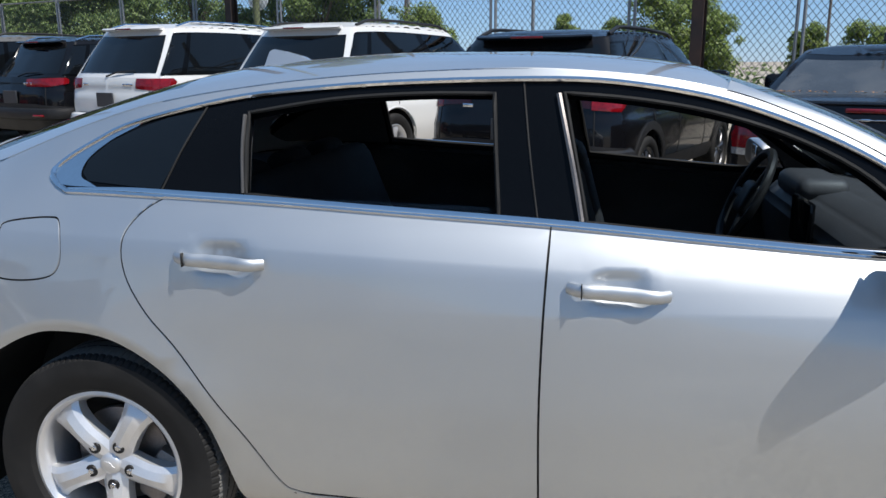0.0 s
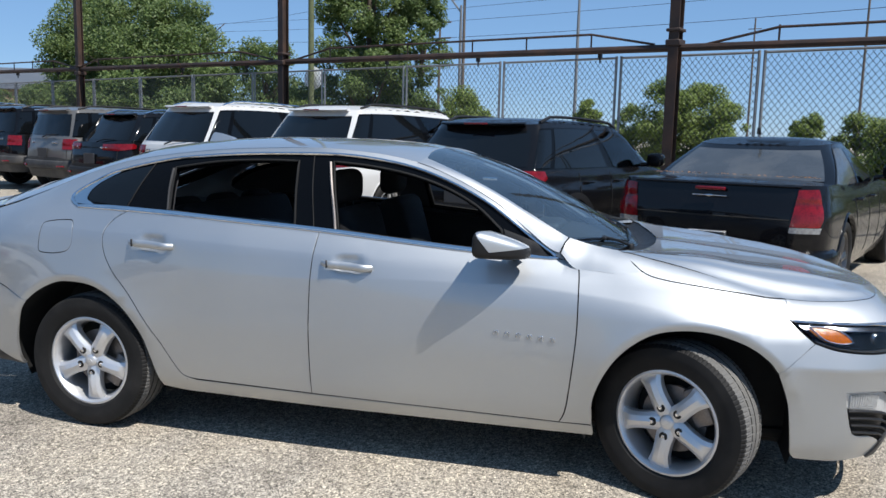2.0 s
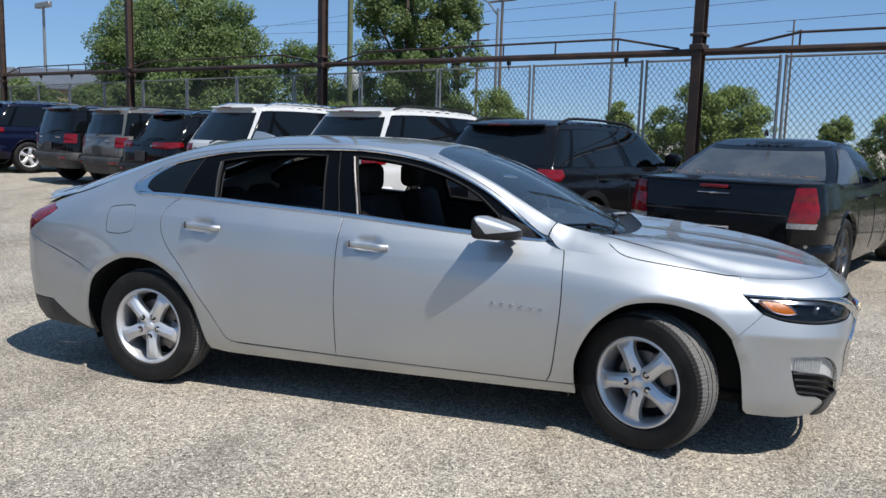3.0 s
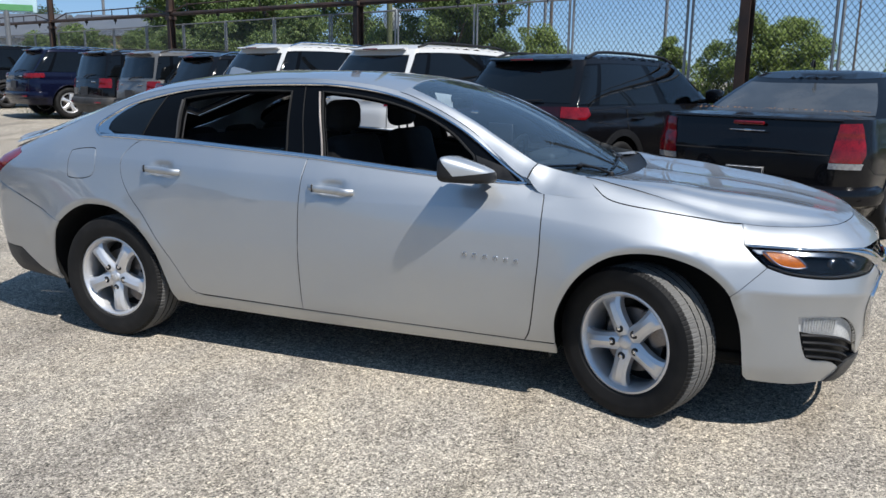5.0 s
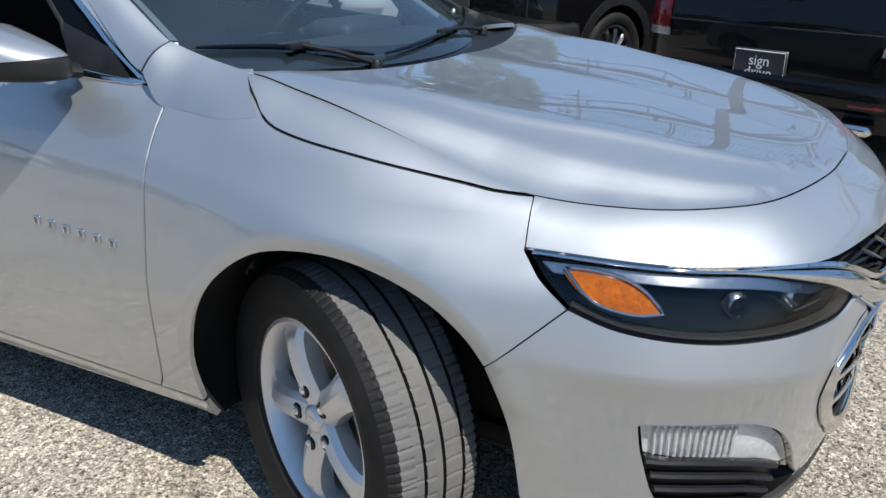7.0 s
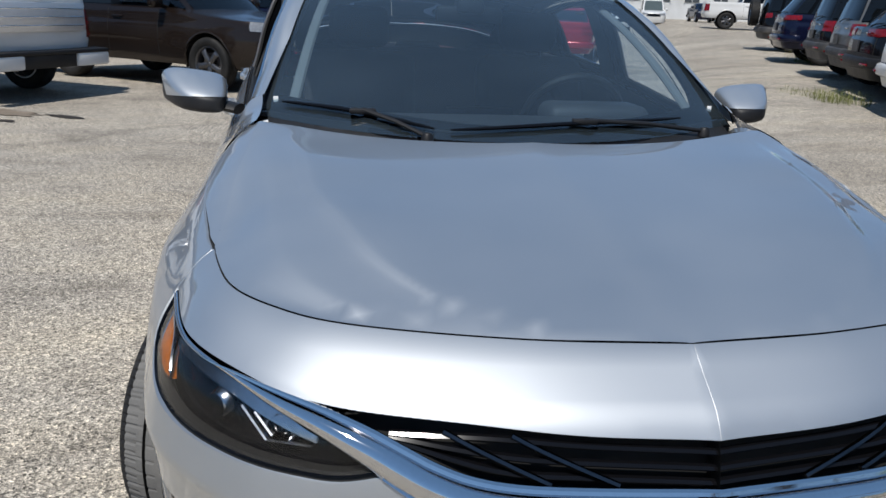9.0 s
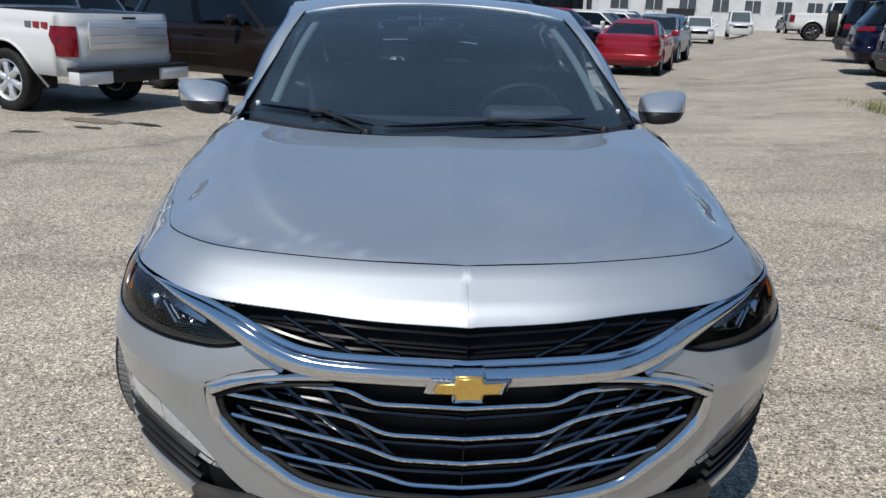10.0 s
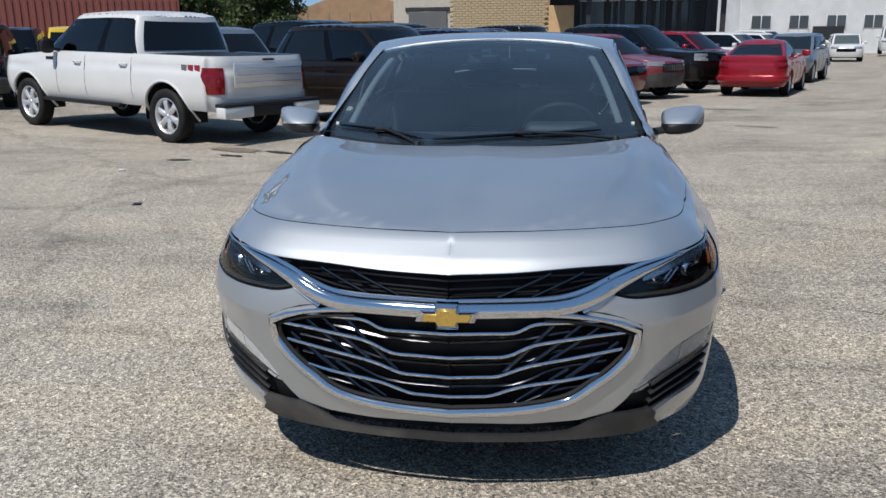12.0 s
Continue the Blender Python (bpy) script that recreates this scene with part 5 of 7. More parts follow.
for q in (0, 125, 235):
    a = radians(q + 90)
    tube(bm, [(0, 0, -.01), (.175 * math.cos(a), .175 * math.sin(a), 0)], .018, 6, .5)
bmesh.ops.transform(bm, matrix=tm, verts=bm.verts)
part("steering_hub", bm, BLACK_TRIM, sw)
bm = bmesh.new()
block(bm, (.035, .25, .06), (.30, 0, 1.31), .015, 2)
tube(bm, [(.30, 0, 1.33), (.27, 0, 1.38)], .012, 8)
part("rear_view_mirror", bm, BLACK_TRIM, car)
bm = bmesh.new()
p = glass_front(0, .82)
block(bm, (.10, .10, .05), (p[0] - .06, 0, p[2] - .05), .015)
part("sensor_housing", bm, BLACK_TRIM, car)

# wipers
for s0, s1, t0, t1, sa in ((-.90, -.33, .075, .030, -.36), (-.27, .72, .030, .060, .80)):
    bm = bmesh.new()
    pts = [glass_front(s0 + (s1 - s0) * q, t0 + (t1 - t0) * q + .018 * math.sin(math.pi * q)) + np.array((.006, 0, .011)) for q in np.linspace(0, 1, 14)]
    tube(bm, pts, .0075, 8, .9, taper=lambda q: .45 + .55 * math.sin(math.pi * q) ** .5)
    wp = part("wiper", bm, GLOSS_BLACK, car, "black wiper blade")
    bm = bmesh.new()
    a, b = pts[7], cowl_at(sa, .35) + np.array((0, 0, .018))
    tube(bm, [b, (b + a) / 2 + np.array((0, 0, .010)), a + np.array((0, 0, .008))], .0065, 8)
    part("wiper_arm", bm, BLACK_TRIM, wp)
    bm = bmesh.new()
    block(bm, (.022, .075, .016), tuple(a + np.array((0, 0, .004))), .005)
    part("wiper_joint", bm, BLACK_TRIM, wp)
    bm = bmesh.new()
    lathe(bm, [(.001, .022), (.011, .022), (.016, .014), (.018, -.004)], 16, "z", at=tuple(b - np.array((0, 0, .012))))
    part("wiper_pivot", bm, BLACK_TRIM, wp)
# pale trim inside the front pillars
for k in (1, -1):
    bm = bmesh.new()
    tube(bm, [glass_front(k * (.90 - .02 * t), t) + np.array((-.035, -k * .02, -.03)) for t in np.linspace(.12, .96, 12)], .017, 8, .6)
    part("pillar_trim", bm, HEADLINER, car)
    bm = bmesh.new()
    p = glass_front(k * .93, .085)
    block(bm, (.004, .014, .018), (p[0] - .012, p[1], p[2] + .006), .001, 1)
    part("sticker", bm, WHITE_TAG, car)


# ---- other vehicles ----
def paint(name, color, metal=.0, rough=.3, dirt=.12):
    return material(name, color, rough, metal, .45, .06, 1.5, 400.0, spec=.5 if max(color) > .05 else .12, dirt=(.33, .30, .26), dirt_amount=dirt)


WHITE_P = paint("white_paint", (.58, .58, .57))
BLACK_P = paint("black_paint", (.004, .004, .005), 0, .22, .02)
BLUE_P = paint("dark_blue_paint", (.005, .007, .024), .2, .25, .02)
GREY_P = paint("warm_grey_paint", (.115, .112, .107), .1)
STEEL_P = paint("blue_grey_paint", (.20, .23, .27), .6)
BROWN_P = paint("dark_brown_paint", (.015, .010, .008), .4, .25, .03)
RED_P = paint("red_paint", (.26, .005, .014), .25, .25, .05)
WINE_P = paint("dark_red_paint", (.16, .008, .014), .2)
CLAD = material("grey_cladding", (.035, .035, .036), .6, 0, 0, .2, 8, 300, .2, dirt=(.2, .18, .16), dirt_amount=.3)
PLATE = material("plate", (.03, .032, .036), .4)
WHITE_LENS = material("reverse_lens", (.26, .265, .27), .12, .3, .8, .4, 40)
GUNMETAL = material("dark_alloy", (.10, .10, .105), .3, .8, .3)


class Shell:
    """The outer form of a vehicle: an outline seen from above, and lines at several heights."""

    def __init__(s, L, W, sill, mid, top, nose=.5, tail=.35, tuck=.06):
        h, w = L / 2, W / 2
        s.plan = spline([(-h, 0), (-h + .02, -w * .5), (-h + .06, -w * .78), (-h + tail * .6, -w * .95), (-h + tail * 1.6, -w), (0, -w), (h - nose * 1.7, -w * .995), (h - nose * .8, -w * .95),
                         (h - nose * .28, -w * .76), (h - .05, -w * .45), (h, 0)], 16)
        far = s.plan[1:] * (1, -1)
        s.plan = np.vstack([(s.plan[1:] * (1, -1))[:12][::-1], s.plan, (s.plan[:-1] * (1, -1))[-12:][::-1]])
        q = np.concatenate([[0], np.cumsum(np.hypot(*np.diff(s.plan, axis=0).T))])
        i0 = 12
        i1 = len(s.plan) - 13
        s.u = q - np.interp(0, s.plan[i0:i1 + 1, 0], q[i0:i1 + 1])
        s.ur, s.uf = s.u[i0], s.u[i1]
        s.sill, s.mid, s.top, s.tuck = sill, mid, top, tuck

    def at(s, u, z):
        x, y = np.interp(u, s.u, s.plan[:, 0]), np.interp(u, s.u, s.plan[:, 1])
        e = .05
        dx = np.interp(u + e, s.u, s.plan[:, 0]) - np.interp(u - e, s.u, s.plan[:, 0])
        dy = np.interp(u + e, s.u, s.plan[:, 1]) - np.interp(u - e, s.u, s.plan[:, 1])
        k = math.hypot(dx, dy)
        t = s.top(u)
        if z < s.mid:
            d = .07 * ((s.mid - z) / (s.mid - s.sill)) ** 2.2
        else:
            d = s.tuck * (max(0, z - s.mid) / max(.05, t - s.mid)) ** 2.4
            d += .012 * math.exp(-((z - s.mid - .62 * (t - s.mid)) / .045) ** 2)
        return np.array((x - dy / k * d, y + dx / k * d, z))


def vehicle(name, label, m, body, L=4.6, W=1.86, H=1.7, wb=2.7, xf=None, r=.36, sill=.32, belt=1.05, hood=1.02, nose_z=.85, cab=(-2.1, 1.1, -1.75, .35), roof_w=.62, kind="suv",
            clad=None, rails=None, tail=None, lamps=None, alloy=None, spokes=None, glass_mat=None, group="", bed=None, detail=True, spare=False, mirror=None, roof_mat=None, deck=None, plate=True, rim=.24, chrome_line=False):
    """A parked road vehicle: x ahead, y to its left, standing on the ground at its middle."""
    car_ = empty(name, label=label, category={"sedan": "car", "suv": "car", "pickup": "pickup truck", "van": "van"}[kind], group=group)
    h, w = L / 2, W / 2
    xf = wb / 2 + .05 if xf is None else xf
    xr = xf - wb
    tail_h = deck if deck else belt
    top = crv((-h - .8, tail_h), (cab[0] - .05, tail_h), (cab[0] + .25, belt), (cab[1] - .25, belt + .0), (cab[1] + .1, hood), (h - .35, hood - .07), (h + .2, nose_z), (h + 1.2, nose_z - .02))
    sh = Shell(L, W, sill, belt * .62, top)
    U0, U1 = sh.ur, sh.uf
    ar = r + (.055 if kind != "pickup" else .10)
    step = .085 if detail else .14

    def arch(cx):
        a = math.asin(max(-1, (sill - r) / ar))
        return [(cx + ar * math.cos(q), r + ar * math.sin(q)) for q in np.linspace(math.pi - a, a, 18)]
    low = [(U0, sill), (-h + .4, sill)] + arch(xr) + arch(xf) + [(h - .35, sill), (U1, sill)]
    poly = low + [(u, top(u)) for u in np.linspace(U1, U0, 40)]
    s1 = sheet(sh.at, poly, step, lip=.03, edge=.09)
    mesh_object("body", *joined(s1, mirrored(s1))[:2], body, car_, normals=joined(s1, mirrored(s1))[2])
    cm = clad or body
    if clad:
        ch = .20 if kind != "sedan" else .06
        lowc = [(U0, sill - .02), (-h + .4, sill - .02)] + arch(xr) + arch(xf) + [(h - .35, sill - .02), (U1, sill - .02)]

        def arch2(cx):
            return [(cx + (ar + .07) * math.cos(q), r + (ar + .07) * math.sin(q)) for q in np.linspace(.25, math.pi - .25, 16)]
        cl = lowc + [(U1, sill + ch + .12), (h - .2, sill + ch + .1)] + [(xf + ar + .08, r + .16)] + arch2(xf) + [(xf - ar - .08, sill + ch * .7), (xr + ar + .08, sill + ch * .7)] + arch2(xr) + \
            [(xr - ar - .08, sill + ch + .1), (U0 + .5, sill + ch + .16), (U0, sill + ch + .16)]
        c1 = sheet(sh.at, cl, step, lip=.02, off=-.012, edge=.08)
        put("cladding", joined(c1, mirrored(c1)), clad, car_, "grey plastic lower cladding")
    # deck surfaces: bonnet, and boot or bed
    def top_sheet(nm, xa, xb, mat_, crown=.05, drop=0.0):
        us = [u for u in np.linspace(U0, U1, 90) if xa <= sh.at(u, top(u))[0] <= xb]
        ed = [sh.at(u, top(u)) for u in us]
        pts = [(p[0], p[1]) for p in ed]
        e2 = np.array([(p[0], p[1], p[2]) for p in ed])

        def F(x, y):
            q = np.hypot(e2[:, 0] - x, e2[:, 1] + abs(y))
            zz = np.interp(x, e2[:, 0], e2[:, 2])
            yy = max(.2, np.interp(x, e2[:, 0], -e2[:, 1]))
            i = int(np.argmin(q))
            c = crown * (1 - min(1, abs(y) / yy) ** 2.5) * min(1, q[i] / .25)
            return np.array((x, y, zz + c - drop))
        pg = pts + [(x, -y) for x, y in pts[::-1] if abs(y) > .002]
        return put(nm, sheet(F, pg, step * 1.3, lip=.02, edge=.09), mat_, car_)
    top_sheet("bonnet", cab[1] - .35, h + 1, body)
    if kind == "sedan":
        top_sheet("boot_lid", -h - 1, cab[0] + .3, body, .03)
    if kind == "pickup":
        top_sheet("bed_cover", -h - 1, cab[0] + .05, BLACK_TRIM, .015, .01)
    # greenhouse
    xrb, xfb, xrt, xft = cab
    yb, yt = w - .085, w * roof_w / .62 * .78

    def loop(xr_, xf_, y_, c):
        return spline([(xr_ - .03, 0), (xr_, -y_ * .55), (xr_ + c * .35, -y_ * .9), (xr_ + c, -y_ * .985), (xr_ * .6 + xf_ * .4, -y_), (xf_ - c * 1.2, -y_ * .97), (xf_ - c * .2, -y_ * .86), (xf_ + .08, -y_ * .5), (xf_ + .13, 0)], 8)
    lo, hi = loop(xrb, xfb, yb, .22), loop(xrt, xft, yt, .20)
    nv = len(lo) - 1

    def gh(v, t):
        i = min(max(v, -.1), 1.1) * nv
        flip = 1
        if i < 0:
            i, flip = -i, -1
        if i > nv:
            i, flip = 2 * nv - i, -1
        k = min(int(i), nv - 1)
        a = lo[k] + (lo[k + 1] - lo[k]) * (i - k)
        b = hi[k] + (hi[k + 1] - hi[k]) * (i - k)
        z0 = top(min(max(a[0], xrb + .1), xfb + .1)) - .02
        zr = H - .055 - .035 * (1 - math.sin(math.pi * min(1, max(0, (b[0] - xrt) / (xft - xrt))) ** .7)) - (.02 if kind != "van" else 0)
        p = a + (b - a) * t
        bow = .03 * math.sin(math.pi * min(1, max(0, t)))
        return np.array((p[0] * 1.0, (p[1] * (1 + bow)) * flip, z0 + (zr - z0) * t))
    g1 = sheet(gh, [(0, 0), (1, 0), (1, .985), (0, .985)], .055, lip=0, edge=.05)
    put("cab_shell", joined(g1, mirrored(g1)), body, car_)
    rim_pts = [gh(v, 1.0) for v in np.linspace(0, 1, 40)]
    e3 = np.array(rim_pts)

    def rf(x, y):
        q = np.hypot(e3[:, 0] - x, e3[:, 1] + abs(y))
        i = int(np.argmin(q))
        zz = np.interp(x, e3[:, 0], e3[:, 2])
        return np.array((x, y, zz + .055 * (1 - math.exp(-q[i] / .09)) * (1 - .25 * (y / yt) ** 2)))
    rp = [(p[0], p[1]) for p in rim_pts]
    put("roof", sheet(rf, rp + [(x, -y) for x, y in rp[::-1] if abs(y) > .002], step * 1.3, lip=.02, edge=.07), roof_mat or body, car_)
    gm = glass_mat or PRIVACY

    def win(nm, v0, v1, t0, t1, slant0=0, slant1=0, wrap=False, mt=None):
        pg = [(v0, t0), (v1, t0), (v1 + slant1, t1), (v0 + slant0, t1)]
        a = sheet(gh, pg, .05, lip=.012, off=-.007, edge=.035)
        if wrap:
            put(nm, joined(a, mirrored(a)), mt or gm, car_)
        else:
            put(nm, a, mt or gm, car_)
            put(nm, mirrored(a), mt or gm, car_)
    front_glass = TINTED
    a = sheet(gh, [(.30 if kind in ("suv", "van") else .335, .07), (.705, .07), (.672, .90), (.318 if kind in ("suv", "van") else .36, .90)], .05, lip=0, off=-.003, edge=.04)
    put("window_band", a, PILLAR_BLACK, car_)
    put("window_band", mirrored(a), PILLAR_BLACK, car_)
    win("rear_window", 0, .235, .12, .86, 0, -.005, True)
    if kind == "sedan":
        win("side_window", .345, .495, .08, .88, .03, -.0)
        win("side_window", .51, .69, .08, .88, .0, -.04, mt=front_glass)
    elif kind == "pickup":
        win("side_window", .345, .485, .08, .86, .0, -.0)
        win("side_window", .505, .69, .08, .86, .0, -.03, mt=front_glass)
    else:
        win("quarter_window", .30, .40, .10, .86, .01, -.0)
        win("side_window", .413, .535, .08, .88)
        win("side_window", .548, .70, .08, .88, .0, -.04, mt=front_glass)
    win("windscreen", .775, 1, .06, .93, -.01, 0, True, mt=front_glass)
    # dark cabin floor behind the glass
    bm = bmesh.new()
    block(bm, (xfb - xrb - .3, 2 * yb - .16, .04), ((xfb + xrb) / 2, 0, belt - .06), .01)
    for sx in ((xfb + xrb) / 2 + .15, (xfb + xrb) / 2 - .75):
        for sy in (-.37, .37):
            hh = (H - belt) * .42
            block(bm, (.16, .46, hh), (sx, sy, belt + hh / 2 - .05), .06, 2)
            block(bm, (.10, .25, .13), (sx - .03, sy, belt + hh + .02), .04, 2)
    part("cabin", bm, CLOTH, car_)
    # shut lines, handles, mirrors
    zt = belt - .03
    for k in (1, -1):
        xs = [xfb - .55 if kind != "pickup" else xfb - .5, (xrb + xfb) / 2 + .12 if kind != "pickup" else (xrb + xfb) / 2 + .05, xrb + (.95 if kind in ("suv", "van") else .72 if kind == "sedan" else .18)]
        for i, x in enumerate(xs):
            bm = bmesh.new()
            z0 = sill + .1 if abs(x - xr) > ar + .02 else r + math.sqrt(max(.01, (ar + .02) ** 2 - (x - xr) ** 2)) + .03
            line = [sh.at(x, z) * (1, k, 1) for z in np.linspace(z0, zt, 7)]
            tube(bm, line, .0045, 5)
            part("shut_line", bm, SEAL, car_)
            if i:
                hx = x + .20
                bm = bmesh.new()
                p0 = sh.at(hx, belt - .13) * (1, k, 1)
                tube(bm, [p0 + np.array((-.10, 0, 0)), p0 + np.array((-.07, -k * .035, 0)), p0 + np.array((.07, -k * .035, 0)), p0 + np.array((.10, 0, 0))], .014, 7)
                part("door_handle", bm, CHROME if chrome_line else body, car_)
        bm = bmesh.new()
        mx = xfb - .48
        bmesh.ops.create_uvsphere(bm, u_segments=16, v_segments=10, radius=1)
        for v in bm.verts:
            a, b, c = (math.copysign(abs(q) ** .6, q) for q in v.co)
            v.co = (mx + a * (.09 if a > 0 else .04), -k * (w + .09 + b * .11), belt + .10 + c * (.085 if kind != "pickup" else .12))
        tube(bm, [(mx, -k * (w - .10), belt + .03), (mx, -k * (w + .05), belt + .06)], .03, 6)
        part("door_mirror", bm, mirror or body, car_)
        if rails:
            bm = bmesh.new()
            zr = H - .01
            pts = [(x, -k * yt * .93, rf(x, yt * .93)[2] + (.045 if 0 < i < 9 else .0)) for i, x in enumerate(np.linspace(xrt + .15, xft - .1, 10))]
            tube(bm, pts, .018, 6)
            part("roof_rail", bm, rails, car_)
    # lamps: (where, from, to, low, high) along the outline and in height
    for lst, nm, dflt in ((tail or [], "tail_light", RED_LENS), (lamps or [], "headlight", WHITE_LENS)):
        for e in lst:
            base, sg = (U0, 1) if nm == "tail_light" else (U1, -1)
            if isinstance(e[0], tuple):                   # an outline of its own
                mt = e[1] if len(e) > 1 else dflt
                pg = [(base + sg * q, z) for q, z in e[0]]
            else:
                a0, a1, z0, z1 = e[:4]
                if nm == "tail_light" and kind != "pickup":
                    drop = max(0, z1 - (tail_h - .012))
                    z0, z1 = z0 - drop, z1 - drop
                mt = e[4] if len(e) > 4 else dflt
                pg = [(base + sg * a0, z0), (base + sg * a1, z0 + .02), (base + sg * (a1 + .01), (z0 + z1) / 2), (base + sg * a1, z1), (base + sg * a0, z1 - .01)]
            if sg < 0:
                pg = pg[::-1]
            a = sheet(sh.at, pg, .03, lip=.02, off=-.012, edge=.02)
            put(nm, a, mt, car_)
            put(nm, mirrored(a), mt, car_)
    # bumper beam, plate
    bm = bmesh.new()
    z = sill + (.22 if kind != "sedan" else .2)
    us = np.linspace(U0, U0 + w * 1.25, 14)
    a = [sh.at(u, z) for u in us]
    tube(bm, [p * (1, -1, 1) for p in a[::-1]] + a[1:], .07, 8, 1.3)
    if kind == "pickup":
        bm.free()
    else:
        part("rear_bumper", bm, clad or body, car_)
    if plate:
        bm = bmesh.new()
        pz = belt - .28 if kind != "sedan" else .555
        px_ = sh.at(U0, pz)[0]
        block(bm, (.02, .33, .18), (px_ - .012, 0, pz), .006, 1)
        part("number_plate", bm, PLATE, car_)
    if kind in ("suv", "van") and detail:
        bm = bmesh.new()                                  # roof spoiler over the rear window
        half = [gh(v, .985) + np.array((-.05 + .03 * (v / .2) ** 2, 0, .012)) for v in np.linspace(.2, 0, 9)]
        tube(bm, half + [q * (1, -1, 1) for q in half[::-1][1:]], .075, 8, .30)
        part("roof_spoiler", bm, roof_mat or body, car_)
        bm = bmesh.new()
        block(bm, (.012, .30, .018), tuple(gh(0, .985) + np.array((-.125, 0, .012))), .004)
        part("brake_light", bm, RED_LENS, car_)
        bm = bmesh.new()
        tube(bm, [gh(0, .05) + np.array((-.03, .02, 0)), gh(.04, .14) + np.array((-.04, 0, 0)), gh(.12, .17) + np.array((-.035, 0, 0))], .011, 6, taper=lambda q: 1.2 - .6 * q)
        part("rear_wiper", bm, BLACK_TRIM, car_)
        for k in (1, -1):
            bm = bmesh.new()                              # edge of the tailgate
            tube(bm, [sh.at(U0 + w * .80, z) * (1, k, 1) for z in np.linspace(sill + .32, belt - .02, 6)], .005, 5)
            part("shut_line", bm, SEAL, car_)
            bm = bmesh.new()
            tube(bm, [sh.at(U0 + q, sill + .20) * (1, k, 1) + np.array((-.075, 0, 0)) for q in np.linspace(w * .62, w * .82, 4)], .020, 6, .8)
            part("rear_reflector", bm, RED_LENS, car_)
        bm = bmesh.new()
        tube(bm, [sh.at(U0 + q, sill + .31) * (1, sg_, 1) for sg_, r_ in ((-1, np.linspace(w * .80, 0, 6)), (1, np.linspace(.05, w * .80, 6))) for q in r_], .005, 5)
        part("shut_line", bm, SEAL, car_)
        for k, o in ((1, .42), (-1, .42), (1, .34)):      # small bright badges
            bm = bmesh.new()
            q = sh.at(U0 + o * w * 1.1, belt - .09) * (1, k, 1)
            block(bm, (.012, .10, .03), (q[0] - .004, q[1], q[2]), .004)
            part("badge", bm, CHROME, car_)
    # front grille and lower intake
    fz = nose_z - .02
    ga = sheet(sh.at, [(U1 - w * .55, fz - .22), (U1, fz - .24), (U1, fz - .03), (U1 - w * .55, fz - .05)], .06, lip=.01, off=-.012)
    put("grille", joined(ga, mirrored(ga)), GLOSS_BLACK, car_)
    if detail:
        for i in range(7):
            bm = bmesh.new()
            u = U1 - w * .5 * i / 6
            for sg in ((1,) if i == 0 else (1, -1)):
                p0, p1 = sh.at(u, fz - .21) * (1, sg, 1), sh.at(u, fz - .06) * (1, sg, 1)
                tube(bm, [p0 + np.array((.02, 0, 0)), p1 + np.array((.02, 0, 0))], .012, 5)
            part("grille_slot", bm, CHROME if chrome_line else LIP_GREY, car_)
    if not clad:                                         # raised arch lips
        for cx in (xr, xf):
            for k in (1, -1):
                bm = bmesh.new()
                fl = .026 if kind == "pickup" else .016
                tube(bm, [sh.at(cx + (ar + .012) * math.cos(q), r + (ar + .012) * math.sin(q)) * (1, k, 1) + np.array((0, k * fl * .35, 0)) for q in np.linspace(math.pi + .1, -.1, 22)], fl, 8, .8)
                part("arch_lip", bm, body, car_)
    # wheels
    for x in (xr, xf):
        for k in (1, -1):
            f = pose(0, 0, 0) if k > 0 else pose(0, 0, 0, 0, 0, 180)
            wheel(car_, pose(x, -(w - .125) * k, r) @ f @ pose(0, 0, 0, 0, 31 * (x > 0) + 11 * k, 0), r, rim, .23, (alloy or SATIN, RUBBER), spokes or (6 if bed else 5), False)
    bm = bmesh.new()
    block(bm, (L - .5, W - .62, .12), (0, 0, sill + .03), .02)
    block(bm, (wb - 2 * ar - .1, W - .2, .06), ((xf + xr) / 2, 0, sill + .05), .02)
    part("underbody", bm, DARK_FILL, car_)
    for x in (xr, xf):
        for k in (1, -1):
            bm = bmesh.new()
            ring = [[bm.verts.new((x + (ar + .02) * math.cos(q), y * k, r + (ar + .02) * math.sin(q))) for q in np.linspace(-.15, math.pi + .15, 16)] for y in (-w + .05, -w + .36)]
            for i in range(15):
                bm.faces.new((ring[0][i], ring[0][i + 1], ring[1][i + 1], ring[1][i]))
            bm.faces.new(ring[1])
            part("wheel_liner", bm, DARK_FILL, car_)
    if spare:
        sp = wheel(car_, pose(-h - .16, 0, belt - .02, 0, 0, -90), .38, .23, .24, (GUNMETAL, RUBBER), 5, False)
        sp.name = "spare_wheel"
    m = m.copy()
    m.translation.z = ground_z(m.translation.x, m.translation.y)
    car_.matrix_world = m
    return car_, sh


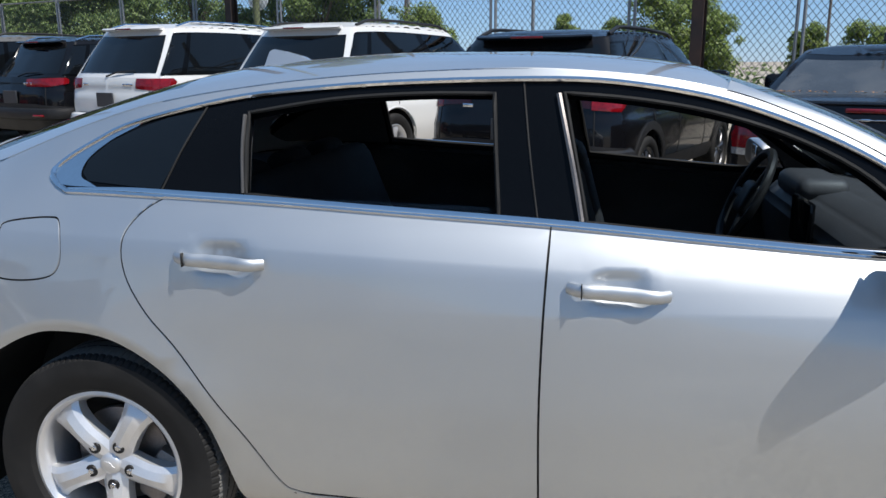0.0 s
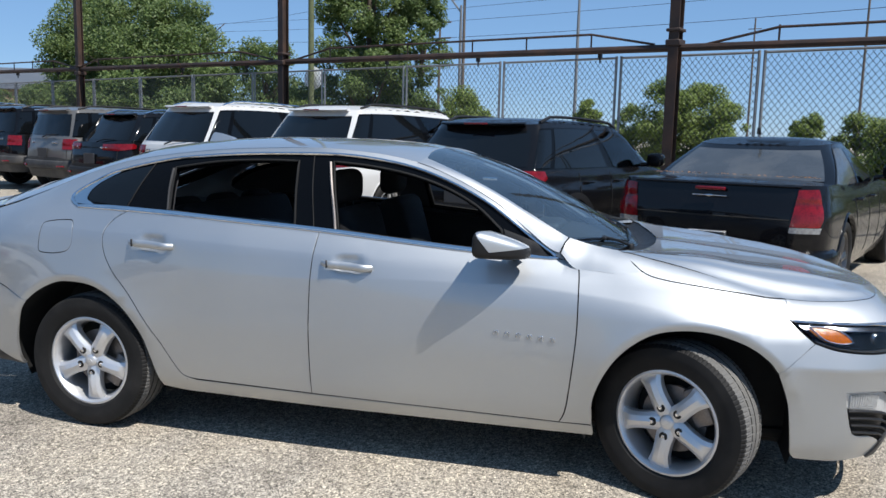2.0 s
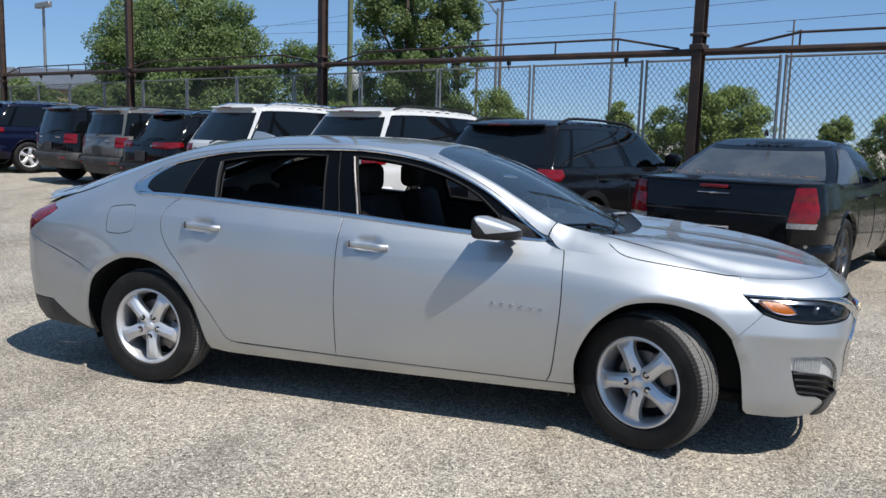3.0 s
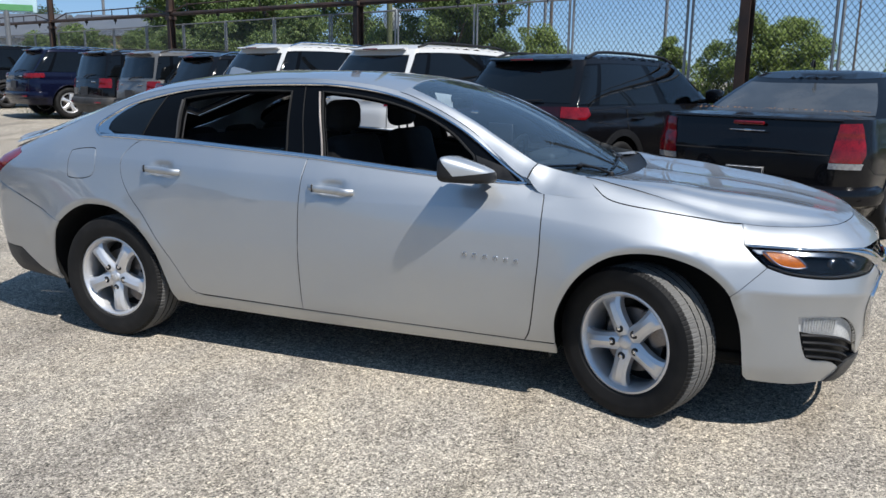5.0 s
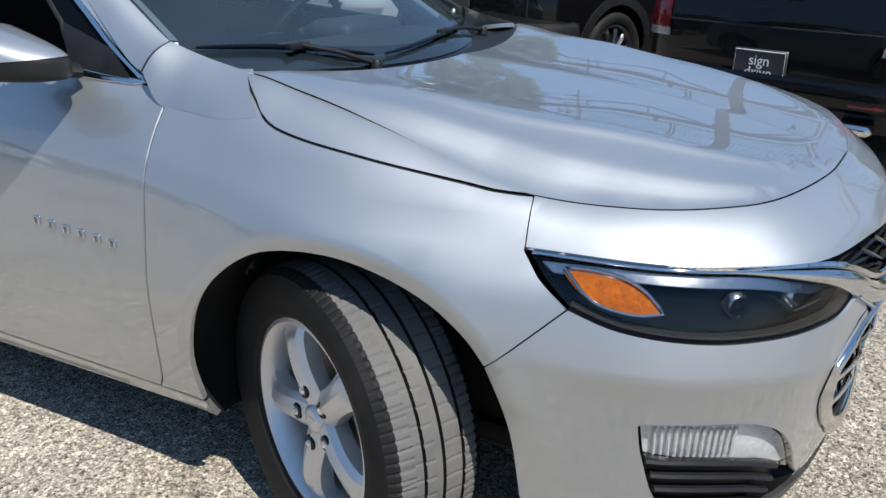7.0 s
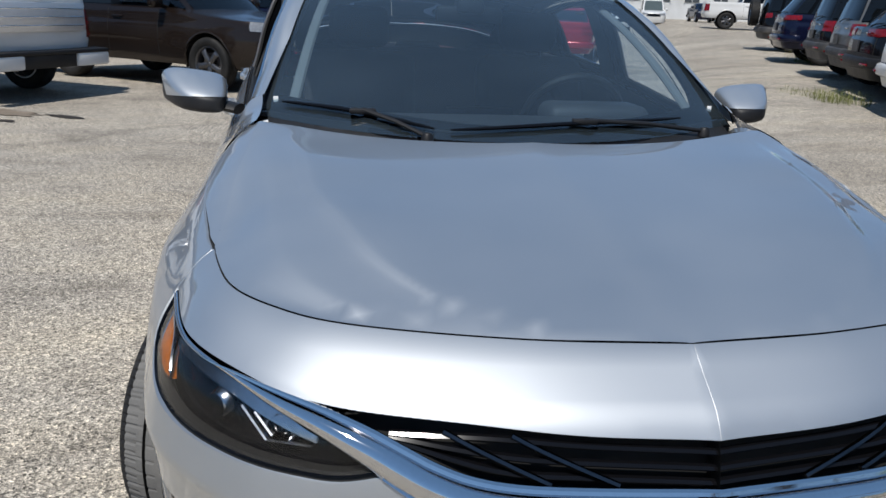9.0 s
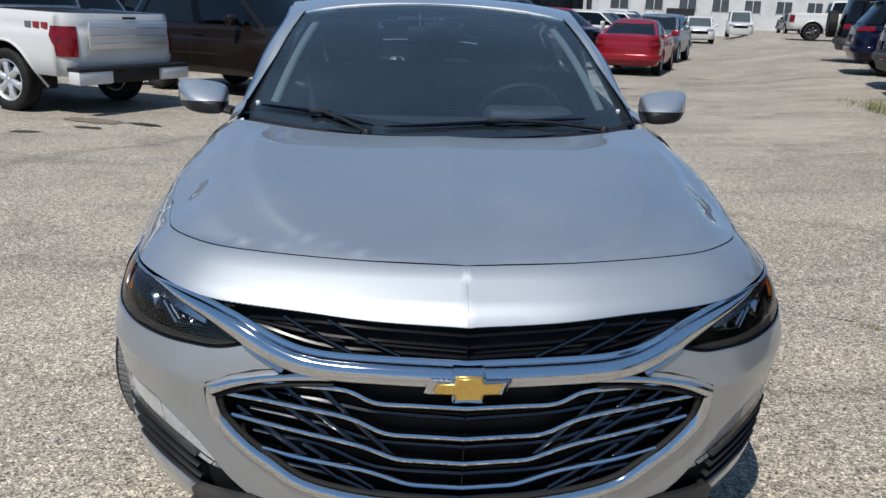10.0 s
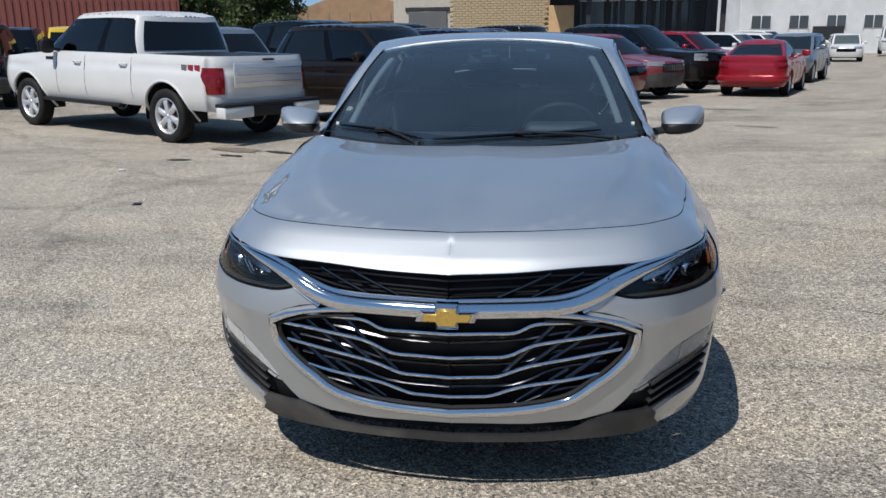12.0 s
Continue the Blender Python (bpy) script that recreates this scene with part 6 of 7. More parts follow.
SUV = dict(kind="suv", L=4.75, W=1.92, H=1.75, wb=2.9, r=.375, sill=.34, belt=1.10, hood=1.06, nose_z=.98, cab=(-2.28, 1.12, -1.86, .30), roof_w=.575)
SMALL = dict(kind="suv", L=4.4, W=1.84, H=1.64, wb=2.64, r=.35, sill=.33, belt=1.06, hood=1.02, nose_z=.92, cab=(-2.1, 1.1, -1.74, .32), roof_w=.57)
BOX = dict(kind="suv", L=4.23, W=1.81, H=1.69, wb=2.57, r=.345, sill=.36, belt=1.08, hood=1.06, nose_z=.98, cab=(-2.05, 1.08, -1.90, .45))
SEDAN = dict(kind="sedan", L=5.0, W=1.90, H=1.49, wb=3.05, r=.36, sill=.24, belt=1.02, hood=1.0, nose_z=.88, cab=(-1.75, 1.0, -1.02, .22), deck=1.06, roof_w=.53)
TRUCK = dict(kind="pickup", L=5.9, W=2.03, H=1.96, wb=3.68, xf=1.88, r=.405, sill=.52, belt=1.27, hood=1.24, nose_z=1.15, cab=(-1.22, 1.45, -1.08, .66), deck=1.30, roof_w=.60)

ROW = "cars parked along the fence"
N_ = Vector((.36967, .92916, 0))
D_ = Vector((-.92916, .36967, 0))
HEAD = math.degrees(math.atan2(N_.y, N_.x))


def slot(s, rear, L):
    """A place in the row by the fence: s along it, its tail rear metres from the row's base line."""
    p = Vector((2.6, 6.0, 0)) - N_ * 2.45 + D_ * s + N_ * (L / 2 + rear)
    return pose(p.x, p.y, ground_z(p.x, p.y), 0, 0, HEAD)


LX = slot(-.17, -.56, 5.0) @ pose(0, 0, 0, 0, 0, 1.5)
C3, csh = vehicle("luxury_sedan", "black sedan with dusty boot lid and tall red tail lights", LX, BLACK_P, group=ROW, tail=[(((.66, .715), (.90, .715), (.935, .78), (.938, .88), (.905, 1.025), (.715, 1.018)),), (((.655, .665), (.90, .665), (.918, .712), (.66, .712)), WHITE_LENS)], alloy=GUNMETAL, rim=.25, glass_mat=material("dusty_glass", (.045, .05, .055), .12, 0, 0, .2, 5, 200, spec=.8, dirt=(.2, .19, .17), dirt_amount=.25), **SEDAN)
bm = bmesh.new()
block(bm, (.03, .26, .03), (-2.50, 0, 1.005), .01)
part("brake_light", bm, RED_LENS, C3, "high red brake light")
bm = bmesh.new()
block(bm, (.010, .30, .007), (-2.513, 0, .945), .003)
block(bm, (.012, .06, .018), (-2.513, 0, .945), .005)
part("emblem", bm, CHROME, C3)
bm = bmesh.new()
tube(bm, [(csh.at(u, .77) * (1, sg, 1)) for sg, us in ((-1, np.linspace(csh.ur + .72, csh.ur, 8)), (1, np.linspace(csh.ur + .05, csh.ur + .72, 8))) for u in us], .006, 6)
part("shut_line", bm, SEAL, C3)
bm = bmesh.new()
tube(bm, [(-1.02, 0, 1.49), (-1.06, 0, 1.55), (-1.09, 0, 1.545), (-1.10, 0, 1.49)], .012, 6)
part("aerial", bm, BLACK_TRIM, C3)
for k in (1, -1):
    bm = bmesh.new()
    tube(bm, [csh.at(csh.ur + q, .40) * (1, k, 1) + np.array((-.055, 0, 0)) for q in np.linspace(.55, .85, 5)], .016, 6, .8)
    part("rear_reflector", bm, RED_LENS, C3)
    bm = bmesh.new()
    block(bm, (.10, .20, .07), (-2.47, k * .58, .27), .03, 3)
    part("exhaust_tip", bm, CHROME, C3)
bm = bmesh.new()
tube(bm, [csh.at(csh.ur + q, 1.045) * (1, sg, 1) for sg, us in ((-1, np.linspace(.74, 0, 8)), (1, np.linspace(.05, .74, 8))) for q in us], .022, 8, .5)
part("lid_edge", bm, BLACK_P, C3)
vehicle("compact_suv", "black compact car with slim red tail lights", slot(2.42, -.62, 4.4), BLACK_P, group=ROW, spokes=11, tail=[(((.40, .985), (.70, .965), (.70, 1.06), (.40, 1.055)), SMOKED), (((.71, .955), (1.00, .935), (1.09, .985), (1.06, 1.055), (.71, 1.06)),)], rails=BLACK_TRIM, clad=BLACK_TRIM, alloy=GUNMETAL, **SMALL)
vehicle("suv", "white three-row car with black roof rails", slot(5.65, -.1, 4.95), WHITE_P, group=ROW, tail=[(((.72, .93), (1.10, .96), (1.15, 1.02), (1.14, 1.08), (.72, 1.085)),)], rails=BLACK_TRIM, **{**SUV, "L": 4.95, "H": 1.80})
vehicle("suv", "white car with wide red tail lights and white rails", slot(8.50, -.1, 4.8), WHITE_P, group=ROW, tail=[(((.55, .965), (.80, .94), (1.10, .98), (1.17, 1.05), (1.12, 1.088), (.55, 1.085)),)], rails=CHROME, **{**SUV, "H": SUV["H"] + .06})
vehicle("suv", "black car with slim tail lights and bright roof rails", slot(10.75, 0, 4.6), BLACK_P, group=ROW, tail=[(((.36, .93), (.76, .925), (1.08, .965), (1.10, 1.02), (1.05, 1.045), (.36, 1.03)),)], rails=CHROME, clad=BLACK_TRIM, **{**SMALL, "L": 4.6, "H": 1.65})
for s_, p_, lb_ in ((12.55, GREY_P, "grey boxy compact car with square tail lights"), (14.65, BLACK_P, "black boxy compact car with square tail lights")):
    vehicle("boxy_suv", lb_, slot(s_, .1, 4.23), p_, group=ROW, tail=[(((.62, .87), (.93, .87), (.95, .96), (.94, 1.06), (.62, 1.06)),)], rails=BLACK_TRIM, clad=CLAD, alloy=GUNMETAL, **BOX)
vehicle("suv", "dark blue car with chrome window line and alloy wheels", slot(18.6, 0, 4.8), BLUE_P, group=ROW, tail=[(.55, 1.18, 1.06, 1.18)], rails=CHROME, chrome_line=True, **SUV)
vehicle("off_roader", "black boxy car with spare wheel on its tailgate", slot(23.5, .3, 4.2), BLACK_P, group=ROW, tail=[(.70, .95, .95, 1.1)], clad=CLAD, spare=True, detail=False, alloy=GUNMETAL, plate=False, **{**BOX, "H": 1.83})
vehicle("pickup_truck", "white pickup truck with black tonneau cover", slot(42, .0, 5.9), WHITE_P, group=ROW, tail=[(.80, 1.12, .85, 1.20)], bed=True, detail=False, alloy=GUNMETAL, **TRUCK)

# the white pickup near the sedan
TR, tsh = vehicle("pickup_truck", "white crew-cab pickup truck with black bed cover", pose(-8.70, -6.40, 0, 0, -1.6, 242.5), WHITE_P, tail=[(((.80, .77), (1.06, .77), (1.08, .90), (1.15, 1.02), (1.14, 1.14), (.80, 1.14)),)], bed=True, rim=.26, mirror=BLACK_TRIM, **TRUCK)
bm = bmesh.new()
block(bm, (.025, 1.36, .34), (-2.965, 0, 1.03), .008)
part("tailgate_trim", bm, SATIN, TR, "brushed metal tailgate panel")
for dz in (-.10, .0, .10):
    bm = bmesh.new()
    block(bm, (.03, 1.30, .014), (-2.975, 0, 1.03 + dz), .004)
    part("tailgate_rib", bm, CHROME, TR)
bm = bmesh.new()
block(bm, (.03, .22, .03), (-2.965, 0, 1.25), .008)
part("tailgate_handle", bm, BLACK_TRIM, TR)
for k in (1, -1):
    bm = bmesh.new()
    block(bm, (.20, .56, .17), (-2.98, k * .70, .52), .03)
    part("step_bumper", bm, WHITE_P, TR, "white bumper end")
bm = bmesh.new()
block(bm, (.16, .86, .17), (-2.97, 0, .52), .02)
part("step_bumper", bm, BLACK_TRIM, TR, "black bumper middle")
bm = bmesh.new()
block(bm, (.22, 1.95, .05), (-2.97, 0, .62), .015)
part("bumper_step", bm, BLACK_TRIM, TR)
for i in range(3):                                    # coloured side badge, drawn as plain bars
    for k in (1, -1):
        bm = bmesh.new()
        q = tsh.at(-2.55 + i * .14, 1.13) * (1, k, 1)
        block(bm, (.115, .008, .09), (q[0], q[1] - k * .004, q[2]), .003)
        part("badge_bar", bm, RED_P if i < 2 else GREY_P, TR)
for k in (1, -1):
    bm = bmesh.new()
    block(bm, (2.1, .14, .06), (.35, k * .96, .50), .02)
    part("side_step", bm, BLACK_TRIM, TR)
    q = tsh.at(1.15, 1.17) * (1, k, 1)
    bm = bmesh.new()
    block(bm, (.20, .012, .05), (q[0], q[1] - k * .004, q[2]), .004)
    part("fender_vent", bm, BLACK_TRIM, TR)

RB = "cars parked nose out across the lane"
vehicle("suv", "dark brown three-row car", pose(-10.35, -2.65, 0, 0, 0, 53), BROWN_P, group=RB, alloy=GUNMETAL, lamps=[(.45, .95, .84, .98)], tail=[(.6, 1.1, 1.02, 1.14)], **{**SUV, "L": 5.0, "H": 1.80})
vehicle("suv", "dark blue car with bright roof rails", pose(-13.0, -.9, 0, 0, 0, 55), BLUE_P, group=RB, rails=CHROME, lamps=[(.45, .95, .84, .98)], detail=False, **{**SUV, "H": 1.72})
vehicle("suv", "dark red car with bright roof rails", pose(-15.3, .65, 0, 0, 0, 55), WINE_P, group=RB, rails=CHROME, lamps=[(.45, .95, .82, .94)], detail=False, **SMALL)
vehicle("compact_suv", "dark red compact car with slotted grille", pose(-17.6, 1.9, 0, 0, 0, 52), WINE_P, group=RB, lamps=[(.42, .95, .80, .92)], clad=CLAD, **SMALL)
vehicle("suv", "large black car with chrome side trim", pose(-20.3, 3.1, 0, 0, 0, 52), BLACK_P, group=RB, rails=CHROME, chrome_line=True, lamps=[(.5, .95, .86, 1.06)], **{**SUV, "L": 5.2, "W": 2.04, "H": 1.88, "belt": 1.18, "hood": 1.16, "nose_z": 1.1, "wb": 2.95})
vehicle("suv", "red car behind the black one", pose(-24.6, 5.2, 0, 0, 0, 50), RED_P, group=RB, lamps=[(.45, .95, .84, .98)], detail=False, **SUV)
vehicle("suv", "white car parked among others", pose(-30.5, 8.1, 0, 0, 0, 50), WHITE_P, group=RB, lamps=[(.45, .95, .84, .98)], detail=False, **SUV)
vehicle("suv", "white car parked among others", pose(-34.5, 10.2, 0, 0, 0, 50), WHITE_P, group=RB, lamps=[(.45, .95, .84, .98)], detail=False, **SUV)
RS = dict(kind="sedan", roof_w=.50, L=4.37, W=1.70, H=1.44, wb=2.57, r=.31, sill=.25, belt=.95, hood=.92, nose_z=.78, cab=(-1.82, .98, -.92, .05), deck=1.01, rim=.20)
vehicle("sedan", "red sedan seen from behind", pose(-18.9, 6.45, 0, 0, 0, 156), RED_P, tail=[(.55, .98, .72, .90)], detail=True, plate=False, **RS)
vehicle("compact_suv", "blue-grey car facing the lane", pose(-25.5, 9.1, 0, 0, 0, -26), STEEL_P, lamps=[(.45, .95, .80, .95)], detail=False, **SMALL)
VAN = dict(kind="van", L=5.1, W=1.98, H=1.73, wb=3.05, r=.34, sill=.28, belt=1.05, hood=1.02, nose_z=.85, cab=(-2.45, 1.55, -2.30, .55))
vehicle("minivan", "white minivan facing the lane", pose(-51.5, 19.9, 0, 0, 0, -18), WHITE_P, lamps=[(.45, .95, .76, .92)], detail=False, **VAN)
vehicle("van", "white passenger van with side windows", pose(-62.5, 27.2, 0, 0, 0, -20), WHITE_P, lamps=[(.45, .95, .86, 1.02)], detail=False, **{**VAN, "L": 5.7, "H": 2.1, "belt": 1.2, "hood": 1.15, "nose_z": 1.0})
vehicle("suv", "white car beside the van", pose(-62, 23.2, 0, 0, 0, -15), WHITE_P, detail=False, **SUV)
vehicle("sedan", "dark blue sedan parked far down the lane", pose(-60, 30.5, 0, 0, 0, -15), BLUE_P, detail=False, lamps=[(.45, .95, .70, .82)], **SEDAN)
vehicle("pickup_truck", "white pickup truck far down the lane", pose(-44, 12.5, 0, 0, 0, 50), WHITE_P, bed=True, detail=False, **TRUCK)
RC = "cars parked in the second row"
for i, (pt, sp) in enumerate(((STEEL_P, SUV), (BLACK_P, BOX), (BLACK_P, SUV), (BLUE_P, SMALL), (BLACK_P, SUV), (RED_P, SMALL), (BLACK_P, SUV), (WHITE_P, SUV))):
    vehicle("suv", ("grey car", "black boxy car", "black car", "dark blue car", "black car", "red car", "black car", "white car")[i] + " parked back to back with others",
            pose(-14.2 - 2.45 * i, -8.0 + 1.65 * i, 0, 0, 0, 234), pt, group=RC, detail=False, tail=[(.5, 1.1, 1.0, 1.12)], **({**sp, "H": 1.98, "belt": 1.2} if pt is BLACK_P else sp))
vehicle("off_roader", "black boxy car with a hard top", pose(-13.0, -12.5, 0, 0, 0, 205), BLACK_P, group=RC, clad=CLAD, detail=False, tail=[(.70, .95, .95, 1.1)], **{**BOX, "H": 1.83})
vehicle("suv", "black car beside the pickup truck", pose(-10.3, -13.2, 0, 0, 0, 40), BLACK_P, group=RC, detail=False, lamps=[(.45, .95, .84, .98)], **SUV)
vehicle("off_roader", "black boxy car with a hard top", pose(-17.5, -14.5, 0, 0, 0, 205), BLACK_P, group=RC, clad=CLAD, detail=False, **{**BOX, "H": 1.83})
vehicle("off_roader", "yellow boxy car behind the others", pose(-22.5, -15.5, 0, 0, 0, 205), paint("yellow_paint", (.62, .42, .02)), group=RC, clad=CLAD, detail=False, **{**BOX, "H": 1.95})


# ---- fence, poles, trees, buildings ----
def rowp(s, n, z=0.0):
    """A place by its way along the fence and its distance across the lot."""
    p = D_ * s + N_ * n
    return Vector((p.x, p.y, z))


GALV = material("galvanised_pipe", (.24, .245, .25), .5, .6, 0, .15, 12, 200)
RUSTY = material("brown_steel", (.042, .026, .020), .62, .2, 0, .3, 6, 120, .3, dirt=(.12, .055, .03), dirt_amount=.4)
WIRE = material("fence_wire", (.06, .063, .066), .5, .5, 0, .1)
WOOD_POLE = material("green_wood_pole", (.10, .115, .055), .85, 0, 0, .3, 10, 90, .5)
OLD_WOOD = material("grey_wood_pole", (.12, .10, .085), .85, 0, 0, .3, 10, 90, .5)
SIGN_BACK = material("sign_back", (.80, .81, .80), .5, .3, 0, .12, 6)
CABLE = material("cable", (.02, .02, .022), .6)


def leaf_material(name, color, light):
    m = bpy.data.materials.new(name)
    m.use_nodes = True
    nt = m.node_tree
    p = nt.nodes["Principled BSDF"]
    geo = nt.nodes.new("ShaderNodeNewGeometry")
    ramp = nt.nodes.new("ShaderNodeValToRGB")
    ramp.color_ramp.elements[0].color, ramp.color_ramp.elements[1].color = (*color, 1), (*light, 1)
    nt.links.new(geo.outputs["Random Per Island"], ramp.inputs[0])
    nt.links.new(ramp.outputs[0], p.inputs["Base Color"])
    p.inputs["Roughness"].default_value = .55
    tr = nt.nodes.new("ShaderNodeBsdfTranslucent")
    nt.links.new(ramp.outputs[0], tr.inputs[0])
    mx = nt.nodes.new("ShaderNodeMixShader")
    mx.inputs[0].default_value = .45
    nt.links.new(p.outputs[0], mx.inputs[1])
    nt.links.new(tr.outputs[0], mx.inputs[2])
    nt.links.new(mx.outputs[0], nt.nodes["Material Output"].inputs[0])
    return m


LEAF = leaf_material("tree_leaf", (.06, .105, .028), (.20, .27, .085))
LEAF3 = leaf_material("dark_leaf", (.028, .05, .014), (.08, .115, .035))
LEAF2 = leaf_material("shrub_leaf", (.10, .15, .030), (.27, .34, .09))
GRASS = leaf_material("weed_blade", (.10, .13, .03), (.30, .30, .10))
BARK = material("bark", (.085, .065, .05), .9, 0, 0, .3, 8, 60, .6)
rng = np.random.RandomState(7)


def leaves(centres, radii, count, size, flat=.8):
    """Many small leaf blades, in clumps."""
    n = count
    c = np.array(centres)
    k = rng.choice(len(c), n, p=np.array(radii) ** 2 / np.sum(np.array(radii) ** 2))
    d = rng.normal(size=(n, 3))
    d /= np.linalg.norm(d, axis=1, keepdims=True)
    r = np.array(radii)[k] * (rng.uniform(.35, 1.08, n) ** .6)
    p = c[k] + d * r[:, None] * np.array((1, 1, flat))
    a = rng.normal(size=(n, 3)) * .8 + d * .8 + np.array((.35, -.25, .7))
    a /= np.linalg.norm(a, axis=1, keepdims=True)
    b = np.cross(a, rng.normal(size=(n, 3)))
    b /= np.linalg.norm(b, axis=1, keepdims=True)
    e = np.cross(a, b)
    s = size * rng.uniform(.6, 1.35, n)[:, None]
    v = np.stack([p - b * s, p + e * s * .5, p + b * s, p - e * s * .5], 1).reshape(-1, 3)
    return v, [(4 * i, 4 * i + 1, 4 * i + 2, 4 * i + 3) for i in range(n)]


def tree(at, height, spread, count, size=.16, trunk=.22, mat_=None, label="tall leafy green tree behind the fence", bush=False, low=.25):
    t = empty("shrub" if bush else "tree", label=label, category="shrub" if bush else "tree")
    bm = bmesh.new()
    base = Vector((0, 0, 0))
    crown = []
    n = 5 if bush else 9
    tube(bm, [(0, 0, -.1), (.05, .02, height * .2), (rng.uniform(-.2, .2), rng.uniform(-.2, .2), height * .5), (0, 0, height * .82)], trunk, 8, taper=lambda q: 1 - .75 * q)
    for i in range(n):
        q = rng.uniform(0, 6.28)
        z = height * rng.uniform(low, .7)
        o = spread * rng.uniform(.35, .85)
        e = Vector((o * math.cos(q), o * math.sin(q), z + height * rng.uniform(.08, .22)))
        tube(bm, [(0, 0, z * .75), e * .5 + Vector((0, 0, z * .45)), e], trunk * .35, 5, taper=lambda w: 1 - .7 * w)
    t1 = part("trunk", bm, BARK, t)
    cs, rs = [], []
    for i in range(120 if not bush else 60):
        q, o = rng.uniform(0, 6.28), spread * math.sqrt(rng.uniform(0, 1)) * .82
        z = height * rng.uniform(low + .08, .93)
        k = 1 - .75 * max(0, (z / height - .55) / .45) ** 1.5
        cs.append((o * k * math.cos(q), o * k * math.sin(q), z))
        rs.append(spread * (rng.uniform(.10, .27) if not bush else rng.uniform(.14, .34)))
    v, f = leaves(cs, rs, count, size)
    v[:, 2] = np.maximum(v[:, 2], .05)
    mesh_object("crown", v, f, mat_ or LEAF, t, smooth=False)
    t.matrix_world = Matrix.Translation(at)
    return t


# chain-link fence: posts in pairs, rails and a mesh panel in each bay
fence = empty("chain_link_fence", label="tall chain-link fence with galvanised posts", category="fence")
F_N, F_H = 9.65, 2.93
POSTS = [.98 + 2.38 * i for i in range(-7, 18)]
for s in POSTS:
    for ds in (-.045, .045):
        bm = bmesh.new()
        tube(bm, [rowp(s + ds, F_N, -.05), rowp(s + ds, F_N, F_H)], .024, 8)
        part("post", bm, GALV, fence)
for a, b in zip(POSTS, POSTS[1:]):
    for z in (F_H - .03, .12):
        bm = bmesh.new()
        tube(bm, [rowp(a + .05, F_N, z), rowp(b - .05, F_N, z)], .022, 6)
        part("rail", bm, GALV, fence)
    w, h, pitch = b - a - .12, F_H - .12, .10
    vs, fs = [], []

    def wire(p, q):
        k = len(vs)
        e = .0052
        for c in (p, q):
            vs.extend([c + N_ * e, c - N_ * e * .5 + D_ * e * .9, c - N_ * e * .5 - D_ * e * .9])
        for i in range(3):
            fs.append((k + i, k + (i + 1) % 3, k + 3 + (i + 1) % 3, k + 3 + i))
    slope = 1.25
    for sg in (1, -1):
        c = -h / slope
        while c < w:
            x0, x1 = max(0, c), min(w, c + h / slope)
            z0, z1 = (x0 - c) * slope, (x1 - c) * slope
            if x1 > x0:
                xa, xb = (x0, x1) if sg > 0 else (w - x0, w - x1)
                wire(rowp(a + .06 + xa, F_N + .004 * sg, .06 + z0), rowp(a + .06 + xb, F_N + .004 * sg, .06 + z1))
            c += pitch
    mesh_object("mesh_panel", vs, fs, WIRE, fence, smooth=False)

track = empty("gate_track", label="brown steel beam on tall posts above the fence", category="frame")
B_N = 9.45
bm = bmesh.new()
tube(bm, [rowp(s, B_N, 3.0 + .011 * (s - 2)) for s in np.linspace(-16, 40, 12)], .055, 8, 1.1)
part("beam", bm, RUSTY, track)
for s in (-7.1, 2.3, 11.6, 20.4, 29.6, 38.9):
    bm = bmesh.new()
    p = rowp(s, B_N, 0)
    turn = Matrix.Rotation(radians(HEAD), 4, "Z")
    for dx, sx, sy in ((-.085, .016, .17), (.085, .016, .17), (0, .16, .014)):
        block(bm, (sx, sy, 6.4), p + (turn.to_3x3() @ Vector((dx, 0, 3.2))), .003, 1, turn)
    part("post", bm, RUSTY, track)
    bm = bmesh.new()
    block(bm, (.26, .24, .10), p + Vector((0, 0, 3.08)), .01, 1, turn)
    block(bm, (.26, .24, .05), p + Vector((0, 0, 3.28)), .01, 1, turn)
    part("clamp", bm, RUSTY, track)
    for a, b in (((s + .35, 3.07), (s + 1.5, 3.29)), ((s + 1.5, 3.29), (s + 7.8, 3.34)), ((s + 7.8, 3.34), (s + 9.0, 3.12))):
        bm = bmesh.new()
        k = .011 * (s - 2)
        tube(bm, [rowp(a[0], B_N, a[1] + k), rowp(b[0], B_N, b[1] + k)], .022, 6)
        part("upper_rail", bm, RUSTY, track)
    for ds in (1.5, 2.8, 4.0, 5.6, 7.8):
        bm = bmesh.new()
        k = .011 * (s + ds - 2)
        tube(bm, [rowp(s + ds, B_N, 3.02 + k), rowp(s + ds, B_N, 3.29 + k)], .016, 6)
        part("upright", bm, RUSTY, track)
    for ds in (1.35, 3.9, 6.2):
        bm = bmesh.new()
        q = rowp(s + ds, B_N + .06, 2.93 + .011 * (s + ds - 2))
        block(bm, (.10, .05, .11), q, .01, 1, turn)
        tube(bm, [q + Vector((0, 0, -.05)), q + Vector((0, 0, -.14))], .015, 6)
        part("trolley", bm, BLACK_TRIM, track)

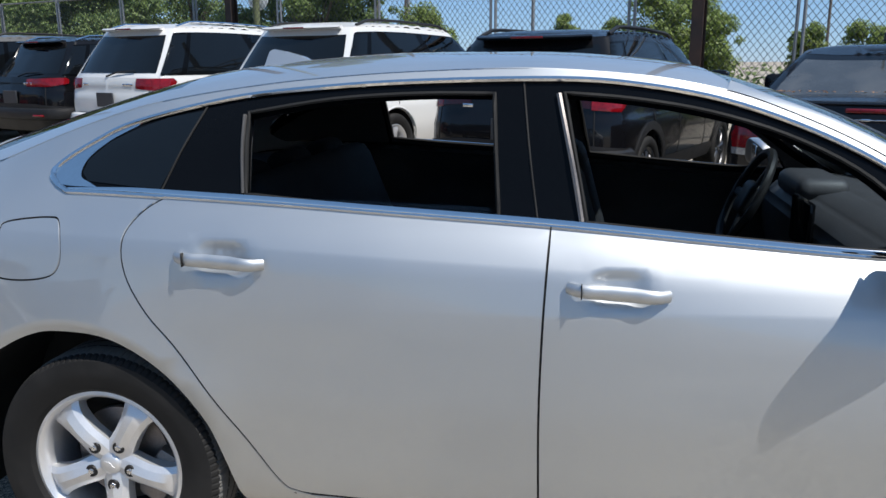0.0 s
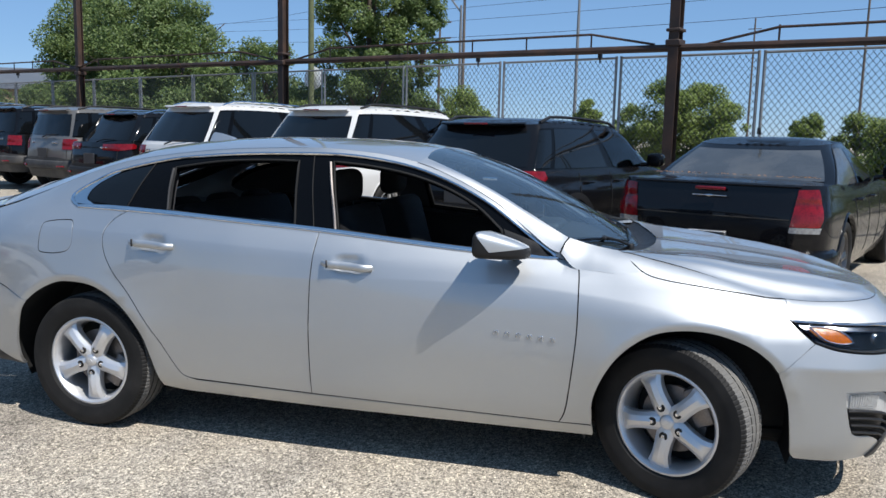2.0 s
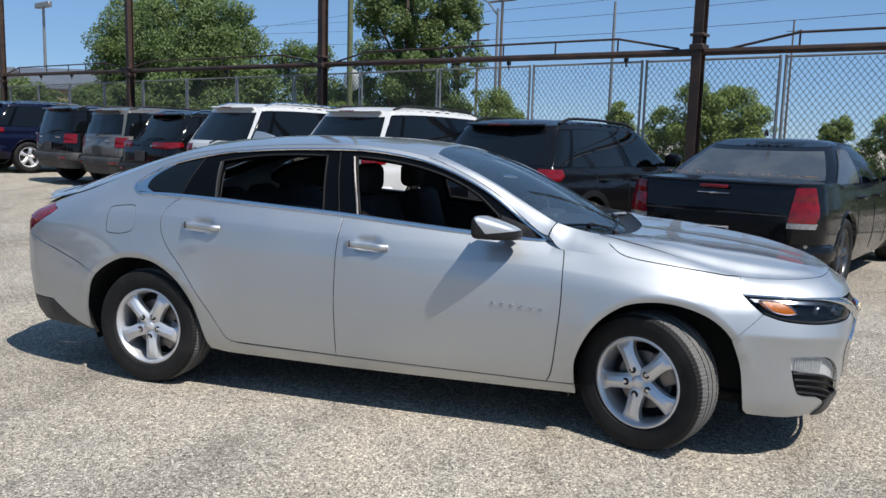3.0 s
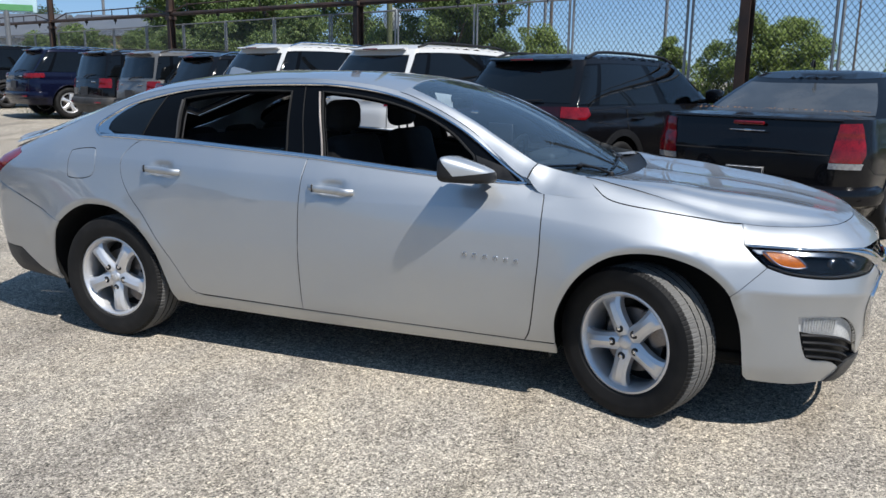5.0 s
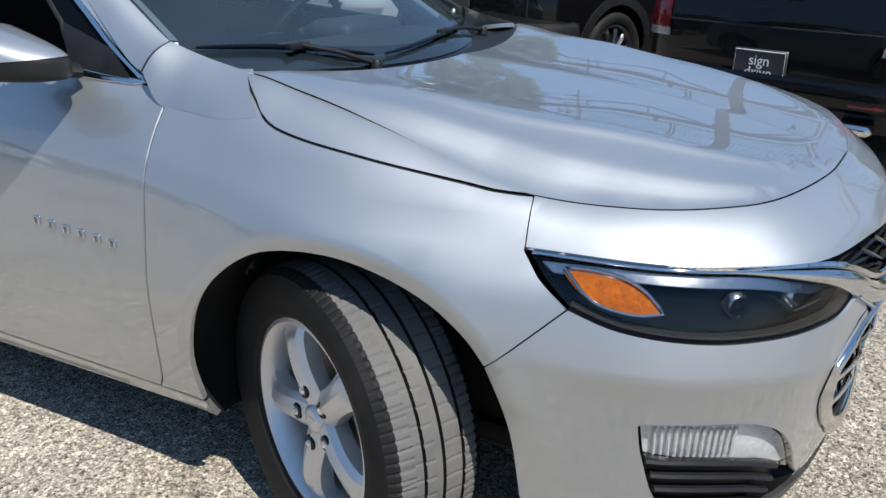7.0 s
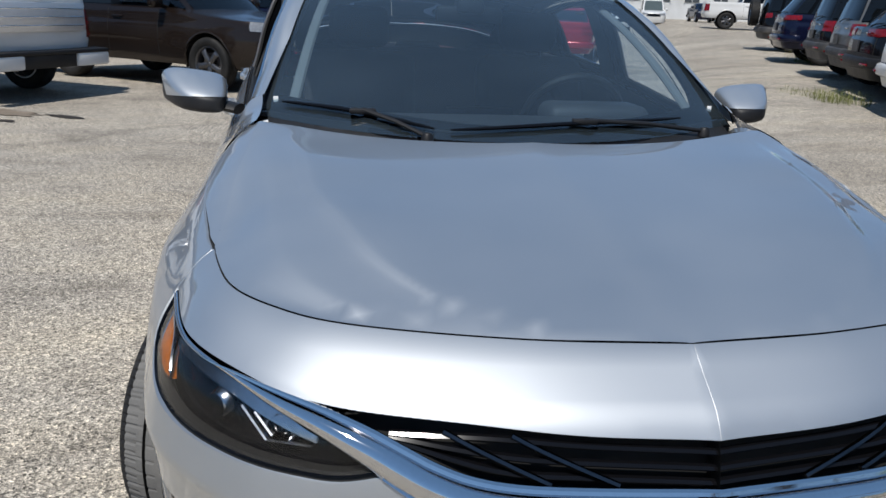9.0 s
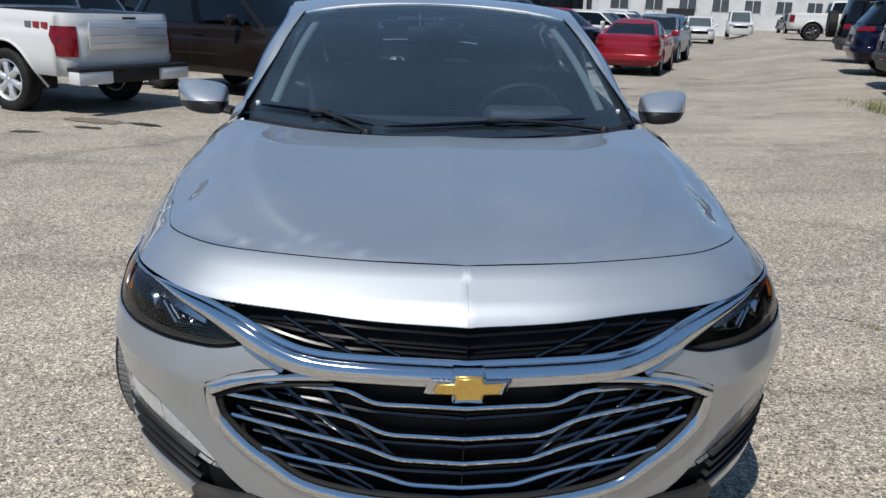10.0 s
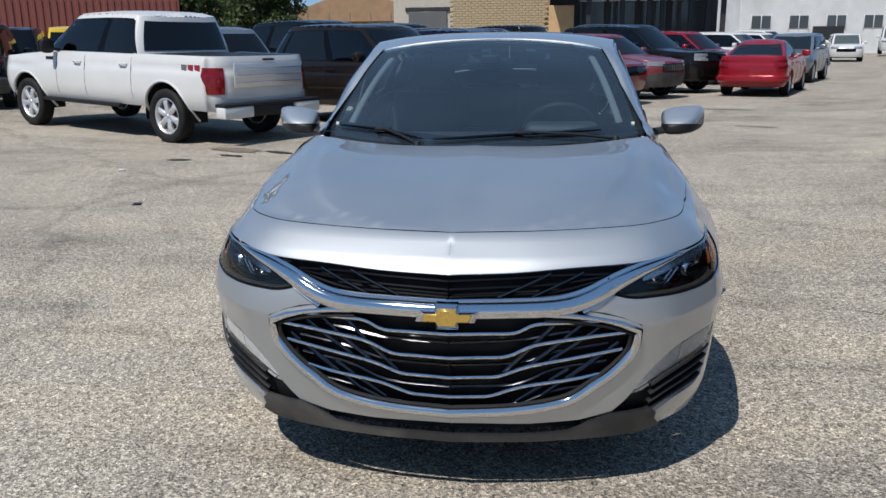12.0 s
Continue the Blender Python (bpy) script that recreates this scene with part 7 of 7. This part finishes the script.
pole = empty("sign_pole", label="green-stained wooden pole with a round sign's back", category="pole")
bm = bmesh.new()
tube(bm, [rowp(14.40, 13.0, -.1), rowp(14.40, 13.0, 10)], .088, 12, taper=lambda q: 1 - .15 * q)
part("pole", bm, WOOD_POLE, pole)
bm = bmesh.new()
lathe(bm, [(.001, 0), (.315, 0), (.325, .006), (.315, .012), (.001, .012)], 32)
bmesh.ops.transform(bm, matrix=pose(*rowp(14.43, 13.11, 3.06), 0, 0, HEAD - 82), verts=bm.verts)
part("round_sign", bm, SIGN_BACK, pole, "pale round sign seen from behind")

for s, n, h, arm, mt, nm in ((38.3, 25, 7.4, 2.7, GALV, "street_lamp"), (17.9, 25, 7.0, 1.8, GALV, "street_lamp"), (13.4, 27, 7.2, 0, GALV, "flag_pole"), (60, 30, 5.6, 2.4, GALV, "street_lamp")):
    lp = empty(nm, label="slim grey street lamp with a curved arm" if arm else "slim grey pole behind the fence", category="street lamp" if arm else "pole")
    bm = bmesh.new()
    tube(bm, [rowp(s, n, -.1), rowp(s, n, h - 1), rowp(s, n, h)], .075, 8, taper=lambda q: 1 - .35 * q)
    part("pole", bm, mt, lp)
    if arm:
        bm = bmesh.new()
        tube(bm, [rowp(s, n, h - .3), rowp(s + arm * .3, n, h + .3), rowp(s + arm * .7, n, h + .62), rowp(s + arm, n, h + .72)], .04, 6)
        part("arm", bm, mt, lp)
        bm = bmesh.new()
        block(bm, (.5, .18, .10), rowp(s + arm + .2, n, h + .72), .04, 2, Matrix.Rotation(radians(HEAD + 90), 4, "Z"))
        part("lamp_head", bm, mt, lp)
for s, n, h, arms in ((23.5, 33, 10.5, 2), (30.5, 40, 9.5, 2), (3.2, 30, 7.8, 1), (9.0, 36, 7.3, 1)):
    up = empty("utility_pole", label="grey wooden utility pole with cross arms", category="pole")
    bm = bmesh.new()
    tube(bm, [rowp(s, n, -.1), rowp(s, n, h)], .11 if arms > 1 else .06, 8, taper=lambda q: 1 - .4 * q)
    part("pole", bm, OLD_WOOD, up)
    for k in range(arms):
        bm = bmesh.new()
        z = h - .6 - 1.0 * k if arms > 1 else h - .5
        tube(bm, [rowp(s - .9 if arms > 1 else s - .3, n, z), rowp(s + .9 if arms > 1 else s + .3, n, z)], .06 if arms > 1 else .02, 6)
        part("cross_arm", bm, OLD_WOOD, up)
for i, (s0, n0, z0, s1, n1, z1) in enumerate(((60, 40, 10.5, -30, 24, 8.4), (60, 40, 9.9, -30, 24, 7.6), (60, 36, 8.8, -25, 20, 5.8), (23.5, 33, 10.0, 70, 38, 11))):
    bm = bmesh.new()
    tube(bm, [rowp(s0 + (s1 - s0) * q, n0 + (n1 - n0) * q, z0 + (z1 - z0) * q - 1.2 * math.sin(math.pi * q)) for q in np.linspace(0, 1, 14)], .010, 5)
    tagged(part("power_line", bm, CABLE), label="thin dark overhead power line", category="cable", group="overhead lines")
mast = empty("floodlight_mast", label="tall white floodlight mast far away", category="mast")
bm = bmesh.new()
tube(bm, [rowp(138, 60, -.2), rowp(138, 60, 21)], .30, 10, taper=lambda q: 1 - .3 * q)
part("pole", bm, GALV, mast)
for k in range(-2, 3):
    bm = bmesh.new()
    block(bm, (.8, .8, .9), rowp(138 + k * 1.0, 60, 21.3), .1, 1)
    part("floodlight", bm, GALV, mast)

# trees and shrubs behind the fence
for s, n, h, sp, c, sz in ((51.5, 27, 8.6, 3.6, 30000, .085), (46.5, 25, 10.4, 4.2, 42000, .085), (41.3, 25, 11.0, 4.2, 42000, .085), (36.4, 24, 9.0, 3.6, 36000, .085), (31.5, 26, 6.4, 3.0, 22000, .085),
                           (60, 32, 6.2, 3.0, 9000, .14), (70, 36, 6, 3.4, 8000, .15)):
    tree(rowp(s, n), h, sp, c, sz, low=.14)
tree(rowp(17.2, 18.5), 9.8, 2.2, 52000, .058, .2, low=.12)
tree(rowp(15.7, 19.5), 7.4, 1.5, 22000, .058, .14, low=.06)
tree(rowp(19.2, 20.5), 5.2, 1.8, 22000, .058, .12, low=.06)
for s, n, h, sp, c in ((12.0, 17, 3.0, 1.2, 3500), (7.7, 17, 2.75, .62, 1600), (6.2, 17, 2.55, 1.0, 2600), (5.2, 16.6, 3.2, 1.0, 3200), (4.55, 17.3, 3.05, 1.0, 3000), (3.85, 16.8, 2.6, .9, 2400), (1.9, 17, 2.4, .55, 1300), (.8, 17.3, 2.35, .8, 2000), (-.2, 17, 2.6, 1.1, 2600), (-1.3, 17.5, 2.8, 1.3, 3200),
                       (-3.0, 18, 3.2, 1.6, 3000), (-6, 19, 3.3, 1.8, 3000), (18.5, 16.5, 2.7, 1.1, 2200), (20.5, 17, 2.6, 1.3, 2200)):
    tree(rowp(s, n), h, sp, int(c * 5.5), .038, .03, LEAF2, "bright green shrub behind the fence", True, .1)
for i in range(16):
    s = 21.5 + 2.7 * i
    tree(rowp(s, 18 + rng.uniform(-1, 2)), rng.uniform(3.4, 4.6), 1.7, 6500, .085, .06, LEAF, "dark green shrub behind the fence", True, .08)
v, f = leaves([(p.x, p.y, .7) for p in (rowp(s, 20 + rng.uniform(-1, 1)) for s in np.arange(-25, 70, 1.3))], [1.0] * 74, 26000, .085, .7)
v[:, 2] = np.maximum(v[:, 2], .02)
tagged(mesh_object("undergrowth", v, f, LEAF, smooth=False), label="low dark green undergrowth behind the fence", category="undergrowth", kind="stuff")

# weeds that grow through the asphalt
def weed(at, spread, n, h):
    vs, fs = [], []
    for i in range(n):
        a, r = rng.uniform(0, 6.28), spread * math.sqrt(rng.uniform(0, 1))
        x, y = at[0] + r * math.cos(a), at[1] + r * math.sin(a) * .5
        q, w, l = rng.uniform(0, 6.28), rng.uniform(.002, .0045), h * rng.uniform(.2, 1.2)
        dx, dy = math.cos(q), math.sin(q)
        g0 = ground_z(x, y) - .004
        k = len(vs)
        lean = rng.uniform(.1, 1.1) * l
        for t, ww in ((0, 1), (.5, .9), (1, .15)):
            vs += [(x + dx * lean * t * t - dy * w * ww, y + dy * lean * t * t + dx * w * ww, l * t + g0), (x + dx * lean * t * t + dy * w * ww, y + dy * lean * t * t - dx * w * ww, l * t + g0)]
        fs += [(k, k + 1, k + 3, k + 2), (k + 2, k + 3, k + 5, k + 4)]
    return tagged(mesh_object("weeds", vs, fs, GRASS, smooth=False), label="tuft of dry green weeds in an asphalt crack", category="weeds", kind="stuff")


weed((-7.6, 7.1), .6, 340, .18)
weed((-8.7, 7.3), .8, 200, .08)
weed((-15.2, 11.2), .6, 90, .18)
weed((4.0, 2.2), .28, 260, .16)
weed((-16.6, 12.0), .5, 60, .22)
for at, spread, n, h in (((.25, 1.43), .03, 22, .014), ((.28, 1.49), .03, 22, .014), ((.31, 1.555), .025, 14, .010), ((.47, 2.06), .05, 26, .016), ((.54, 2.10), .05, 30, .02)):
    weed(at, spread, n, h)
rng = np.random.default_rng(77)
vs, fs = [], []
for i, q in enumerate(spline([(.2, 1.3), (.25, 1.43), (.31, 1.57), (.33, 1.78), (.36, 1.92), (.44, 2.04), (.58, 2.14), (.7, 2.4)], 8)):
    b = .0035 * rng.uniform(.3, 1.3)
    c = rng.normal() * .004
    for s in (-1, 1):
        vs.append((q[0] + c + s * b, q[1] + c, ground_z(q[0], q[1]) + .003))
    if i:
        fs.append((2 * i - 2, 2 * i - 1, 2 * i + 1, 2 * i))
tagged(mesh_object("crack", vs, fs, DARK_FILL, smooth=False), label="thin dark crack across the grey asphalt", category="crack", kind="stuff")

# bits of rubber and paper on the asphalt
for x, y, l, mt in ((-2.3, -3.4, .10, BLACK_TRIM), (-23, 10.5, .7, BLACK_TRIM), (-4.3, -4.6, .10, WHITE_P)):
    bm = bmesh.new()
    q = rng.uniform(0, 3)
    tube(bm, [(x + l * t * math.cos(q) , y + l * t * math.sin(q) + .04 * math.sin(9 * t), .008) for t in np.linspace(-.5, .5, 8)], .02, 6, .35, taper=lambda w: .5 + math.sin(math.pi * w) * .6)
    tagged(part("debris", bm, mt), label="flat strip of scrap lying on the asphalt", category="debris", group="scraps on the ground")

# dark patches of tar and oil, hardly raised
TAR = material("tar", (.035, .028, .022), .45, 0, 0, .3, 6, 90, .4)
OILY = material("oily_dirt", (.17, .135, .10), .8, 0, 0, .3, 5, 120, .3)
for x, y, l, b, q, mt in ((-5.6, -3.75, .22, .06, 1.2, TAR), (-5.95, -3.2, .24, .08, 1.0, TAR), (-5.2, -4.3, .16, .06, 1.5, TAR), (-6.2, -3.9, .5, .16, 1.1, OILY), (-7.6, 1.6, .22, .08, .4, TAR), (-13.0, 4.2, .5, .12, 1.2, OILY),
                          (-9.5, 3.9, .35, .09, 1.1, OILY), (-21.5, 10.0, .6, .16, 1.1, TAR)):
    vs = [(x, y, .004)]
    for i in range(36):
        a = 2 * math.pi * i / 36
        w = 1 + .45 * noise.noise((3 * math.cos(a) + x * 7, 3 * math.sin(a), y * 5)) + rng.uniform(-.1, .1)
        dx, dy = l * w * math.cos(a), b * w * math.sin(a)
        vs.append((x + dx * math.cos(q) - dy * math.sin(q), y + dx * math.sin(q) + dy * math.cos(q), .0025))
    o = mesh_object("tar_patch", vs, [(0, 1 + i, 1 + (i + 1) % 36) for i in range(36)], mt)
    tagged(o, label="dark stain of tar and oil on the asphalt", category="stain", group="stains on the asphalt")

# fallen leaves on the black sedan's boot lid
LITTER = material("dry_leaf", (.32, .15, .05), .8, 0, 0, .4, 200)
vs, fs = [], []
M_ = LX.copy()
M_.translation.z = ground_z(*M_.translation.xy)
for i in range(150):
    x, y = -1.80 + rng.normal() * .05, rng.uniform(-.72, .72)
    if i % 3 == 0:
        y = math.copysign(.66, y) + rng.normal() * .05
    p, q, s = M_ @ Vector((x, y, 1.098 + rng.uniform(0, .012))), rng.uniform(0, 6.28), rng.uniform(.008, .022)
    k = len(vs)
    vs += [p + Vector((s * math.cos(q), s * math.sin(q), rng.uniform(-.004, .006))), p + Vector((-s * .5 * math.sin(q), s * .5 * math.cos(q), .004)), p - Vector((s * math.cos(q), s * math.sin(q), 0)),
           p + Vector((s * .5 * math.sin(q), -s * .5 * math.cos(q), .002))]
    fs.append((k, k + 1, k + 2, k + 3))
tagged(mesh_object("fallen_leaves", vs, fs, LITTER, smooth=False), label="dry brown leaves on the black boot lid", category="leaves", kind="stuff")

# writing on the dealer plate of the black sedan
WORD = material("plate_lettering", (.75, .76, .78), .5)
plate = next(o for o in bpy.data.objects if o.name.startswith("number_plate") and o.parent and o.parent.name == "luxury_sedan")
px0 = min(v.co.x for v in plate.data.vertices)
for txt, dz in (("sign", .012), ("drive", -.055)):
    cu = bpy.data.curves.new("lettering", "FONT")
    cu.body, cu.size, cu.extrude, cu.align_x = txt, .085, .0008, "CENTER"
    cu.materials.append(WORD)
    ob = new("lettering", cu)
    ob.parent = plate
    ob.matrix_local = pose(px0 - .002, 0, .54 + dz, 90, 0, -90)
bm = bmesh.new()
tube(bm, [(px0 - .002, y, .555 + z) for y, z in ((-.155, -.08), (.155, -.08), (.155, .08), (-.155, .08))], .003, 6, closed=True)
part("plate_frame", bm, WORD, plate)

# ---- buildings at the far end ----
BRICK = material("tan_brick", (.36, .28, .17), .9, 0, 0, .2, 3, 60, .3)
MORTAR = material("brick_mortar", (.42, .38, .32), .95, 0, 0, .1)
WHITE_W = material("white_wall", (.62, .63, .63), .8, 0, 0, .08, 1, 40, .1, dirt=(.4, .38, .34), dirt_amount=.4)
ROOF_T = material("tan_roof", (.30, .19, .11), .9, 0, 0, .2, 2, 40, .3)
RED_W = material("red_container", (.17, .045, .035), .7, 0, 0, .2, 1, 30, .2)
PLY = material("plywood", (.50, .33, .17), .85, 0, 0, .15, 4, 60)
DARK_W = material("dark_steel", (.03, .03, .032), .5, .2, 0, .1)
GLASS_D = material("dark_pane", (.07, .08, .09), .06, 0, 0, .1)


def slab(name, size, at, mt, parent, turn=0, bevel=.02):
    bm = bmesh.new()
    block(bm, size, (0, 0, 0), bevel, 1)
    o = part(name, bm, mt, parent)
    o.matrix_world = pose(*at, 0, 0, turn)
    return o


b = empty("brick_building", label="low tan brick building with a grey roller door", category="building")
slab("wall", (9, 7.4, 5.2), (-41.0, -3.2, 2.6), MORTAR, b)
slab("roof", (9.4, 7.8, .25), (-41.0, -3.2, 5.3), DARK_W, b)
slab("roller_door", (.12, 1.9, 2.9), (-36.46, -5.2, 1.45), GREY_P, b)
slab("trim", (.08, 2.2, .2), (-36.46, -5.2, 3.0), DARK_W, b)
me = None
for r_ in range(20):
    for c_ in range(15):
        y = -3.95 + c_ * .31 + (.155 if r_ % 2 else 0)
        z = 1.55 + r_ * .115
        if me is None:
            bm = bmesh.new()
            block(bm, (.04, .295, .10), (0, 0, 0), .006, 1)
            o = part("brick", bm, BRICK, b, smooth=0)
            me = o.data
        else:
            o = new("brick", me)
            o.parent = b
        o.matrix_local = pose(-36.485, y, z)
e_ = empty("entrance", label="dark steel and glass entrance with black columns", category="building")
slab("wall", (.3, 8.2, 5), (-38.2, 4.9, 2.5), DARK_W, e_)
slab("canopy", (4.2, 8.4, .5), (-37.0, 4.9, 4.2), DARK_W, e_)
slab("panel", (.1, 1.3, 2.4), (-36.6, 1.3, 1.9), PLY, e_)
for y in (2.6, 4.2, 5.5, 6.1, 7.4, 8.2, 8.8):
    slab("column", (.22, .22, 4.2), (-36.2 + .4 * math.sin(y * 3), y, 2.1), DARK_W, e_)
for y in (2.9, 4.4, 5.9, 7.4):
    slab("pane", (.05, 1.2, 2.6), (-38.02, y, 2.0), GLASS_D, e_)
    slab("frame", (.09, 1.34, .08), (-38.02, y, 3.35), SATIN, e_)
wb_ = empty("white_building", label="long white industrial building with dark windows", category="building")
slab("wall", (10, 30, 6.5), (-82.0, 32, 3.25), WHITE_W, wb_, 12)
slab("roof", (11, 31, .4), (-82.0, 32, 6.6), GREY_P, wb_, 12)
for i in range(8):
    c = Vector((-82, 32, 0)) + Matrix.Rotation(radians(12), 3, "Z") @ Vector((5.02, -13 + i * 3.6, 0))
    w_ = slab("window", (.10, 1.8, 1.1), (c.x, c.y, 2.9), GLASS_D, wb_, 12)
    for dy in (-.95, 0, .95):
        q = Vector((c.x, c.y, 2.9)) + Matrix.Rotation(radians(12), 3, "Z") @ Vector((.06, dy, 0))
        slab("mullion", (.06, .08, 1.4), q, WHITE_W, wb_, 12)
c = Vector((-82, 32, 0)) + Matrix.Rotation(radians(12), 3, "Z") @ Vector((5.05, -6.5, 0))
slab("door", (.14, 3.0, 2.5), (c.x, c.y, 1.25), DARK_W, wb_, 12)
for (x, y, w, l, hh, mt) in ((-66, 52, 14, 10, 4.2, WHITE_W), (-62, 66, 12, 12, 5.0, BRICK)):
    o = empty("house", label="pale house beyond the parking lot", category="house")
    slab("wall", (w, l, hh), (x, y, hh / 2), mt, o, 20)
    bm = bmesh.new()
    prism(bm, [(-l / 2 - .4, hh), (l / 2 + .4, hh), (0, hh + 2.4)], w + .6, lambda a, b_, c_: (c_ - (w + .6) / 2, a, b_))
    r0 = part("roof", bm, GREY_P, o)
    r0.matrix_world = pose(x, y, 0, 0, 0, 20)
    for k in (-3, 0, 3):
        q = Vector((x, y, 1.6)) + Matrix.Rotation(radians(20), 3, "Z") @ Vector((w / 2 + .02, k, 0))
        slab("window", (.08, 1.0, 1.2), q, GLASS_D, o, 20)
for (x, y, w, l, hh) in ((-58, -12.5, 9, 12, 2.9), (-62, -24, 9, 11, 2.9), (-55, -1, 8, 8, 2.9)):
    o = empty("house", label="brick house with a tan shingle roof", category="house")
    slab("wall", (w, l, hh), (x, y, hh / 2), BRICK, o)
    bm = bmesh.new()
    prism(bm, [(-l / 2 - .5, hh), (l / 2 + .5, hh), (0, hh + 2.2)], w + .8, lambda a, b_, c_: (c_ - (w + .8) / 2, a, b_))
    r0 = part("roof", bm, ROOF_T, o)
    r0.matrix_world = pose(x, y, 0)
    for k in (-3.2, 0, 3.2):
        slab("window", (.08, 1.1, 1.1), (x + w / 2 + .02, y + k, 1.6), GLASS_D, o)
o = empty("container", label="dark red steel shipping container", category="container")
slab("body", (2.5, 14.8, 3.6), (-31.1, -23.7, 1.8), RED_W, o, 25)
for i in range(49):
    q = Vector((-31.1, -23.7, 1.8)) + Matrix.Rotation(radians(25), 3, "Z") @ Vector((1.27, -7.2 + i * .3, 0))
    slab("rib", (.05, .14, 3.3), q, RED_W, o, 25, .01)
for x, y, h, sp in ((-46, -17, 7, 3.2), (-52, -20, 8, 3.5), (-39.5, -19.2, 6.5, 2.6), (-40, -23, 7.5, 3.0), (-70, -6, 8, 4), (-64, -33, 9, 4), (-48, -30, 8, 4), (-90, 10, 9, 5), (-95, 55, 9, 5), (-80, 70, 9, 5)):
    tree(Vector((x, y, 0)), h, sp, 9000, .15, .2, LEAF3, "leafy dark green tree beyond the houses")
bb = empty("billboard", label="pale blue and white billboard behind the fence", category="billboard")
bm = bmesh.new()
block(bm, (.12, 1.9, 1.0), (0, 0, 0), .02, 1)
o = part("panel", bm, material("billboard_sheet", (.45, .62, .68), .5, 0, 0, .1, 2), bb)
o.matrix_world = pose(-23.9, 17.75, 4.0, 0, 0, -41)
for dz, mt in ((.22, WHITE_P), (-.34, material("billboard_green", (.10, .30, .12), .5))):
    bm = bmesh.new()
    block(bm, (.02, 1.6, .22), (.07, 0, dz), .004, 1)
    o = part("printed_band", bm, mt, bb)
    o.matrix_world = pose(-23.9, 17.75, 4.0, 0, 0, -41)
bm = bmesh.new()
tube(bm, [(-23.95, 17.7, -.1), (-23.95, 17.7, 3.6)], .09, 8)
part("post", bm, GALV, bb)
f2 = empty("yard_fence", label="thin chain-link fence posts beyond the lot", category="fence")
for i in range(22):
    bm = bmesh.new()
    tube(bm, [(-46 - i * .5, -24 + i * 1.3, 0), (-46 - i * .5, -24 + i * 1.3, 3.4)], .035, 6)
    part("post", bm, GALV, f2)
